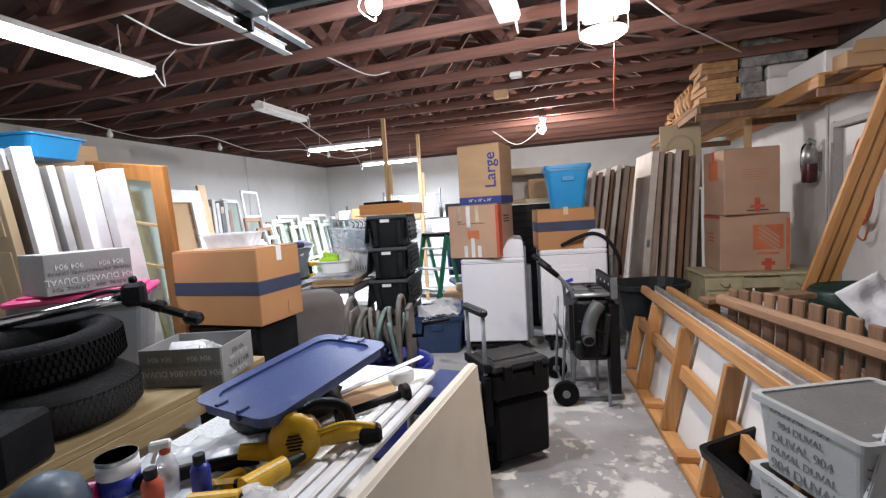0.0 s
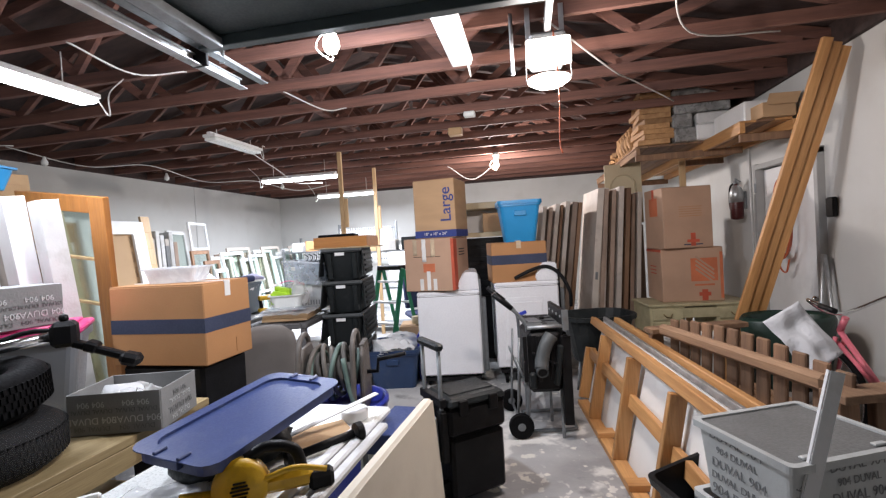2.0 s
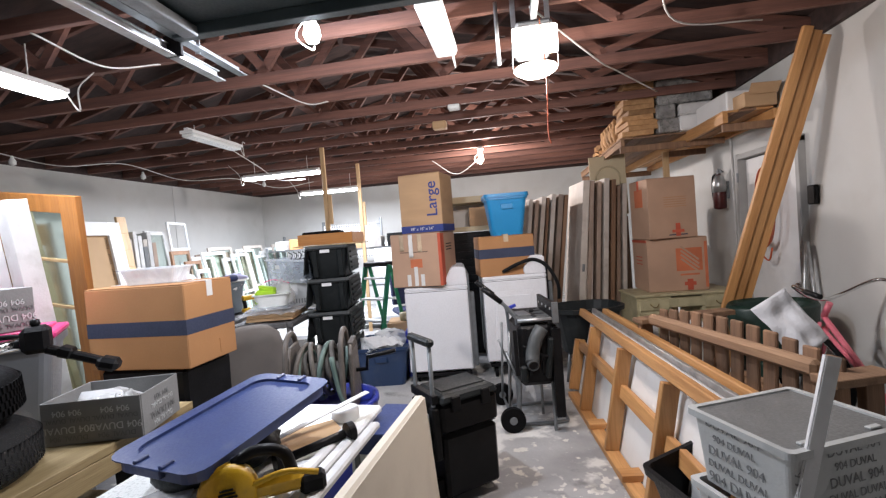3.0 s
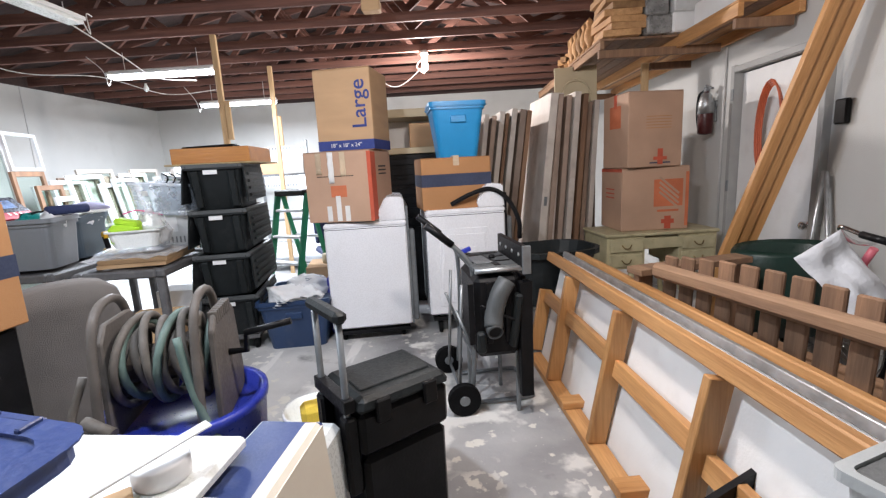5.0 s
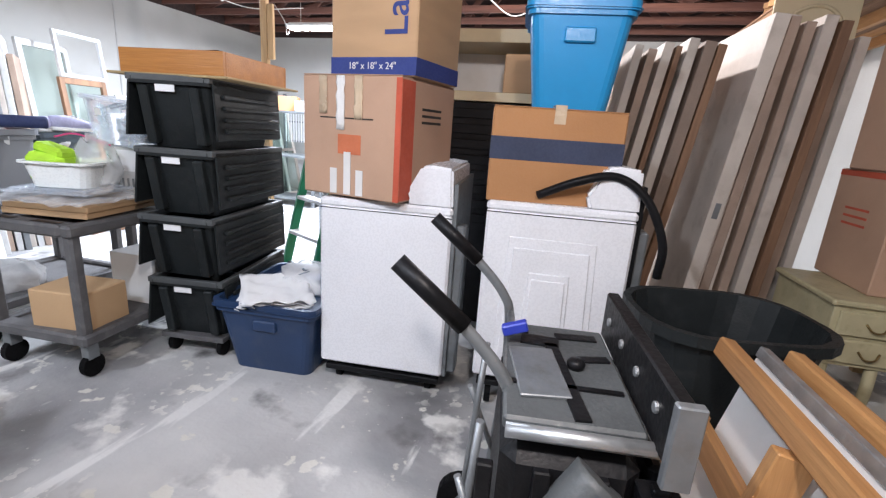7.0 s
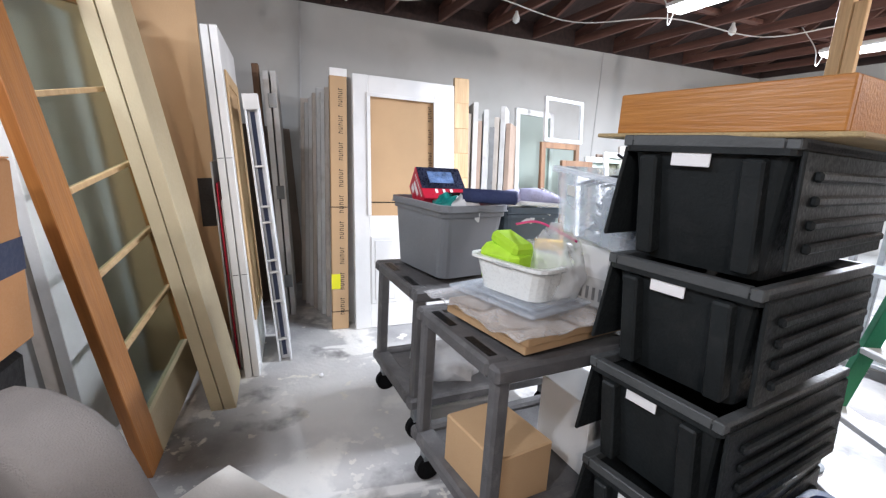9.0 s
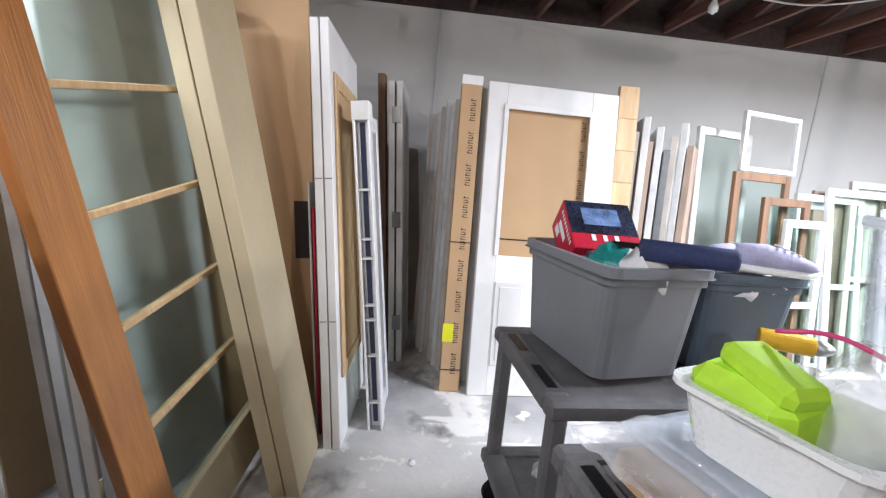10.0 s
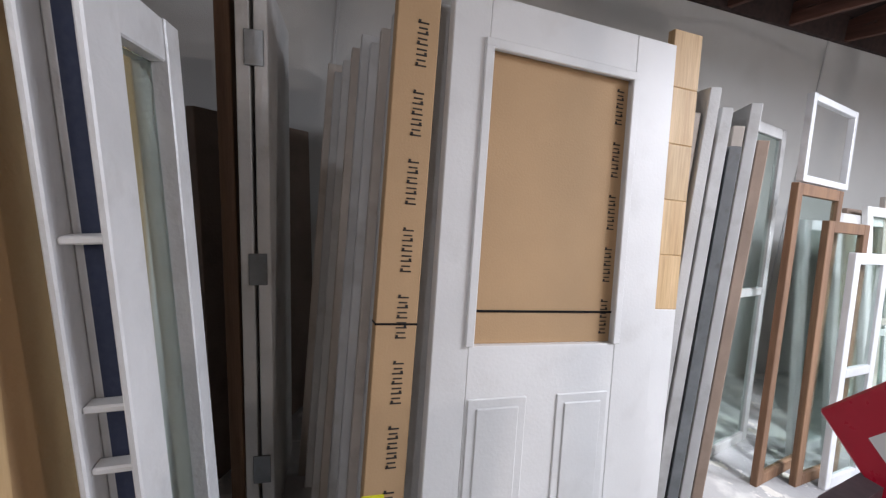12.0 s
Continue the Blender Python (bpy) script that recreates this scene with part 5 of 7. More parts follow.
# ---- far end ----
def wire_rack(x, y, w, h, label):
    th = thing("slatted_rack", x, y, 0, 0, label, "rack", "far racks")
    for k in range(int(w / 0.055)):
        part("slat", boxes((0.02, 0.02, 0.75, -w / 2 + 0.055 * k, 0, h - 0.75)), ALU, th)
    for z in (h - 0.75, h - 0.4, h - 0.05):
        part("bar", boxes((w, 0.015, 0.03, 0, 0.018, z)), STEEL, th)
    for s in (-1, 1):
        part("upright", boxes((0.05, 0.05, h + 0.1, s * (w / 2 + 0.03), 0.02, 0)), STEEL, th)


wire_rack(-2.9, 9.6, 1.3, 1.95, "rack of thin white slats against the rear wall")
wire_rack(-4.3, 9.9, 0.8, 1.7, "rack of thin white slats in the corner")


def metal_shelf(x, y, rz, w, d, h, levels, label):
    th = thing("metal_shelf", x, y, 0, rz, label, "shelf unit", "far shelves")
    for a in (-1, 1):
        for b in (-1, 1):
            part("upright", boxes((0.04, 0.04, h, a * (w / 2 - 0.02), b * (d / 2 - 0.02), 0)), STEEL, th)
    for k in range(levels):
        part("shelf_board", boxes((w - 0.01, d - 0.01, 0.03, 0, 0, 0.1 + (h - 0.2) * k / (levels - 1))), STEEL, th)


metal_shelf(-1.6, 7.6, 4, 1.5, 0.5, 1.5, 3, "grey metal shelf unit with goods in the far room")
metal_shelf(-3.9, 8.9, 0, 1.2, 0.5, 1.55, 3, "grey metal shelf unit by the rear corner")
for k in range(7):
    solid("stored_carton", (CARD, GREYWHITE, TOTE, STEELTUB, WHITE, CARD_DK, TEXTBOX)[k], lambda b: box(b, 0.3, 0.32, 0.16 + 0.03 * (k % 3), 0, 0, 0, bevel=0.006), (-2.1, -1.75, -1.35, -1.05, -4.2, -3.9, -3.6)[k], 7.6 if k < 4 else 8.9, 1.43 if k < 4 else 1.48, 5 * k, "stored carton on a far shelf", "carton", "far cartons")
for k in range(4):
    solid("aluminium_sheet", ALU, lambda b: box(b, 0.5, 0.03, 1.5, 0, 0, 0), -1.9 + 0.35 * k, 8.6 + 0.1 * k, 0, 5 * k, "pale aluminium panel leaning in the far room", "panel", "far panels", "", -8)
sofa = thing("office_chair", -0.85, 6.2, 0, 30, "dark office chair beyond the laundry machines", "chair")
part("seat", boxes((0.45, 0.45, 0.08, 0, 0, 0.45, 0, 0, 0, 0.03)), NAVYMAT, sofa)
part("backrest", boxes((0.42, 0.06, 0.5, 0, 0.22, 0.56, -8, 0, 0, 0.03)), NAVYMAT, sofa)
part("column", made(cyl, 0.03, 0.35, 0, 0, 0.1), STEEL, sofa)
for k in range(5):
    part("leg", made(tube, [(0, 0, 0.12), (0.28 * math.cos(k * 1.257), 0.28 * math.sin(k * 1.257), 0.05)], 0.018, 6), BLACK, sofa)
solid("tape_roll", CREAM, lambda b: lathe(b, [(0.03, 0), (0.08, 0), (0.085, 0.02), (0.085, 0.09), (0.03, 0.1)]), -0.72, 5.4, 0.5, 0, "pale roll of tape on a far carton", "tape roll")
solid("cardboard_box", CARD, lambda b: box(b, 0.5, 0.45, 0.5, 0, 0, 0, bevel=0.006), -0.7, 5.42, 0, 10, "tan carton behind the navy tub", "cardboard box")


def cabinet_stack(x, y):
    """Shelved cabinet pieces seen between the cartons."""
    th = thing("shelf_cabinet", x, y, 0, 3, "black slatted cabinet with pale shelves above", "cabinet")
    part("body", boxes((0.9, 0.5, 1.55, 0, 0, 0)), BLACK, th)
    for k in range(8):
        part("slat", boxes((0.86, 0.02, 0.06, 0, -0.26, 0.75 + 0.1 * k)), BLACK, th)
    part("upper_board", boxes((1.1, 0.5, 0.06, 0, 0, 1.56)), CREAM, th, "pale cream board")
    part("upper_side", boxes((0.03, 0.48, 0.3, -0.5, 0, 1.62), (0.03, 0.48, 0.3, 0.5, 0, 1.62), (0.97, 0.02, 0.3, 0, 0.22, 1.62)), WHITE, th)
    part("cap_board", boxes((1.12, 0.5, 0.08, 0, 0, 1.92)), CREAM, th)


cabinet_stack(0.2, 5.78)
solid("cardboard_box", CARD, lambda b: box(b, 0.3, 0.3, 0.24, 0, 0, 0, bevel=0.006), 0.3, 5.72, 1.62, 6, "small tan carton inside the shelf", "cardboard box")


# ---- doors leaning beside the dryer ----
def lean_slab(xb, y, lean, h, t, mat, label, rz=6, depth=0.76):
    th = thing("leaning_door", xb, y, 0, rz, label, "door", "doors by the dryer", 0, lean)
    part("slab", boxes((t, depth, h, 0, depth / 2, 0)), mat, th)
    return th


rows = ((0.95, 4.98, 1.9, 0.045, OFFWHITE), (1.02, 4.98, 1.88, 0.045, TAUPE), (1.09, 5.0, 1.92, 0.05, OFFWHITE), (1.15, 5.0, 1.9, 0.03, BROWN_Z), (1.22, 5.0, 1.94, 0.05, OFFWHITE), (1.3, 5.02, 1.93, 0.06, TAUPE), (1.37, 5.05, 1.92, 0.045, BROWN_Z), (1.54, 5.03, 2.06, 0.075, OFFWHITE), (1.63, 5.06, 2.05, 0.05, TAUPE), (1.74, 5.08, 2.06, 0.09, OFFWHITE), (1.86, 5.14, 2.04, 0.05, TAUPE), (1.95, 5.14, 2.07, 0.06, OFFWHITE), (2.04, 5.17, 2.05, 0.05, BROWN_Z), (2.14, 5.3, 1.98, 0.05, TAUPE), (2.23, 5.32, 2.0, 0.05, OFFWHITE))
for k, (x, y, h, t, mat) in enumerate(rows):
    ob = lean_slab(x - 0.25 + (0.1 if k in (7, 8) else 0.0), y + 0.33, (7.5, 7.6, 7.8, 7.6, 7.4, 7.6, 7.4, 6.0, 5.4, 4.6, 4.5, 4.3, 4.2, 3.6, 3.2)[k], h, t, mat, "dusty door slab leaning on edge beside the dryer")
    if k in (7, 9):
        part("lock_plate", boxes((0.03, 0.004, 0.09, 0.0, -0.003, 0.98)), STEEL, ob, "steel lock plate")
arch = thing("arched_panel", 1.9, 6.16, 1.63, -8, "cream panel with an arched moulding", "panel", "", -5)
part("board", boxes((0.46, 0.03, 0.8, 0.1, 0, 0)), CREAM, arch)
bm = bmesh.new()
tube(bm, [(0.1 + 0.15 * math.cos(radians(a)), -0.018, 0.5 + 0.15 * math.sin(radians(a))) for a in range(0, 181, 15)], 0.012, 6)
tube(bm, [(0.1 + 0.15, -0.018, 0.5), (0.1 + 0.15, -0.018, 0.2)], 0.012, 6)
tube(bm, [(0.1 - 0.15, -0.018, 0.5), (0.1 - 0.15, -0.018, 0.2)], 0.012, 6)
part("arched_moulding", bm, CREAM, arch)
solid("dark_board", TAUPE, lambda b: box(b, 0.5, 0.3, 1.6, 0, 0, 0), 2.0, 6.35, 0, -8, "dark boards standing behind the leaning doors", "boards")


# ---- east shelf and its load ----
def wall_shelf():
    th = thing("wall_shelf", 2.8, 6.345, 2.36, 0, "rough timber shelf high on the east wall", "shelf")
    part("front_beam", boxes((0.045, 3.95, 0.09, -0.1, 0, 0)), PINE_Y, th)
    part("rear_beam", boxes((0.045, 3.95, 0.09, 0.33, 0, 0)), PINE_Y, th)
    for k in range(3):
        part("board", boxes((0.14, 3.93, 0.02, -0.05 + 0.146 * k, 0, 0.092)), BROWN_Z if k % 2 else PINE_Y, th)
    for k in range(5):
        part("deep_board", boxes((0.136, 3.05, 0.02, -0.76 + 0.141 * k, 0.42, 0.092)), BROWN_Z if k % 2 else BENCH_Y, th)
    part("deep_edge", boxes((0.04, 3.05, 0.07, -0.8, 0.42, 0.02)), BENCH_Y, th)
    part("post", boxes((0.07, 0.045, 2.36, -0.15, -0.45, -2.36)), PALE_Z, th)
    for y in (-1.9, -0.45, 1.8):
        part("bearer", boxes((0.42, 0.04, 0.07, 0.11, y, -0.07)), BROWN_Z, th)
    for y in (-1.05, 1.85):
        part("deep_bearer", boxes((1.1, 0.04, 0.07, -0.27, y, -0.05)), BROWN_Z, th)


wall_shelf()
SZ = 2.474
PACKS = (
    (2.47, 0.22, 0.0, 0.15, SILVER), (2.46, 0.2, 0.153, 0.15, SILVER), (2.83, 0.48, 0.0, 0.17, WHITE), (2.82, 0.46, 0.173, 0.12, GREYWHITE),
    (2.66, 0.56, 0.306, 0.135, SILVER), (2.65, 0.58, 0.444, 0.13, SILVER),
)
for k, (x, w, z, h, mat) in enumerate(PACKS):
    solid("wrapped_package", mat, lambda b: box(b, w, 0.46, h, 0, 0, 0, bevel=0.014), x, 5.39, SZ + z, (2, -2, 0, 1, -1, 2)[k], "flat pack wrapped in silvery film on the shelf" if mat is SILVER else "flat white package on the shelf", "package", "shelf packages")
solid("wrapped_package", WHITE, lambda b: box(b, 0.3, 0.62, 0.2, 0, 0, 0, bevel=0.012), 2.9, 4.8, SZ, 3, "long white package on the shelf", "package", "shelf packages")
solid("cardboard_box", CARD, lambda b: (box(b, 0.28, 0.2, 0.13, 0, 0, 0), box(b, 0.26, 0.004, 0.1, 0, -0.13, 0.1, rx=35)), 2.97, 4.42, SZ, 6, "open tan carton on the shelf end", "cardboard box")
for k in range(11):
    solid("plank", SCRAP, lambda b: box(b, 0.33 + 0.03 * ((k * 3) % 3), 0.44, 0.055, 0, 0, 0, bevel=0.003), 2.17 + 0.02 * ((k * 5) % 3), 5.4, SZ + 0.057 * k, (-4, 3, 6, -2, 5)[k % 5], "short brown plank in a stack on the shelf", "plank", "shelf planks")
random.seed(4)
for k in range(56):
    l = random.uniform(0.12, 0.34)
    y = random.uniform(6.2, 8.0)
    x = random.uniform(2.12, 2.62)
    layer = k // 14
    ang = random.uniform(-35, 35)
    solid("timber_offcut", SCRAP, lambda b: box(b, random.uniform(0.05, 0.09), l, random.uniform(0.05, 0.09), 0, 0, 0, bevel=0.004), x, y, SZ + 0.088 * layer, ang, "short timber offcut in a heap on the shelf", "offcut", "timber offcuts")
for k in range(5):
    solid("turned_finial", SCRAP, lambda b: lathe(b, [(0.04, 0), (0.045, 0.04), (0.02, 0.08), (0.05, 0.14), (0.055, 0.2), (0.025, 0.27), (0.04, 0.31), (0.001, 0.36)], seg=14), 2.06, 5.85 + 0.17 * k, SZ + 0.0, 0, "turned timber finial on the shelf", "finial", "turned finials")


# ---- desk with two cartons ----
def desk():
    th = thing("writing_desk", 2.46, 5.26, 0, 5, "antique cream writing desk with brass pulls", "desk")
    w, d, h = 1.04, 0.54, 0.72
    part("desktop", boxes((w + 0.04, d + 0.04, 0.03, 0, 0, h - 0.03, 0, 0, 0, 0.01)), DESK, th)
    for s in (-1, 1):
        part("side_case", boxes((0.36, d, 0.3, s * (w / 2 - 0.18), 0, h - 0.33)), DESK, th)
        for z in (h - 0.17, h - 0.31):
            dr = part("drawer", boxes((0.31, 0.02, 0.12, s * (w / 2 - 0.18), -d / 2 - 0.008, z, 0, 0, 0, 0.006)), DESK, th)
            bm = made(tube, curve([(s * (w / 2 - 0.18) - 0.045, -d / 2 - 0.02, z + 0.07), (s * (w / 2 - 0.18) - 0.02, -d / 2 - 0.035, z + 0.04), (s * (w / 2 - 0.18) + 0.02, -d / 2 - 0.035, z + 0.04), (s * (w / 2 - 0.18) + 0.045, -d / 2 - 0.02, z + 0.07)]), 0.005, 6)
            part("pull", bm, BRASS, th, "aged brass pull")
    part("centre_drawer", boxes((0.46, 0.02, 0.1, 0, -d / 2 - 0.006, h - 0.15, 0, 0, 0, 0.006)), DESK, th)
    part("centre_rail", boxes((0.5, d - 0.04, 0.11, 0, 0, h - 0.155)), DESK, th)
    for k, x in enumerate((-w / 2 + 0.04, -0.27, 0.27, w / 2 - 0.04)):
        for y in (-d / 2 + 0.04, d / 2 - 0.04):
            bm = bmesh.new()
            tube(bm, curve([(x, y, 0.4), (x * 1.03, y - 0.02, 0.28), (x, y, 0.12), (x * 1.02, y - 0.02, 0.0)]), 0.026, 8)
            part("cabriole_leg", bm, DESK, th)


desk()
low = carton(2.44, 5.34, 0.722, 0.63, 0.5, 0.585, 3, "tan shipping carton with orange print on the desk", CARD_RED)
decal(low, "printed_square", ORANGE_INK, 0.27, 0.25, 0.12, 0.22, -0.2515)
for k in range(4):
    part("printed_bar", boxes((0.24, 0.002, 0.02, 0.12, -0.253, 0.27 + 0.045 * k, 0, 40, 0, 0)), CARD_RED, low)
decal(low, "arrow_stem", RED_INK, 0.06, 0.12, 0.12, 0.01, -0.2515)
decal(low, "arrow_bar", RED_INK, 0.12, 0.04, 0.12, 0.06, -0.2525)
decal(low, "printed_lines", ORANGE_INK, 0.2, 0.02, 0.12, 0.17, -0.2515)
for z in (0.3, 0.34, 0.38):
    part("printed_line", boxes((0.002, 0.2, 0.012, -0.316, 0.02, z, 0, 0, 0, 0)), RED_INK, low)
part("printed_tape", boxes((0.002, 0.49, 0.03, -0.316, 0, 0.55, 0, 0, 0, 0)), RED_INK, low)
decal(low, "corner_print", ORANGE_INK, 0.03, 0.5, 0.295, 0.03, -0.2515)
up = carton(2.38, 5.27, 1.31, 0.52, 0.46, 0.66, 9, "tan shipping carton stacked on another carton", CARD_RED)
decal(up, "arrow_stem", RED_INK, 0.05, 0.14, 0.05, 0.02, -0.2315)
decal(up, "arrow_bar", RED_INK, 0.13, 0.03, 0.05, 0.06, -0.2325)
part("printed_square", boxes((0.002, 0.2, 0.2, -0.261, 0.0, 0.36, 0, 0, 0, 0)), ORANGE_INK, up)
part("tape", boxes((0.002, 0.05, 0.12, -0.2615, 0.0, 0.54, 0, 0, 0, 0)), RED_INK, up)
for k in range(5):
    decal(up, "printed_line", CARD_DK, 0.24, 0.006, 0.03, 0.34 + 0.025 * k, -0.2315)
decal(up, "printed_words", NAVY_INK, 0.2, 0.012, 0.05, 0.03, -0.2312)


# ---- on the east wall ----
def extinguisher():
    th = thing("fire_extinguisher", XR - 0.1, 5.46, 1.58, 0, "red fire extinguisher with a silvery upper half on the wall", "fire extinguisher")
    part("cylinder", made(lathe, [(0.001, 0), (0.06, 0.01), (0.068, 0.03), (0.068, 0.3), (0.05, 0.36), (0.022, 0.39), (0.022, 0.41)]), EXTRED, th)
    part("valve", boxes((0.04, 0.04, 0.05, 0, 0, 0.4), (0.02, 0.13, 0.012, 0, -0.04, 0.44, 20), (0.02, 0.12, 0.012, 0, -0.04, 0.42, 5)), STEEL, th)
    part("hose", made(tube, curve([(0, 0.03, 0.42), (-0.02, 0.1, 0.38), (-0.03, 0.1, 0.2), (-0.02, 0.08, 0.05)]), 0.012, 8), BLACK, th)
    # silvery sleeve over the upper part of the cylinder
    part("shoulder", made(lathe, [(0.07, 0.2), (0.07, 0.302), (0.052, 0.362), (0.024, 0.392)]), GALV, th, "silvery upper band")
    part("wall_bracket", boxes((0.05, 0.05, 0.03, 0.07, 0, 0.24), (0.012, 0.05, 0.2, 0.09, 0, 0.12)), STEEL, th)


extinguisher()
bm = bmesh.new()
for k in range(4):
    tube(bm, [(-0.01 * k, (0.12 + 0.008 * k) * math.cos(a * 0.262), (0.34 + 0.012 * k) * math.sin(a * 0.262)) for a in range(24)], 0.008, 6, True)
tube(bm, curve([(-0.02, 0.03, -0.3), (-0.03, 0.05, -0.45), (-0.02, -0.03, -0.5), (-0.02, -0.09, -0.38)]), 0.008, 6)
cordset = thing("extension_cord", XR - 0.075, 4.55, 1.56, 0, "orange extension cord coiled on the door", "extension cord")
part("coil", bm, CORD, cordset)
solid("wall_switch", BLACK, lambda b: box(b, 0.04, 0.1, 0.16, 0, 0, 0, bevel=0.01), XR - 0.025, 3.96, 1.55, 0, "black wall box beside the door", "switch box")
solid("wall_conduit", GREYWHITE, lambda b: tube(b, [(0, 0, 0), (0, 0, 2.2)], 0.012, 8), XR - 0.013, 5.32, 0.6, 0, "thin painted conduit on the wall", "conduit")
solid("metal_stand", GALV, lambda b: (tube(b, [(0, 0, 0), (0, 0.18, 1.25)], 0.014, 8), tube(b, [(0, 0.34, 0), (0, 0.2, 1.25)], 0.014, 8), box(b, 0.02, 0.24, 0.02, 0, 0.17, 0.6)), XR - 0.09, 3.78, 0, 0, "thin grey metal stand folded by the door", "folding stand")
pl = thing("leaning_boards", 2.29, 3.99, 0, 0, "three pine boards leaning against the east wall", "boards", "", 9.7, 13.6)
for k in range(3):
    part("board", boxes((0.066, 0.04, 2.93 - 0.02 * k, 0.069 * k - 0.075, 0.012 * k, 0)), PINE_Z, pl)


# ---- pine frame leaning by the aisle ----
def pine_frame():
    th = thing("pine_frame", 1.135, 3.98, 0, 5.6, "bare pine stud frame standing on edge", "timber frame")
    L = 2.45
    lean = 11
    # along -y; uprights lean toward +x
    part("base_rail", boxes((0.09, L, 0.04, 0.0, -L / 2, 0)), PINE_Y, th)
    part("base_rail", boxes((0.09, L, 0.04, 0.13, -L / 2, 0)), PINE_Y, th)
    for k in range(4):
        y = -0.43 - 0.67 * k
        part("stud", made(box, 0.09, 0.04, 0.675, 0.0, y, 0.04, ry=lean, bevel=0.004), PINE_Z, th)
        part("rear_stud", made(box, 0.085, 0.04, 0.66, 0.2, y - 0.12, 0.04, ry=lean, bevel=0.004), PINE_Z, th)
    part("top_rail", made(box, 0.05, L + 0.05, 0.064, 0.135, -L / 2 + 0.03, 0.71, ry=lean, bevel=0.006), PINE_Y, th)
    part("rear_top_rail", made(box, 0.05, L, 0.064, 0.335, -L / 2 + 0.05, 0.698, ry=lean, bevel=0.006), PINE_Y, th)
    for k in range(3):
        part("cross_block", made(box, 0.04, 0.625, 0.085, 0.085, -0.765 - 0.67 * k, 0.42 - 0.03 * k, ry=lean, bevel=0.004), PINE_Y, th)
    part("end_block", made(box, 0.04, 0.46, 0.085, 0.1, -0.18, 0.41, ry=lean, bevel=0.004), PINE_Y, th)
    for k in range(2):
        part("floor_block", boxes((0.22, 0.09, 0.04, 0.05, -0.75 - 0.7 * k, 0.041)), PINE, th)
    part("short_post", made(box, 0.09, 0.04, 0.46, 0.02, 0.06, 0.04, ry=lean), PINE_Z, th)


pine_frame()
wbd = thing("white_board", 1.302, 2.85, 0, 5.6, "white laminated board leaning behind the pine frame", "board", "", 0, 13)
part("face_sheet", boxes((0.018, 2.3, 0.76, 0, 0, 0)), WHITE, wbd)
part("metal_edge", boxes((0.03, 2.3, 0.035, 0, 0, 0.762)), GALV, wbd, "grey metal edge strip")


# ---- slatted porch bench ----
def porch_bench():
    th = thing("porch_bench", 1.77, 2.52, 0, 16, "weathered brown slatted wooden porch bench", "bench")
    n = 12
    for k in range(n):
        y = -0.6 + 1.2 * k / (n - 1)
        top = 0.86 + 0.09 * math.cos((k - n / 2) / n * 2.4)
        part("back_slat", made(box, 0.022, 0.082, top - 0.3, 0.06, y, 0.3, ry=3, bevel=0.012), BENCH, th)
    part("back_rail", boxes((0.06, 1.22, 0.075, 0.0, 0, 0.81, 0, 0, 0, 0.025)), BENCH_Y, th, "rounded weathered rail")
    part("lower_back_rail", boxes((0.045, 1.2, 0.09, 0.01, 0, 0.38)), BENCH_Y, th)
    for k in range(6):
        part("seat_slat", boxes((0.075, 1.14, 0.025, 0.14 + 0.09 * k, 0, 0.38 + 0.006 * k)), BENCH_Y, th)
    for y, d in ((-0.66, 0.3), (0.72, 0.72)):
        part("arm", boxes((d, 0.12, 0.035, d / 2 - 0.04, y, 0.8)), BENCH_Y, th)
        part("front_leg", boxes((0.09, 0.04, 0.8, d - 0.12, y, 0)), BENCH, th)
        part("rear_leg", boxes((0.09, 0.04, 0.8, 0.02, y, 0)), BENCH, th)


porch_bench()
gc = thing("garden_chair", 2.62, 3.62, 0, 10, "dark green plastic garden chair back", "garden chair")
part("shell", made(lathe, [(0.25, 0.3), (0.3, 0.5), (0.33, 0.8), (0.31, 0.83), (0.28, 0.8), (0.24, 0.45)], sy=0.7), DKGREEN, gc)
for a in (-1, 1):
    for b in (-1, 1):
        part("leg", boxes((0.05, 0.05, 0.42, a * 0.2, b * 0.15, 0, 0, 0, 0, 0.01)), DKGREEN, gc)
solid("white_sheet", CLOTH, lambda b: sheet(b, 0.24, 0.36, 0, 0, 0, wave=0.04, freq=3, seed=6, n=20), 2.33, 2.85, 0.84, 10, "white cloth sheet draped on the bench arm", "cloth", "", "", 66, -28)


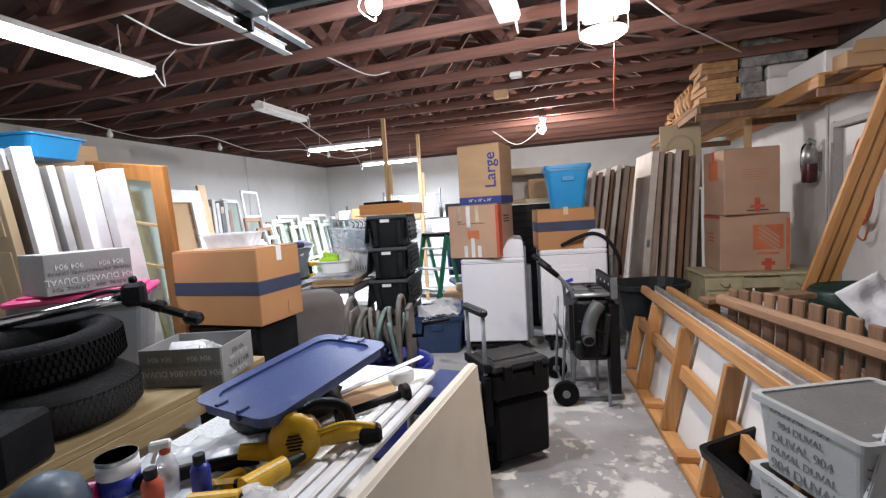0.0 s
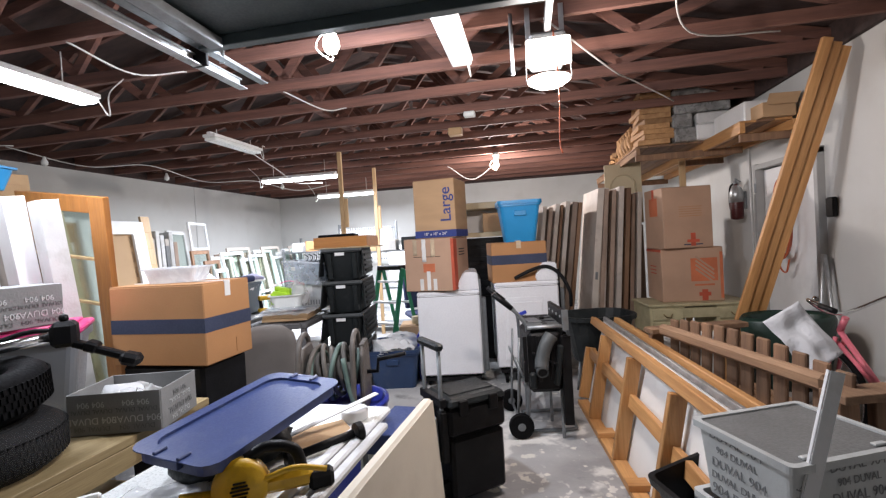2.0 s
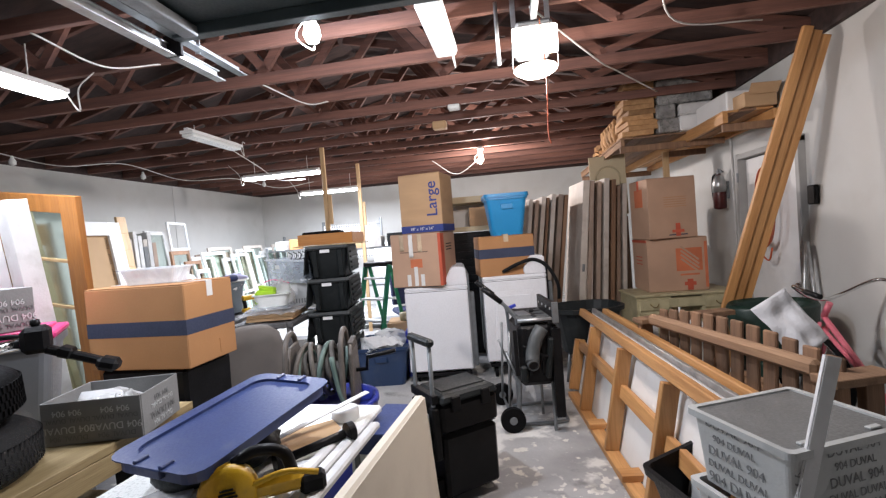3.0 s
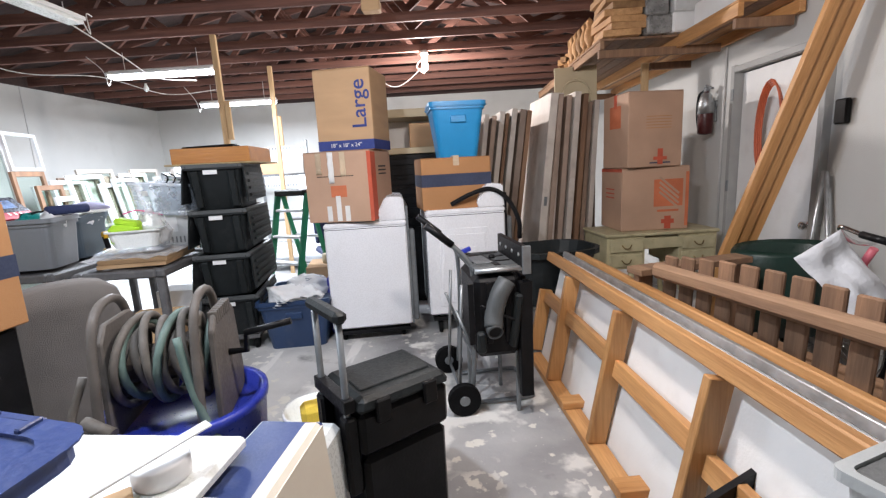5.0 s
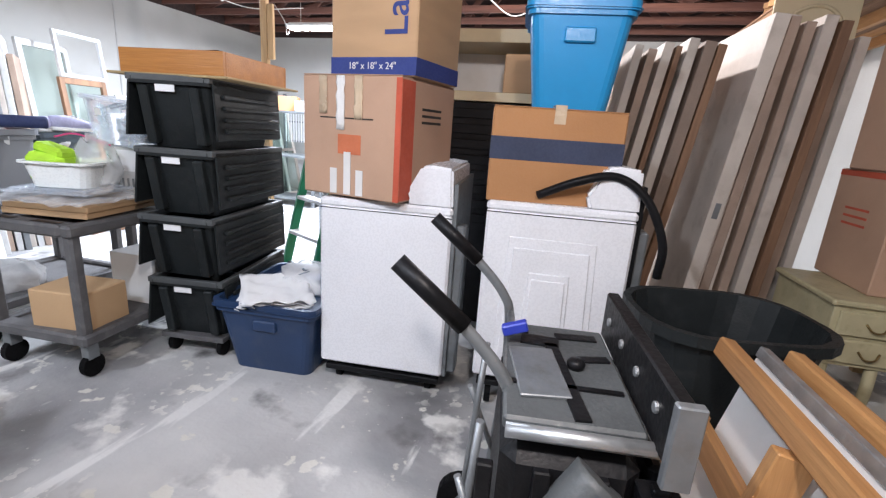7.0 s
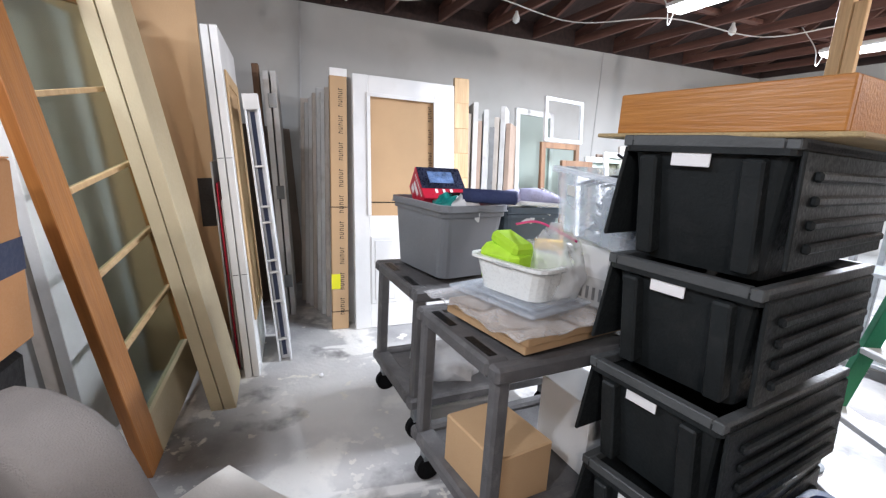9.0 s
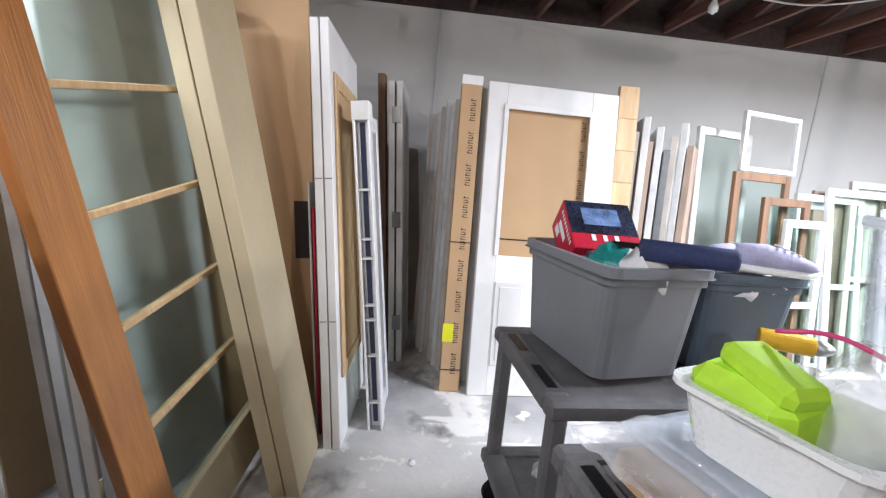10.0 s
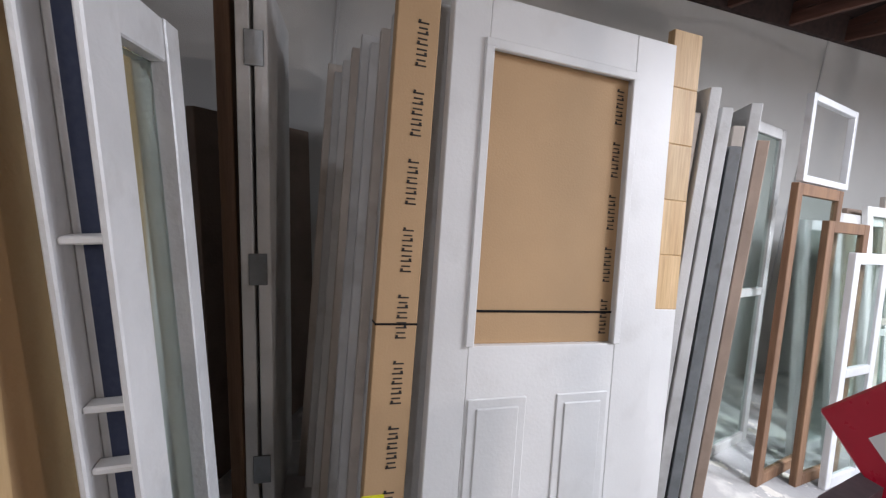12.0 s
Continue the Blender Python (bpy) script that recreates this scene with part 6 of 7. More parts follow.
def bicycle():
    th = thing("bicycle", 2.82, 2.88, 0, 100, "pink bicycle with chrome handlebar by the wall", "bicycle")
    for x, nm in ((-0.5, "rear_wheel"), (0.5, "front_wheel")):
        wh = part(nm, made(tube, [(x + 0.31 * math.cos(a * 0.209), 0, 0.33 + 0.31 * math.sin(a * 0.209)) for a in range(30)], 0.02, 8, True), RUBBER, th)
        bm = bmesh.new()
        tube(bm, [(x + 0.285 * math.cos(a * 0.209), 0, 0.33 + 0.285 * math.sin(a * 0.209)) for a in range(30)], 0.01, 6, True)
        for k in range(9):
            tube(bm, [(x - 0.28 * math.cos(k * 0.349), 0, 0.33 - 0.28 * math.sin(k * 0.349)), (x + 0.28 * math.cos(k * 0.349), 0, 0.33 + 0.28 * math.sin(k * 0.349))], 0.0015, 4)
        part("rim", bm, CHROME, th)
    bm = bmesh.new()
    tube(bm, [(0.38, 0, 0.78), (0.33, 0, 0.88)], 0.02, 8)
    tube(bm, [(0.38, 0, 0.78), (-0.05, 0, 0.32)], 0.018, 8)
    tube(bm, [(0.4, 0, 0.7), (-0.08, 0, 0.3)], 0.014, 8)
    tube(bm, [(-0.2, 0, 0.78), (-0.05, 0, 0.3)], 0.018, 8)
    tube(bm, [(-0.5, 0, 0.33), (-0.05, 0, 0.3)], 0.012, 8)
    tube(bm, [(-0.5, 0, 0.33), (-0.18, 0, 0.68)], 0.01, 8)
    for s in (-1, 1):
        tube(bm, [(0.38, s * 0.03, 0.74), (0.5, s * 0.045, 0.33)], 0.012, 8)
    part("frame", bm, BIKE, th, "pink painted frame")
    bm = made(tube, curve([(0.15, -0.3, 1.0), (0.28, -0.28, 1.02), (0.36, -0.12, 0.93), (0.36, 0, 0.9), (0.36, 0.12, 0.93), (0.28, 0.28, 1.02), (0.15, 0.3, 1.0)]), 0.012, 8)
    part("handlebar", bm, CHROME, th, "swept chrome handlebar")
    for s in (-1, 1):
        part("grip", made(tube, [(0.16, s * 0.3, 1.0), (0.04, s * 0.31, 0.985)], 0.018, 8), BLACK, th)
    part("saddle", made(box, 0.26, 0.2, 0.07, -0.25, 0, 0.8, bevel=0.03), WHITEPL, th, "pale saddle")


bicycle()


# ---- printed crates, black bin and stick in the foreground ----
def printed_crate(x, y, z, rz, lx, ly, h, label, lid, name="plastic_crate"):
    th = thing(name, x, y, z, rz, label, "plastic crate", "printed crates")
    part("crate_body", made(tub_shell, lx, ly, h, 0.9, corner=0.02), CRATE, th)
    for k, (sz, words) in enumerate(((0.05, "904 DUVAL"), (0.036, "DUVAL DUVAL"), (0.045, "DUVAL 904"), (0.034, "904 DUVAL"), (0.044, "DUVAL 904"))):
        z = 0.03 + 0.052 * k
        grow = 0.9 + 0.1 * z / h
        lettering(words, sz, TEXTINK, th, 0.05 - lx * 0.02 * k, -ly / 2 * grow - 0.003, z, 86, 0, 0)
        lettering(words, sz, TEXTINK, th, -lx / 2 * grow - 0.003, 0.02, z, 86, 0, -90)
    lettering("DUVAL", 0.07, TEXTINK, th, -lx * 0.4, -ly / 2 * 0.95 - 0.0045, h * 0.5, 86, -90, 0)
    if lid:
        part("lid", boxes((lx - 0.015, ly - 0.015, 0.012, 0, 0, h - 0.018)), CRATELID, th, "dusty grey lid with worn print")
        for a in (-1, 1):
            part("lid_latch", boxes((0.05, 0.02, 0.008, a * lx * 0.3, -ly / 2 + 0.03, h - 0.006)), CRATE, th)
    return th


for z, dx, lidded in ((0.0, 0.012, False), (0.271, -0.006, False), (0.542, 0.0, True)):
    printed_crate(1.62 + dx, 1.56, z, 22.5, 0.47, 0.38, 0.27, "pale grey printed crate with a dusty grey lid" if lidded else "pale grey crate printed with lettering, under another", lidded)
bbn = thing("black_bin", 1.53, 1.93, 0.0, 20, "open black plastic bin tipped by the crates", "bin", "", 0, -14)
part("bin_body", made(tub_shell, 0.3, 0.34, 0.45, 0.8, corner=0.03), BLACK, bbn)
stk = thing("metal_stick", 1.35, 1.28, 0.0, 0, "pale grey metal angle bar standing by the crates", "metal bar", "", -2, 14)
part("flange", boxes((0.04, 0.003, 1.12, 0, 0, 0)), ALU, stk)
part("web", boxes((0.003, 0.014, 1.12, -0.0215, 0.0086, 0)), ALU, stk)
solid("black_bag", BLACK, lambda b: crumpled(b, 0.4, 0.3, 0.28, amount=0.3, seed=15), 1.62, 0.86, 0, 0, "black fabric bag on the floor by the crates", "bag")


# ---- rolling tool chest ----
def tool_chest():
    th = thing("rolling_tool_chest", 0.3, 2.5, 0, 38, "black rolling tool chest with a grey pull handle", "tool chest")
    part("lower_case", boxes((0.36, 0.3, 0.36, 0, 0, 0.05, 0, 0, 0, 0.02)), BLACK, th)
    part("upper_case", boxes((0.38, 0.32, 0.17, 0, 0, 0.42, 0, 0, 0, 0.02)), BLACK, th)
    part("lid", made(box, 0.4, 0.34, 0.05, 0, 0, 0.592, bevel=0.02, top=0.88), TOTE, th, "dark grey sloped lid")
    part("lid_ridge", boxes((0.3, 0.1, 0.012, 0, -0.04, 0.637, 0, 0, 0, 0.005)), TOTE, th)
    for x in (-0.1, 0.1):
        part("latch", boxes((0.06, 0.02, 0.09, x, -0.165, 0.54, 0, 0, 0, 0.006)), BLACK, th)
    for z in (0.2, 0.44):
        for k in range(5):
            part("side_rib", boxes((0.012, 0.02, 0.1, 0.19, -0.1 + 0.05 * k, z)), BLACK, th)
    for s in (-1, 1):
        part("wheel", made(cyl, 0.08, 0.04, -0.2, s * 0.13 - 0.02 * s, 0.08, rx=90 * s), RUBBER, th)
        part("handle_tube", made(tube, [(-0.215, s * 0.11, 0.3), (-0.215, s * 0.11, 0.93)], 0.013, 8), STEEL, th, "grey steel handle tube")
        part("tube_guide", boxes((0.05, 0.06, 0.3, -0.21, s * 0.11, 0.28, 0, 0, 0, 0.01)), BLACK, th)
    part("handle_grip", boxes((0.05, 0.28, 0.045, -0.215, 0, 0.92, 0, 0, 0, 0.015)), TOTE, th)
    part("handle_bridge", boxes((0.04, 0.28, 0.05, -0.215, 0, 0.6)), BLACK, th)


tool_chest()


# ---- hand truck carrying a machine ----
def hand_truck():
    th = thing("hand_truck", 0.645, 3.535, 0, 10, "grey steel folding hand truck with black grips", "hand truck")
    for y in (-0.24, 0.24):
        part("side_rail", made(tube, curve([(-0.03, y, 0.1), (0.0, y, 0.5), (0.0, y, 0.8), (-0.03, y, 0.9), (-0.14, y, 1.02)], 8), 0.014, 8), STEEL, th)
    for y in (-0.24, 0.24):
        part("grip", made(tube, [(-0.11, y, 0.99), (-0.25, y, 1.11)], 0.02, 10), BLACK, th)
        wheel = part("wheel", made(cyl, 0.095, 0.045, -0.09, y * 1.18 + 0.022, 0.095, rx=90), RUBBER, th)
        part("brace", made(tube, [(-0.1, y * 0.8, 0.1), (-0.06, y * 0.8, 0.75)], 0.01, 8), STEEL, th)
        part("brace", made(tube, [(-0.1, y * 0.8, 0.6), (0.0, y, 0.32)], 0.009, 8), STEEL, th)
        part("hub", made(cyl, 0.03, 0.05, -0.09, y * 1.18 + 0.025, 0.095, rx=90), STEEL, wheel)
    part("toe_loop", made(tube, curve([(-0.02, -0.2, 0.02), (0.3, -0.2, 0.018), (0.36, -0.14, 0.018), (0.36, 0.14, 0.018), (0.3, 0.2, 0.018), (-0.02, 0.2, 0.02)], 6), 0.014, 8), STEEL, th)
    part("axle", made(tube, [(-0.09, -0.27, 0.095), (-0.09, 0.27, 0.095)], 0.01, 8), STEEL, th)
    for z in (0.3, 0.62, 0.85):
        part("crossbar", made(tube, [(0.0, -0.2, z), (0.0, 0.2, z)], 0.011, 8), STEEL, th)


hand_truck()


def saw_machine():
    th = thing("bench_saw", 0.775, 3.395, 0.33, 10, "black portable bench saw on a stand", "bench saw")
    part("case", boxes((0.25, 0.42, 0.46, 0, 0, 0.04, 0, 0, 0, 0.03)), BLACK, th)
    part("table_top", boxes((0.25, 0.42, 0.03, 0, 0.02, 0.52, 0, 0, 0, 0.006)), TOTE_RIM, th, "grey metal saw table")
    part("fence_rail", boxes((0.03, 0.5, 0.12, 0.145, 0.0, 0.535, 0, 0, 0, 0.004)), BLACK, th)
    part("fence_end", boxes((0.045, 0.02, 0.15, 0.145, -0.262, 0.51)), STEEL, th, "bare metal end of the fence")
    part("front_plate", boxes((0.07, 0.05, 0.66, 0.15, -0.21, -0.2)), BLACK, th)
    for sx, sy, x, y, rz in ((0.22, 0.014, 0, -0.07, 0), (0.03, 0.3, 0.0, -0.03, 6), (0.09, 0.05, -0.04, 0.13, -6), (0.1, 0.03, 0.05, 0.17, 4), (0.05, 0.05, -0.09, 0.19, 0), (0.08, 0.025, 0.07, 0.06, 12)):
        part("slot", boxes((sx, sy, 0.005, x, y, 0.5495, 0, 0, rz, 0)), BLACK, th, "dark slot in the table")
    part("mitre_plate", boxes((0.1, 0.2, 0.008, -0.055, -0.02, 0.5495, 0, 0, 6, 0.002)), STEEL, th)
    chute = part("dust_chute", made(tube, curve([(0.05, -0.215, 0.47), (0.0, -0.235, 0.4), (-0.035, -0.25, 0.3), (-0.045, -0.275, 0.24)], 5), 0.05, 14), TOTE_RIM, th, "grey moulded dust chute")
    part("port_collar", made(lathe, [(0.043, 0.0), (0.043, 0.04), (0.034, 0.04), (0.034, 0.004)], -0.045, -0.272, 0.235, rx=110), TOTE_RIM, chute)
    part("port_mouth", made(cyl, 0.033, 0.006, -0.047, -0.3, 0.226, rx=110), BLACK, chute, "dark open mouth")
    part("front_bar", made(tube, [(-0.12, -0.2, 0.53), (0.14, -0.2, 0.53)], 0.014, 10), GALV, th, "bare metal bar along the table edge")
    part("side_wing", boxes((0.03, 0.32, 0.46, 0.155, -0.02, 0.02, 0, 0, 0, 0.012)), BLACK, th, "black side plate")
    part("case_fin", boxes((0.045, 0.06, 0.3, 0.07, -0.22, 0.1, 0, 8, 0, 0.012), (0.05, 0.05, 0.12, -0.1, -0.22, 0.08, 0, 0, 0, 0.012)), TOTE, th)
    for k in range(4):
        part("fence_screw", made(cyl, 0.011, 0.012, 0.124, -0.18 + 0.12 * k, 0.6, ry=90, seg=10), GALV, th)
    part("table_knob", made(lathe, [(0.018, 0), (0.02, 0.012), (0.014, 0.02), (0.001, 0.022)], 0.03, 0.02, 0.55), BLACK, th)
    for k in range(4):
        part("case_rib", boxes((0.03, 0.02, 0.34, -0.15 + 0.1 * k, -0.215, 0.13)), BLACK, th)
    part("blue_lever", made(box, 0.06, 0.025, 0.025, -0.1, 0.1, 0.58, ry=-20), BARREL, th, "small blue lever")
    for x, y in ((-0.1, 0.17), (0.1, 0.17), (0.12, -0.15)):
        part("leg", boxes((0.022, 0.022, 0.39, x, y, -0.33)), STEEL, th)
    part("cord", made(tube, curve([(-0.1, -0.23, 0.35), (0.0, -0.25, 0.3), (0.1, -0.24, 0.25)]), 0.008, 6), BLACK, th)


saw_machine()
wbw = thing("wheelbarrow_tray", 1.34, 4.36, 0, 15, "dark grey plastic wheelbarrow tray on its legs", "wheelbarrow tray")
part("tray", made(tub_shell, 0.66, 0.52, 0.44, 0.7, 0.008, 0.2, 0.315), TOTE, wbw)
for a in (-1, 1):
    part("leg", made(tube, [(a * 0.18, 0, 0.32), (a * 0.2, 0.05, 0.0)], 0.016, 8), STEEL, wbw)
part("support", boxes((0.3, 0.05, 0.03, 0, 0, 0.29)), STEEL, wbw)


# ---- hose reel, barrel, bucket, car seat ----
brl = thing("blue_barrel", -0.5, 2.5, 0, 0, "cobalt blue plastic drum under the hose reel", "drum")
part("drum", made(lathe, [(0.22, 0), (0.25, 0.03), (0.27, 0.3), (0.29, 0.52), (0.3, 0.53), (0.3, 0.56), (0.27, 0.56), (0.26, 0.5), (0.001, 0.49)]), BARREL, brl)


def side_plate(bm, x):
    """A moulded side plate with a rounded top and a slotted comb edge."""
    p = bmesh.new()
    prof = [(-0.18, -0.1), (-0.17, 0.1), (-0.15, 0.3), (-0.1, 0.36), (0.1, 0.36), (0.16, 0.3), (0.19, 0.1), (0.2, -0.04), (0.1, -0.1)]
    a = [p.verts.new((x - 0.012, y, z)) for y, z in prof]
    b = [p.verts.new((x + 0.012, y, z)) for y, z in prof]
    p.faces.new(a), p.faces.new(b[::-1])
    for i in range(len(prof)):
        j = (i + 1) % len(prof)
        p.faces.new((a[i], b[i], b[j], a[j]))
    bmesh.ops.recalc_face_normals(p, faces=p.faces)
    bmesh.ops.bevel(p, geom=p.edges[:], offset=0.006, segments=1, affect="EDGES")
    add_to(bm, p)


def hose_reel():
    th = thing("hose_reel", -0.52, 2.52, 0.56, 14, "taupe plastic hose reel wound with garden hose", "hose reel")
    part("side_plate", made(side_plate, 0.17), REEL, th)
    part("side_plate", made(side_plate, -0.2), REEL, th)
    for k in range(8):
        part("comb_tooth", boxes((0.034, 0.012, 0.05, 0.17, -0.1 + 0.026 * k, 0.315)), REEL, th)
    for s, x in ((-1, -0.21), (1, 0.12)):
        part("leg_frame", made(tube, curve([(x, -0.24, -0.16), (x, -0.2, 0.15), (x, -0.16, 0.34), (x, -0.08, 0.42), (x, 0.05, 0.42), (x, 0.12, 0.32), (x, 0.18, 0.0)], 5), 0.017, 8), REEL, th)
    part("hub", made(cyl, 0.07, 0.36, -0.2, 0, 0.16, ry=90), REEL, th)
    for k in range(13):
        r = 0.125 + 0.022 * ((k * 2) % 3)
        x = -0.16 + 0.27 * k / 12
        bm = made(tube, [(x + 0.03 * math.sin(a * 0.262 + k), r * math.cos(a * 0.262), 0.18 + r * math.sin(a * 0.262)) for a in range(24)], 0.015, 8, True)
        part("hose_coil", bm, HOSE if k % 5 != 2 else HOSE_G, th)
    part("loose_hose", made(tube, curve([(0.06, -0.17, 0.3), (0.1, -0.21, 0.1), (0.17, -0.26, -0.06), (0.26, -0.3, -0.14)], 6), 0.015, 8), HOSE_G, th)
    part("loose_hose", made(tube, curve([(-0.25, -0.18, 0.2), (-0.28, -0.24, 0.02), (-0.1, -0.3, -0.08), (0.16, -0.32, -0.13)], 6), 0.014, 8), HOSE, th)
    part("nozzle", made(tube, [(-0.24, -0.24, 0.06), (-0.14, -0.28, 0.02)], 0.022, 8), HOSE, th)
    part("crank", made(tube, [(0.18, 0, 0.16), (0.25, 0, 0.16), (0.26, -0.02, 0.24), (0.44, -0.03, 0.27)], 0.014, 8), BLACK, th, "black crank handle")


hose_reel()
bkt = thing("white_bucket", -0.07, 2.72, 0, 0, "white plastic bucket with a yellow cloth", "bucket")
part("pail", made(lathe, [(0.115, 0), (0.13, 0.34), (0.145, 0.345), (0.145, 0.375), (0.135, 0.375), (0.12, 0.03), (0.001, 0.03)]), WHITEPL, bkt)
part("handle", made(tube, [(0.15 * math.cos(radians(a)), -0.1 * math.sin(radians(a)), 0.33 - 0.06 * math.sin(radians(a))) for a in range(0, 181, 15)], 0.004, 6), GALV, bkt)
solid("yellow_sponge", LEMON, lambda b: box(b, 0.17, 0.11, 0.09, 0, 0, 0, bevel=0.02), -0.05, 2.72, 0.31, 25, "yellow sponge on top of the bucket", "sponge")
solid("cardboard_offcut", CARD_LT, lambda b: box(b, 0.3, 0.22, 0.1, 0, 0, 0), -0.32, 2.93, 0, 30, "tan carton lying on the floor by the bucket", "cardboard box")


def car_seat():
    th = thing("vehicle_chair", -1.3, 2.9, 0, 44, "grey fabric car seat on the floor", "car seat")
    bm = bmesh.new()
    p = bmesh.new()
    bmesh.ops.create_cube(p, size=1)
    bmesh.ops.subdivide_edges(p, edges=p.edges[:], cuts=5, use_grid_fill=True)
    for v in p.verts:
        u = v.co.z + 0.5
        x, y = v.co.x, v.co.y
        wdt = 0.56 - 0.22 * max(0, u - 0.45) ** 1.3 * 1.4
        rr = 1 - 0.16 * (abs(x * 2) ** 4)
        v.co = Vector((x * wdt, y * 0.15 * rr + 0.06 * math.sin(u * 2.4) - 0.1 * u, 0.18 + 0.8 * u - 0.06 * (2 * x) ** 4 * u))
    bmesh.ops.smooth_vert(p, verts=p.verts, factor=0.5, use_axis_x=True, use_axis_y=True, use_axis_z=True)
    for f in p.faces:
        f.smooth = True
    add_to(bm, p)
    part("backrest", bm, SEAT, th)
    bm = bmesh.new()
    p = bmesh.new()
    bmesh.ops.create_cube(p, size=1)
    bmesh.ops.subdivide_edges(p, edges=p.edges[:], cuts=4, use_grid_fill=True)
    for v in p.verts:
        v.co = Vector((v.co.x * 0.52, v.co.y * 0.5 + 0.3, v.co.z * 0.16 + 0.28 + 0.03 * (2 * v.co.x) ** 2))
    bmesh.ops.smooth_vert(p, verts=p.verts, factor=0.5, use_axis_x=True, use_axis_y=True, use_axis_z=True)
    for f in p.faces:
        f.smooth = True
    add_to(bm, p)
    part("cushion", bm, LINEN, th, "pale worn seat cushion")
    part("side_bracket", boxes((0.04, 0.5, 0.12, 0.26, 0.25, 0.16, 0, 0, 0, 0.02), (0.04, 0.5, 0.12, -0.26, 0.25, 0.16, 0, 0, 0, 0.02)), BLACK, th)
    for s in (-1, 1):
        part("floor_rail", boxes((0.04, 0.6, 0.16, s * 0.2, 0.2, 0.0)), STEEL, th)


car_seat()


# ---- west foreground: timber bench with tyres and boxes ----
def timber_bench():
    th = thing("timber_workbench", -1.72, 1.25, 0, 0, "rough plywood workbench with timber legs", "workbench")
    part("top", boxes((1.1, 1.75, 0.04, 0, 0, 0.66)), PLY, th)
    part("apron", boxes((0.04, 1.75, 0.1, 0.53, 0, 0.558)), PLY, th)
    for a in (-1, 1):
        for b in (-1, 1):
            part("leg", boxes((0.09, 0.09, 0.56, a * 0.46, b * 0.78, 0)), PLY, th)
    part("lower_board", boxes((1.0, 1.6, 0.02, 0, 0, 0.2)), PLY, th)


timber_bench()


def tyre(x, y, z, rx, label, wrapped=False):
    th = thing("car_tyre", x, y, z, 0, label, "tyre", "tyres", rx)
    part("carcass", made(lathe, [(0.19, 0.02), (0.27, 0.0), (0.31, 0.03), (0.32, 0.06), (0.32, 0.14), (0.31, 0.17), (0.27, 0.2), (0.19, 0.18), (0.185, 0.1), (0.19, 0.02)], seg=40), RUBBER, th)
    n = 84
    for row, zz in enumerate((0.04, 0.07, 0.1, 0.13)):
        bm = bmesh.new()
        for k in range(n):
            a = 2 * math.pi * (k + 0.5 * (row % 2)) / n
            box(bm, 0.006, 0.015, 0.026, 0.32 * math.cos(a), 0.32 * math.sin(a), zz, rz=math.degrees(a) + 12, bevel=0)
        part("tread", bm, RUBBER, th)
    return th


tyre(-1.55, 1.2, 0.7, 0, "black car tyre lying on the workbench")
solid("plastic_wrap", CLING, lambda b: lathe(b, [(0.2, 0.0), (0.3, -0.004), (0.335, 0.05), (0.33, 0.13), (0.3, 0.2), (0.2, 0.205)], seg=36), -1.55, 1.2, 0.704, 0, "clear plastic wrap around a tyre", "plastic wrap")
tyre(-1.6, 1.19, 0.915, 4, "worn black car tyre on top of another")


def print_carton(x, y, z, rz, lx, ly, h, label, open_top=True):
    th = thing("printed_box", x, y, z, rz, label, "printed box", "printed boxes")
    t = 0.006
    if open_top:
        for s in (-1, 1):
            part("wall_panel", boxes((lx, t, h, 0, s * ly / 2, 0)), TEXTBOX, th)
            part("wall_panel", boxes((t, ly - t, h, s * lx / 2, 0, 0)), TEXTBOX, th)
        part("base_panel", boxes((lx - t, ly - t, t, 0, 0, 0)), TEXTBOX, th)
    else:
        part("body", boxes((lx, ly, h, 0, 0, 0)), TEXTBOX, th)
    rows = ((0.034, "DUVAL 904"), (0.046, "904 DUVAL"), (0.03, "DUVAL DUVAL"), (0.04, "904 904"))
    z = 0.022
    for k, (sz, words) in enumerate(rows):
        if z + sz > h:
            break
        for s in (-1, 1):
            lettering(words, sz, (PALEINK, CRATELID)[(k + s) % 2], th, s * lx * 0.24, -ly / 2 - 0.0045, z + sz * 0.3, 90, 180, 0)
        lettering(words, sz, (PALEINK, CRATELID)[k % 2], th, lx / 2 + 0.0045, 0, z + sz * 0.3, 90, 180, 90)
        z += sz * 1.05
    return th


print_carton(-1.32, 1.78, 0.703, 14, 0.44, 0.34, 0.2, "open grey printed box with bags on the workbench")
solid("clear_bag", CLEARWRAP, lambda b: crumpled(b, 0.32, 0.26, 0.18, amount=0.4, seed=17), -1.34, 1.78, 0.715, 10, "clear bag of parts in the printed box", "plastic bag")
solid("grey_bag", SILVER, lambda b: crumpled(b, 0.26, 0.22, 0.16, amount=0.4, seed=18), -1.3, 1.76, 0.72, 10, "silvery bag of parts in the printed box", "plastic bag")
pk = thing("lidded_tub", -2.05, 1.75, 0.703, 42, "grey plastic tub with a bright pink lid", "storage tub")
part("tub_body", made(tub_shell, 0.62, 0.42, 0.46, 0.85), GREYTUB, pk)
part("lid", boxes((0.66, 0.46, 0.035, 0, 0, 0.46, 0, 0, 0, 0.012), (0.56, 0.36, 0.015, 0, 0, 0.495, 0, 0, 0, 0.006)), PINKPL, pk, "bright pink lid")
print_carton(-2.02, 1.68, 1.215, 78, 0.42, 0.3, 0.22, "closed grey printed box on the pink lid", False)
lev = thing("pump_jack", -1.5, 1.4, 1.1, 22, "black and chrome hydraulic arm lying on the tyres", "jack")
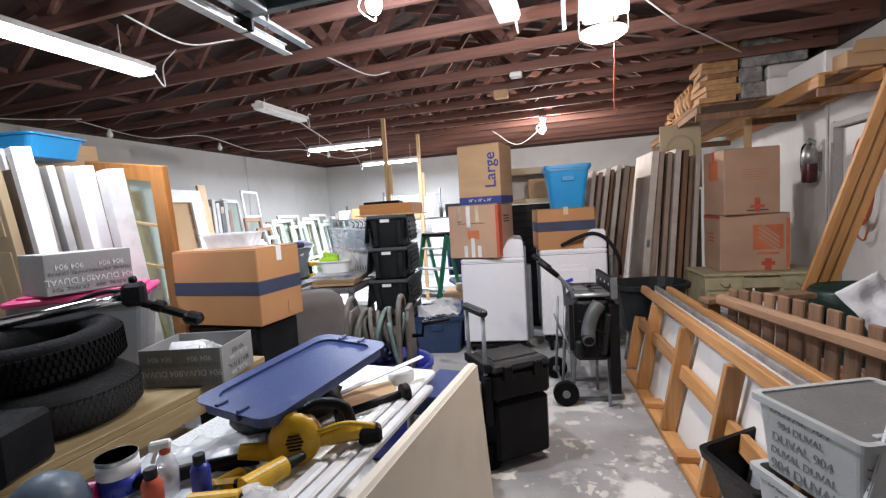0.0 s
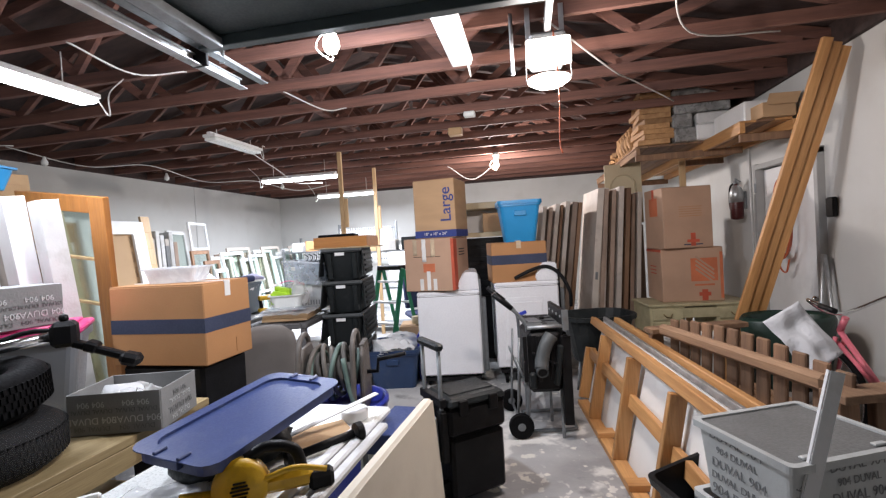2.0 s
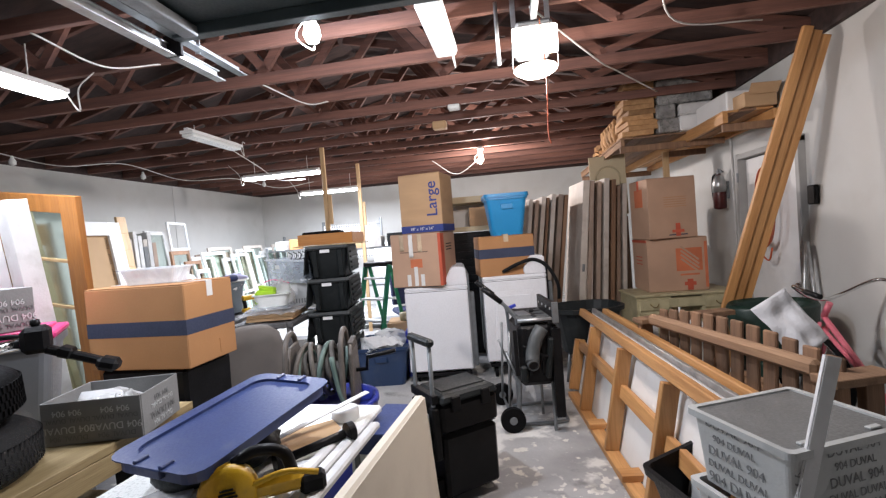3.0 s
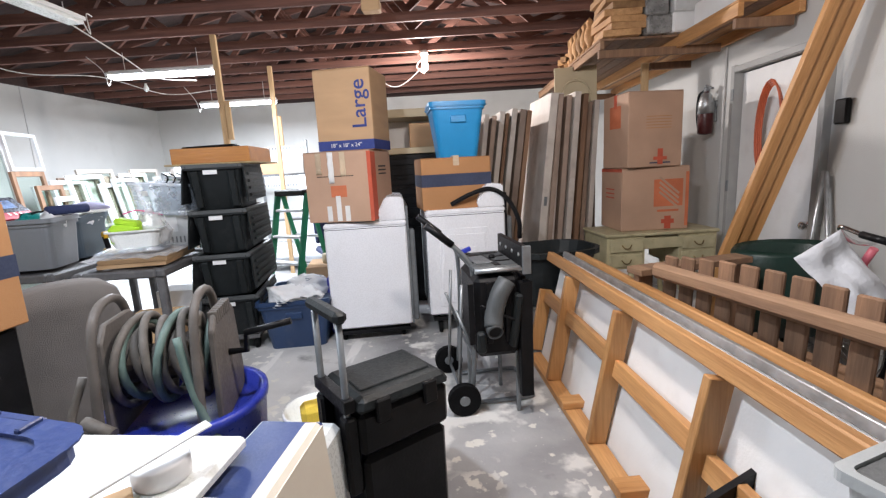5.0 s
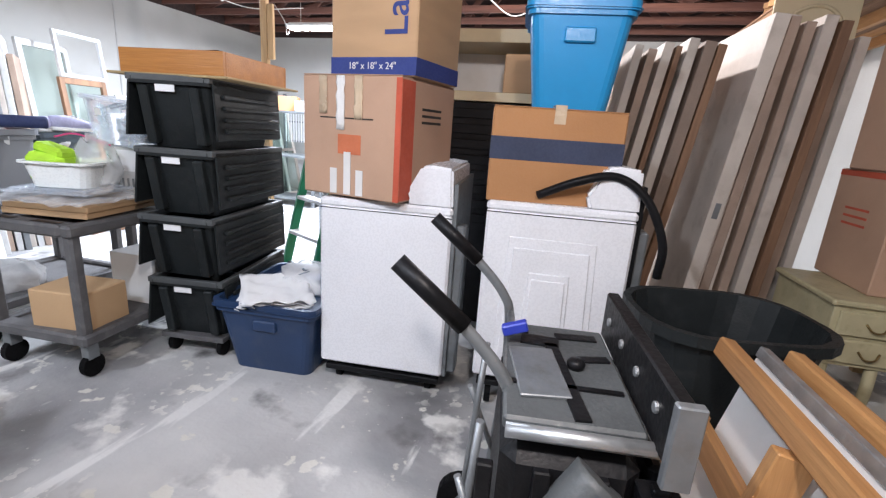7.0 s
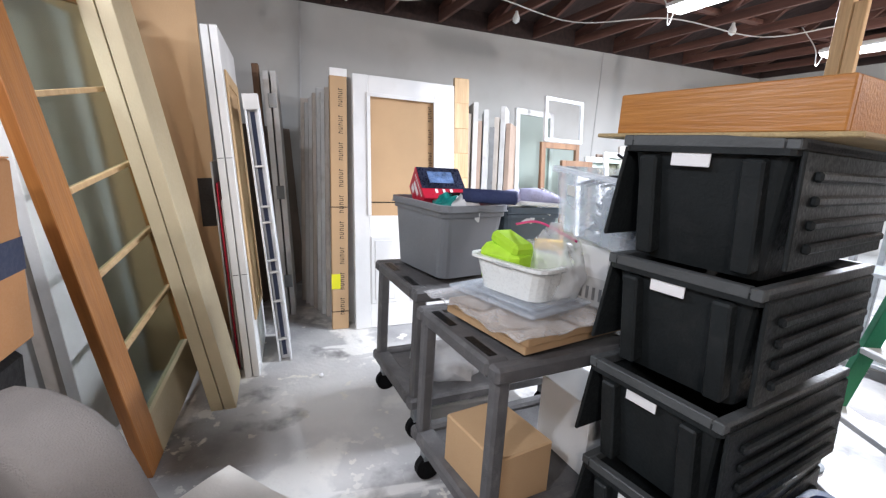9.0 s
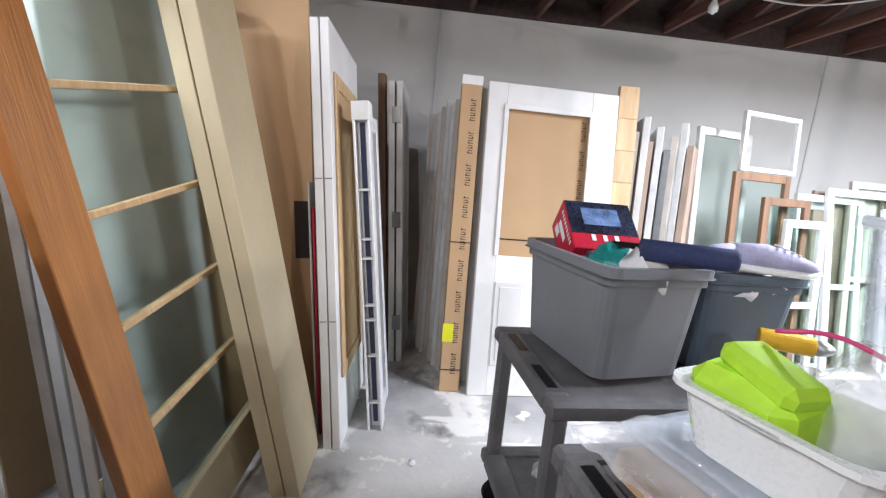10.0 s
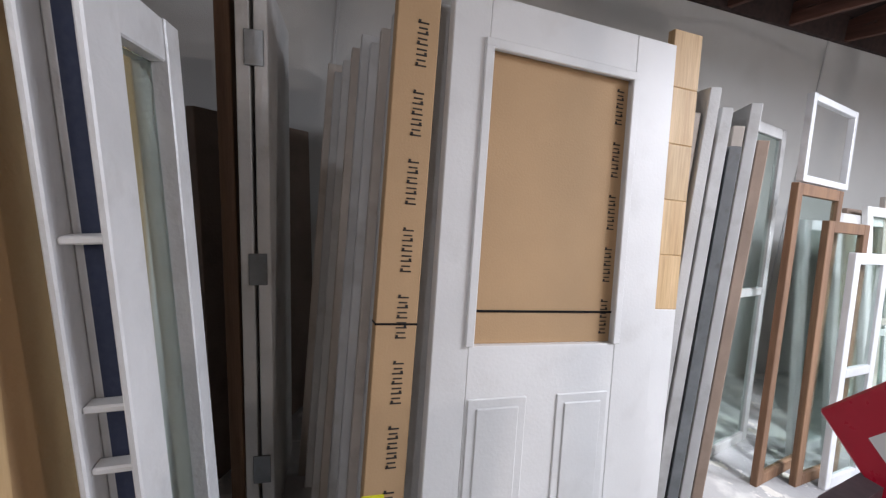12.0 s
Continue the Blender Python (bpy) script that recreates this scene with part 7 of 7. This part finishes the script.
part("arm_tube", made(tube, [(-0.55, -0.1, 0.02), (0.05, 0.1, 0.1)], 0.026, 10), CHROME, lev)
part("pivot_block", boxes((0.1, 0.12, 0.12, 0.1, 0.12, 0.05, 0, 0, 20, 0.02)), BLACK, lev)
part("linkage", boxes((0.24, 0.05, 0.035, 0.24, 0.12, 0.0, 0, 24, 8, 0.008), (0.09, 0.09, 0.06, 0.36, 0.13, -0.07, 0, 20, 8, 0.02), (0.06, 0.075, 0.05, 0.2, 0.12, 0.015, 0, 24, 8, 0.01)), BLACK, lev)
part("knob", made(lathe, [(0.014, 0), (0.02, 0.012), (0.016, 0.03), (0.001, 0.036)], 0.1, 0.12, 0.168), BLACK, lev)
part("hose", made(tube, curve([(-0.5, -0.06, 0.05), (-0.3, 0.12, 0.06), (-0.1, 0.18, 0.12), (0.08, 0.14, 0.12)]), 0.012, 8), BLACK, lev)
solid("black_tool_case", BLACK, lambda b: (box(b, 0.42, 0.24, 0.2, 0, 0, 0, bevel=0.02), box(b, 0.2, 0.05, 0.04, 0, 0, 0.2, bevel=0.012)), -1.34, 0.78, 0.703, 20, "black plastic tool case on the workbench", "tool case")

# moving carton on a black tub
solid("black_tub", BLACK, lambda b: box(b, 0.58, 0.4, 0.866, 0, 0, 0, bevel=0.02, top=1.04), -1.55, 2.41, 0, -2, "tall black plastic tub under a moving carton", "storage tub")
mb = carton(-1.55, 2.405, 0.87, 0.7, 0.43, 0.5, -2, "large brown moving carton with a navy band", CARD_DK)
stripe(mb, 0.7, 0.43, 0.2, 0.09, NAVY_INK)
part("tape", boxes((0.704, 0.05, 0.1, 0, 0, 0.404, 0, 0, 0, 0)), WHITE_TAPE, mb)
part("hand_hole", boxes((0.004, 0.035, 0.09, 0.351, 0.07, 0.03, 0, 0, 0, 0)), CARD_DK, mb)
bsn = thing("clear_tray", -1.56, 2.4, 1.375, 14, "small milky plastic tray on the moving carton", "plastic tray")
part("tray_body", made(tub_shell, 0.34, 0.24, 0.1, 0.85, corner=0.03), MILKY, bsn)

# ---- folding table with tools ----
tb = thing("folding_table", -0.42, 1.2, 0, -4, "white plastic folding table crowded with tools", "folding table")
part("tabletop", boxes((0.74, 1.6, 0.04, 0, 0, 0.68, 0, 0, 0, 0.015)), WHITEPL, tb)
for y in (-0.65, 0.65):
    part("leg_frame", made(tube, [(-0.28, y, 0.68), (-0.3, y, 0.015), (0.3, y, 0.015), (0.28, y, 0.68)], 0.014, 8), STEEL, tb)
TT = 0.722
ld = thing("tub_lid", -0.345, 1.33, 0.9, 78, "blue plastic tub lid lying over tools", "lid", "", 2, -5)
lbm = bmesh.new()
tub_shell(lbm, 0.65, 0.36, 0.045, 1.0, 0.035, corner=0.06)
part("lid_rim", lbm, LIDBLUE, ld)
part("lid_field", boxes((0.57, 0.28, 0.012, 0, 0, 0.012, 0, 0, 0, 0.005)), LIDBLUE, ld)
part("lid_ridge", boxes((0.44, 0.01, 0.01, 0, 0.095, 0.02), (0.44, 0.01, 0.01, 0, -0.095, 0.02), (0.01, 0.18, 0.01, 0.215, 0, 0.02), (0.01, 0.18, 0.01, -0.215, 0, 0.02)), LIDBLUE, ld)
for s in (-1, 1):
    part("lid_clip", boxes((0.02, 0.12, 0.03, s * 0.335, 0, 0.016), (0.045, 0.016, 0.016, s * 0.315, 0.055, 0.038), (0.045, 0.016, 0.016, s * 0.315, -0.055, 0.038)), LIDBLUE, ld)
solid("tool_bag", TOTE, lambda b: crumpled(b, 0.44, 0.3, 0.15, amount=0.2, seed=19), -0.44, 1.36, TT, 50, "dark tool bag under the blue lid", "tool bag")


def blower():
    th = thing("cordless_blower", -0.2, 1.06, TT, 30, "yellow and black cordless blower lying on the table", "blower")
    th.scale = (0.82, 0.82, 0.82)
    part("fan_case", made(lathe, [(0.03, -0.05), (0.09, -0.045), (0.105, -0.02), (0.105, 0.02), (0.09, 0.045), (0.03, 0.05)], 0, 0, 0.1, rx=80, seg=24), YELLOW, th)
    bm = bmesh.new()
    for k in range(5):
        box(bm, 0.07 - 0.012 * abs(k - 2), 0.006, 0.008, 0, -0.056, 0.075 + 0.014 * k, rx=-10)
    part("intake_grille", bm, BLACK, th)
    part("nozzle", made(cyl, 0.04, 0.14, -0.08, 0, 0.06, ry=-80, r2=0.03), YELLOW, th)
    part("handle", made(tube, curve([(0.02, 0.02, 0.19), (0.1, 0.03, 0.22), (0.2, 0.03, 0.19), (0.23, 0.02, 0.1)]), 0.024, 8), BLACK, th)
    part("body", made(box, 0.2, 0.06, 0.07, 0.17, 0.0, 0.05, bevel=0.02), YELLOW, th)
    part("battery", made(box, 0.1, 0.08, 0.07, 0.3, 0.0, 0.03, bevel=0.015), BLACK, th)
    part("strap", made(tube, curve([(0.08, -0.03, 0.12), (0.2, -0.05, 0.15), (0.32, -0.05, 0.12)]), 0.012, 6), YELLOW, th)


blower()


def drill(x, y, z, rz, label):
    th = thing("cordless_drill", x, y, z, rz, label, "drill", "", 70)
    part("motor_body", made(cyl, 0.032, 0.14, -0.07, 0, 0.03, ry=90), YELLOW, th)
    part("chuck", made(cyl, 0.022, 0.07, 0.07, 0, 0.03, ry=90, r2=0.014), BLACK, th)
    part("grip", made(box, 0.035, 0.035, 0.12, -0.04, 0, -0.1, ry=8, bevel=0.01), BLACK, th)
    part("battery", made(box, 0.11, 0.07, 0.05, -0.04, 0, -0.15, bevel=0.012), YELLOW, th)


drill(-0.22, 0.9, TT + 0.04, 70, "yellow and black cordless drill on the table")
drill(-0.26, 0.78, TT + 0.04, 20, "yellow and black cordless driver on the table")
solid("black_pole", BLACK, lambda b: (tube(b, [(-0.35, 0, 0.03), (0.1, 0, 0.03)], 0.025, 10), tube(b, [(-0.42, 0, 0.03), (-0.35, 0, 0.03)], 0.032, 10)), -0.4, 0.96, TT, 34, "black plastic tube lying on the table", "tube")
solid("red_cap", PINKPL, lambda b: cyl(b, 0.034, 0.05, 0, 0, 0.034, ry=90), -0.72, 0.72, TT, 34, "dark pink cap of a tube on the table", "cap")
can = thing("paint_can", -0.66, 0.8, TT, 0, "dented paint can with a blue label", "paint can")
part("can_body", made(lathe, [(0.055, 0), (0.057, 0.004), (0.056, 0.12), (0.058, 0.124)]), GALV, can)
part("label_band", made(lathe, [(0.0575, 0.01), (0.0575, 0.065)]), BARREL, can, "blue lower label")
part("label_band", made(lathe, [(0.0575, 0.066), (0.0575, 0.11)]), PAPER, can, "pale upper label")
part("can_lid", made(lathe, [(0.001, 0.118), (0.045, 0.118), (0.05, 0.124), (0.056, 0.124)]), GALV, can)
spr = thing("spray_bottle", -0.5, 0.83, TT, 40, "clear spray bottle with a red and white trigger", "spray bottle")
part("bottle", made(lathe, [(0.03, 0), (0.032, 0.08), (0.025, 0.11), (0.013, 0.13), (0.013, 0.14)]), MILKY, spr)
part("trigger_head", boxes((0.06, 0.025, 0.03, -0.01, 0, 0.14, 0, 0, 0, 0.006), (0.012, 0.015, 0.04, -0.035, 0, 0.105, 0, 20)), WHITEPL, spr)
part("red_collar", made(cyl, 0.016, 0.02, 0, 0, 0.128), RED_INK, spr)
for x, y, mat, lab in ((-0.36, 0.82, BARREL, "small blue spray can on the table"), (-0.44, 0.73, RED_INK, "small red bottle on the table")):
    sc = thing("spray_can", x, y, TT, 0, lab, "spray can")
    part("can_body", made(lathe, [(0.026, 0), (0.027, 0.004), (0.027, 0.1), (0.02, 0.115), (0.012, 0.118)]), mat, sc)
    part("cap", made(cyl, 0.017, 0.03, 0, 0, 0.115), TOTE, sc)
solid("plastic_film", CLEARWRAP, lambda b: crumpled(b, 0.2, 0.14, 0.08, amount=0.4, seed=23), -0.14, 0.78, TT, 0, "crumpled clear wrap on the table", "plastic film")
solid("grey_sphere_cover", STEELTUB, lambda b: lathe(b, [(0.09, 0), (0.1, 0.05), (0.08, 0.11), (0.04, 0.14), (0.001, 0.15)]), -0.72, 0.64, TT, 0, "dull blue domed helmet on the table", "helmet")
solid("plastic_sheet", CLEARWRAP, lambda b: sheet(b, 0.4, 0.3, 0, 0, 0.012, wave=0.03, seed=24), -0.55, 1.0, TT, 30, "clear plastic sheet on the table", "plastic film")
solid("tape_roll", PAPER, lambda b: lathe(b, [(0.035, 0), (0.062, 0), (0.064, 0.01), (0.064, 0.045), (0.06, 0.05), (0.035, 0.05)]), -0.12, 1.8, TT, 0, "roll of white paper tape on the table", "tape roll")
solid("paint_stick", WHITE, lambda b: box(b, 0.45, 0.035, 0.006, 0, 0, 0), -0.16, 1.68, TT + 0.07, 52, "white paint stick across the table", "stick", "", "", 0, -8)
solid("cardboard_piece", CARD_LT, lambda b: box(b, 0.28, 0.2, 0.02, 0, 0, 0), -0.2, 1.58, TT, 40, "flat piece of tan cardboard on the table", "cardboard")
hv = thing("caulk_gun", -0.1, 1.45, TT + 0.03, 48, "black caulking gun lying on the table", "caulking gun")
part("barrel", made(tube, [(-0.14, 0, 0), (0.12, 0, 0.015)], 0.018, 8), BLACK, hv)
part("end_knob", made(cyl, 0.034, 0.03, -0.16, 0, 0, ry=90), BLACK, hv)
part("end_knob", made(cyl, 0.04, 0.03, 0.13, 0, 0.015, ry=90), BLACK, hv)
for k in range(3):
    solid("white_trim_strip", ALU, lambda b: box(b, 0.045, 1.15, 0.03, 0, 0, 0, bevel=0.008), -0.02 + 0.055 * k - 0.06, 1.12, TT + 0.001, -3, "white plastic trim strip along the table edge", "trim strip", "trim strips")
bl2 = solid("blue_carton", LIDBLUE, lambda b: box(b, 0.2, 0.36, 0.1, 0, 0, 0, bevel=0.004), 0.05, 1.95, 0.56, -6, "blue carton with printed pattern behind the table", "carton")
solid("plastic_stool", WHITEPL, lambda b: box(b, 0.34, 0.42, 0.56, 0, 0, 0, bevel=0.02, top=0.9), 0.0, 2.12, 0, -6, "pale plastic stool under a blue carton", "stool")
pn = thing("ivory_panel", 0.21, 1.28, 0, -4.5, "thick ivory foam panel standing on edge", "panel", "", 0, -4)
part("core", boxes((0.055, 1.3, 0.78, 0, 0, 0, 0, 0, 0, 0.012)), PANEL, pn)
part("face_skin", boxes((0.003, 1.28, 0.76, 0.029, 0, 0.01, 0, 0, 0, 0)), PANEL, pn)
# floor clutter
solid("white_scrap", PAPER, lambda b: crumpled(b, 0.05, 0.04, 0.015, amount=0.4, seed=31, detail=1), -3.1, 3.55, 0, 0, "small scrap of white foam on the floor", "scrap")
for k, (x, y) in enumerate(((-0.95, 1.95), (-0.8, 1.9))):
    solid("foam_block", WHITEPL, lambda b: box(b, 0.16, 0.2, 0.14, 0, 0, 0, bevel=0.02), x, y, 0, 20 * k, "white foam block on the floor under the table", "foam block", "foam blocks")
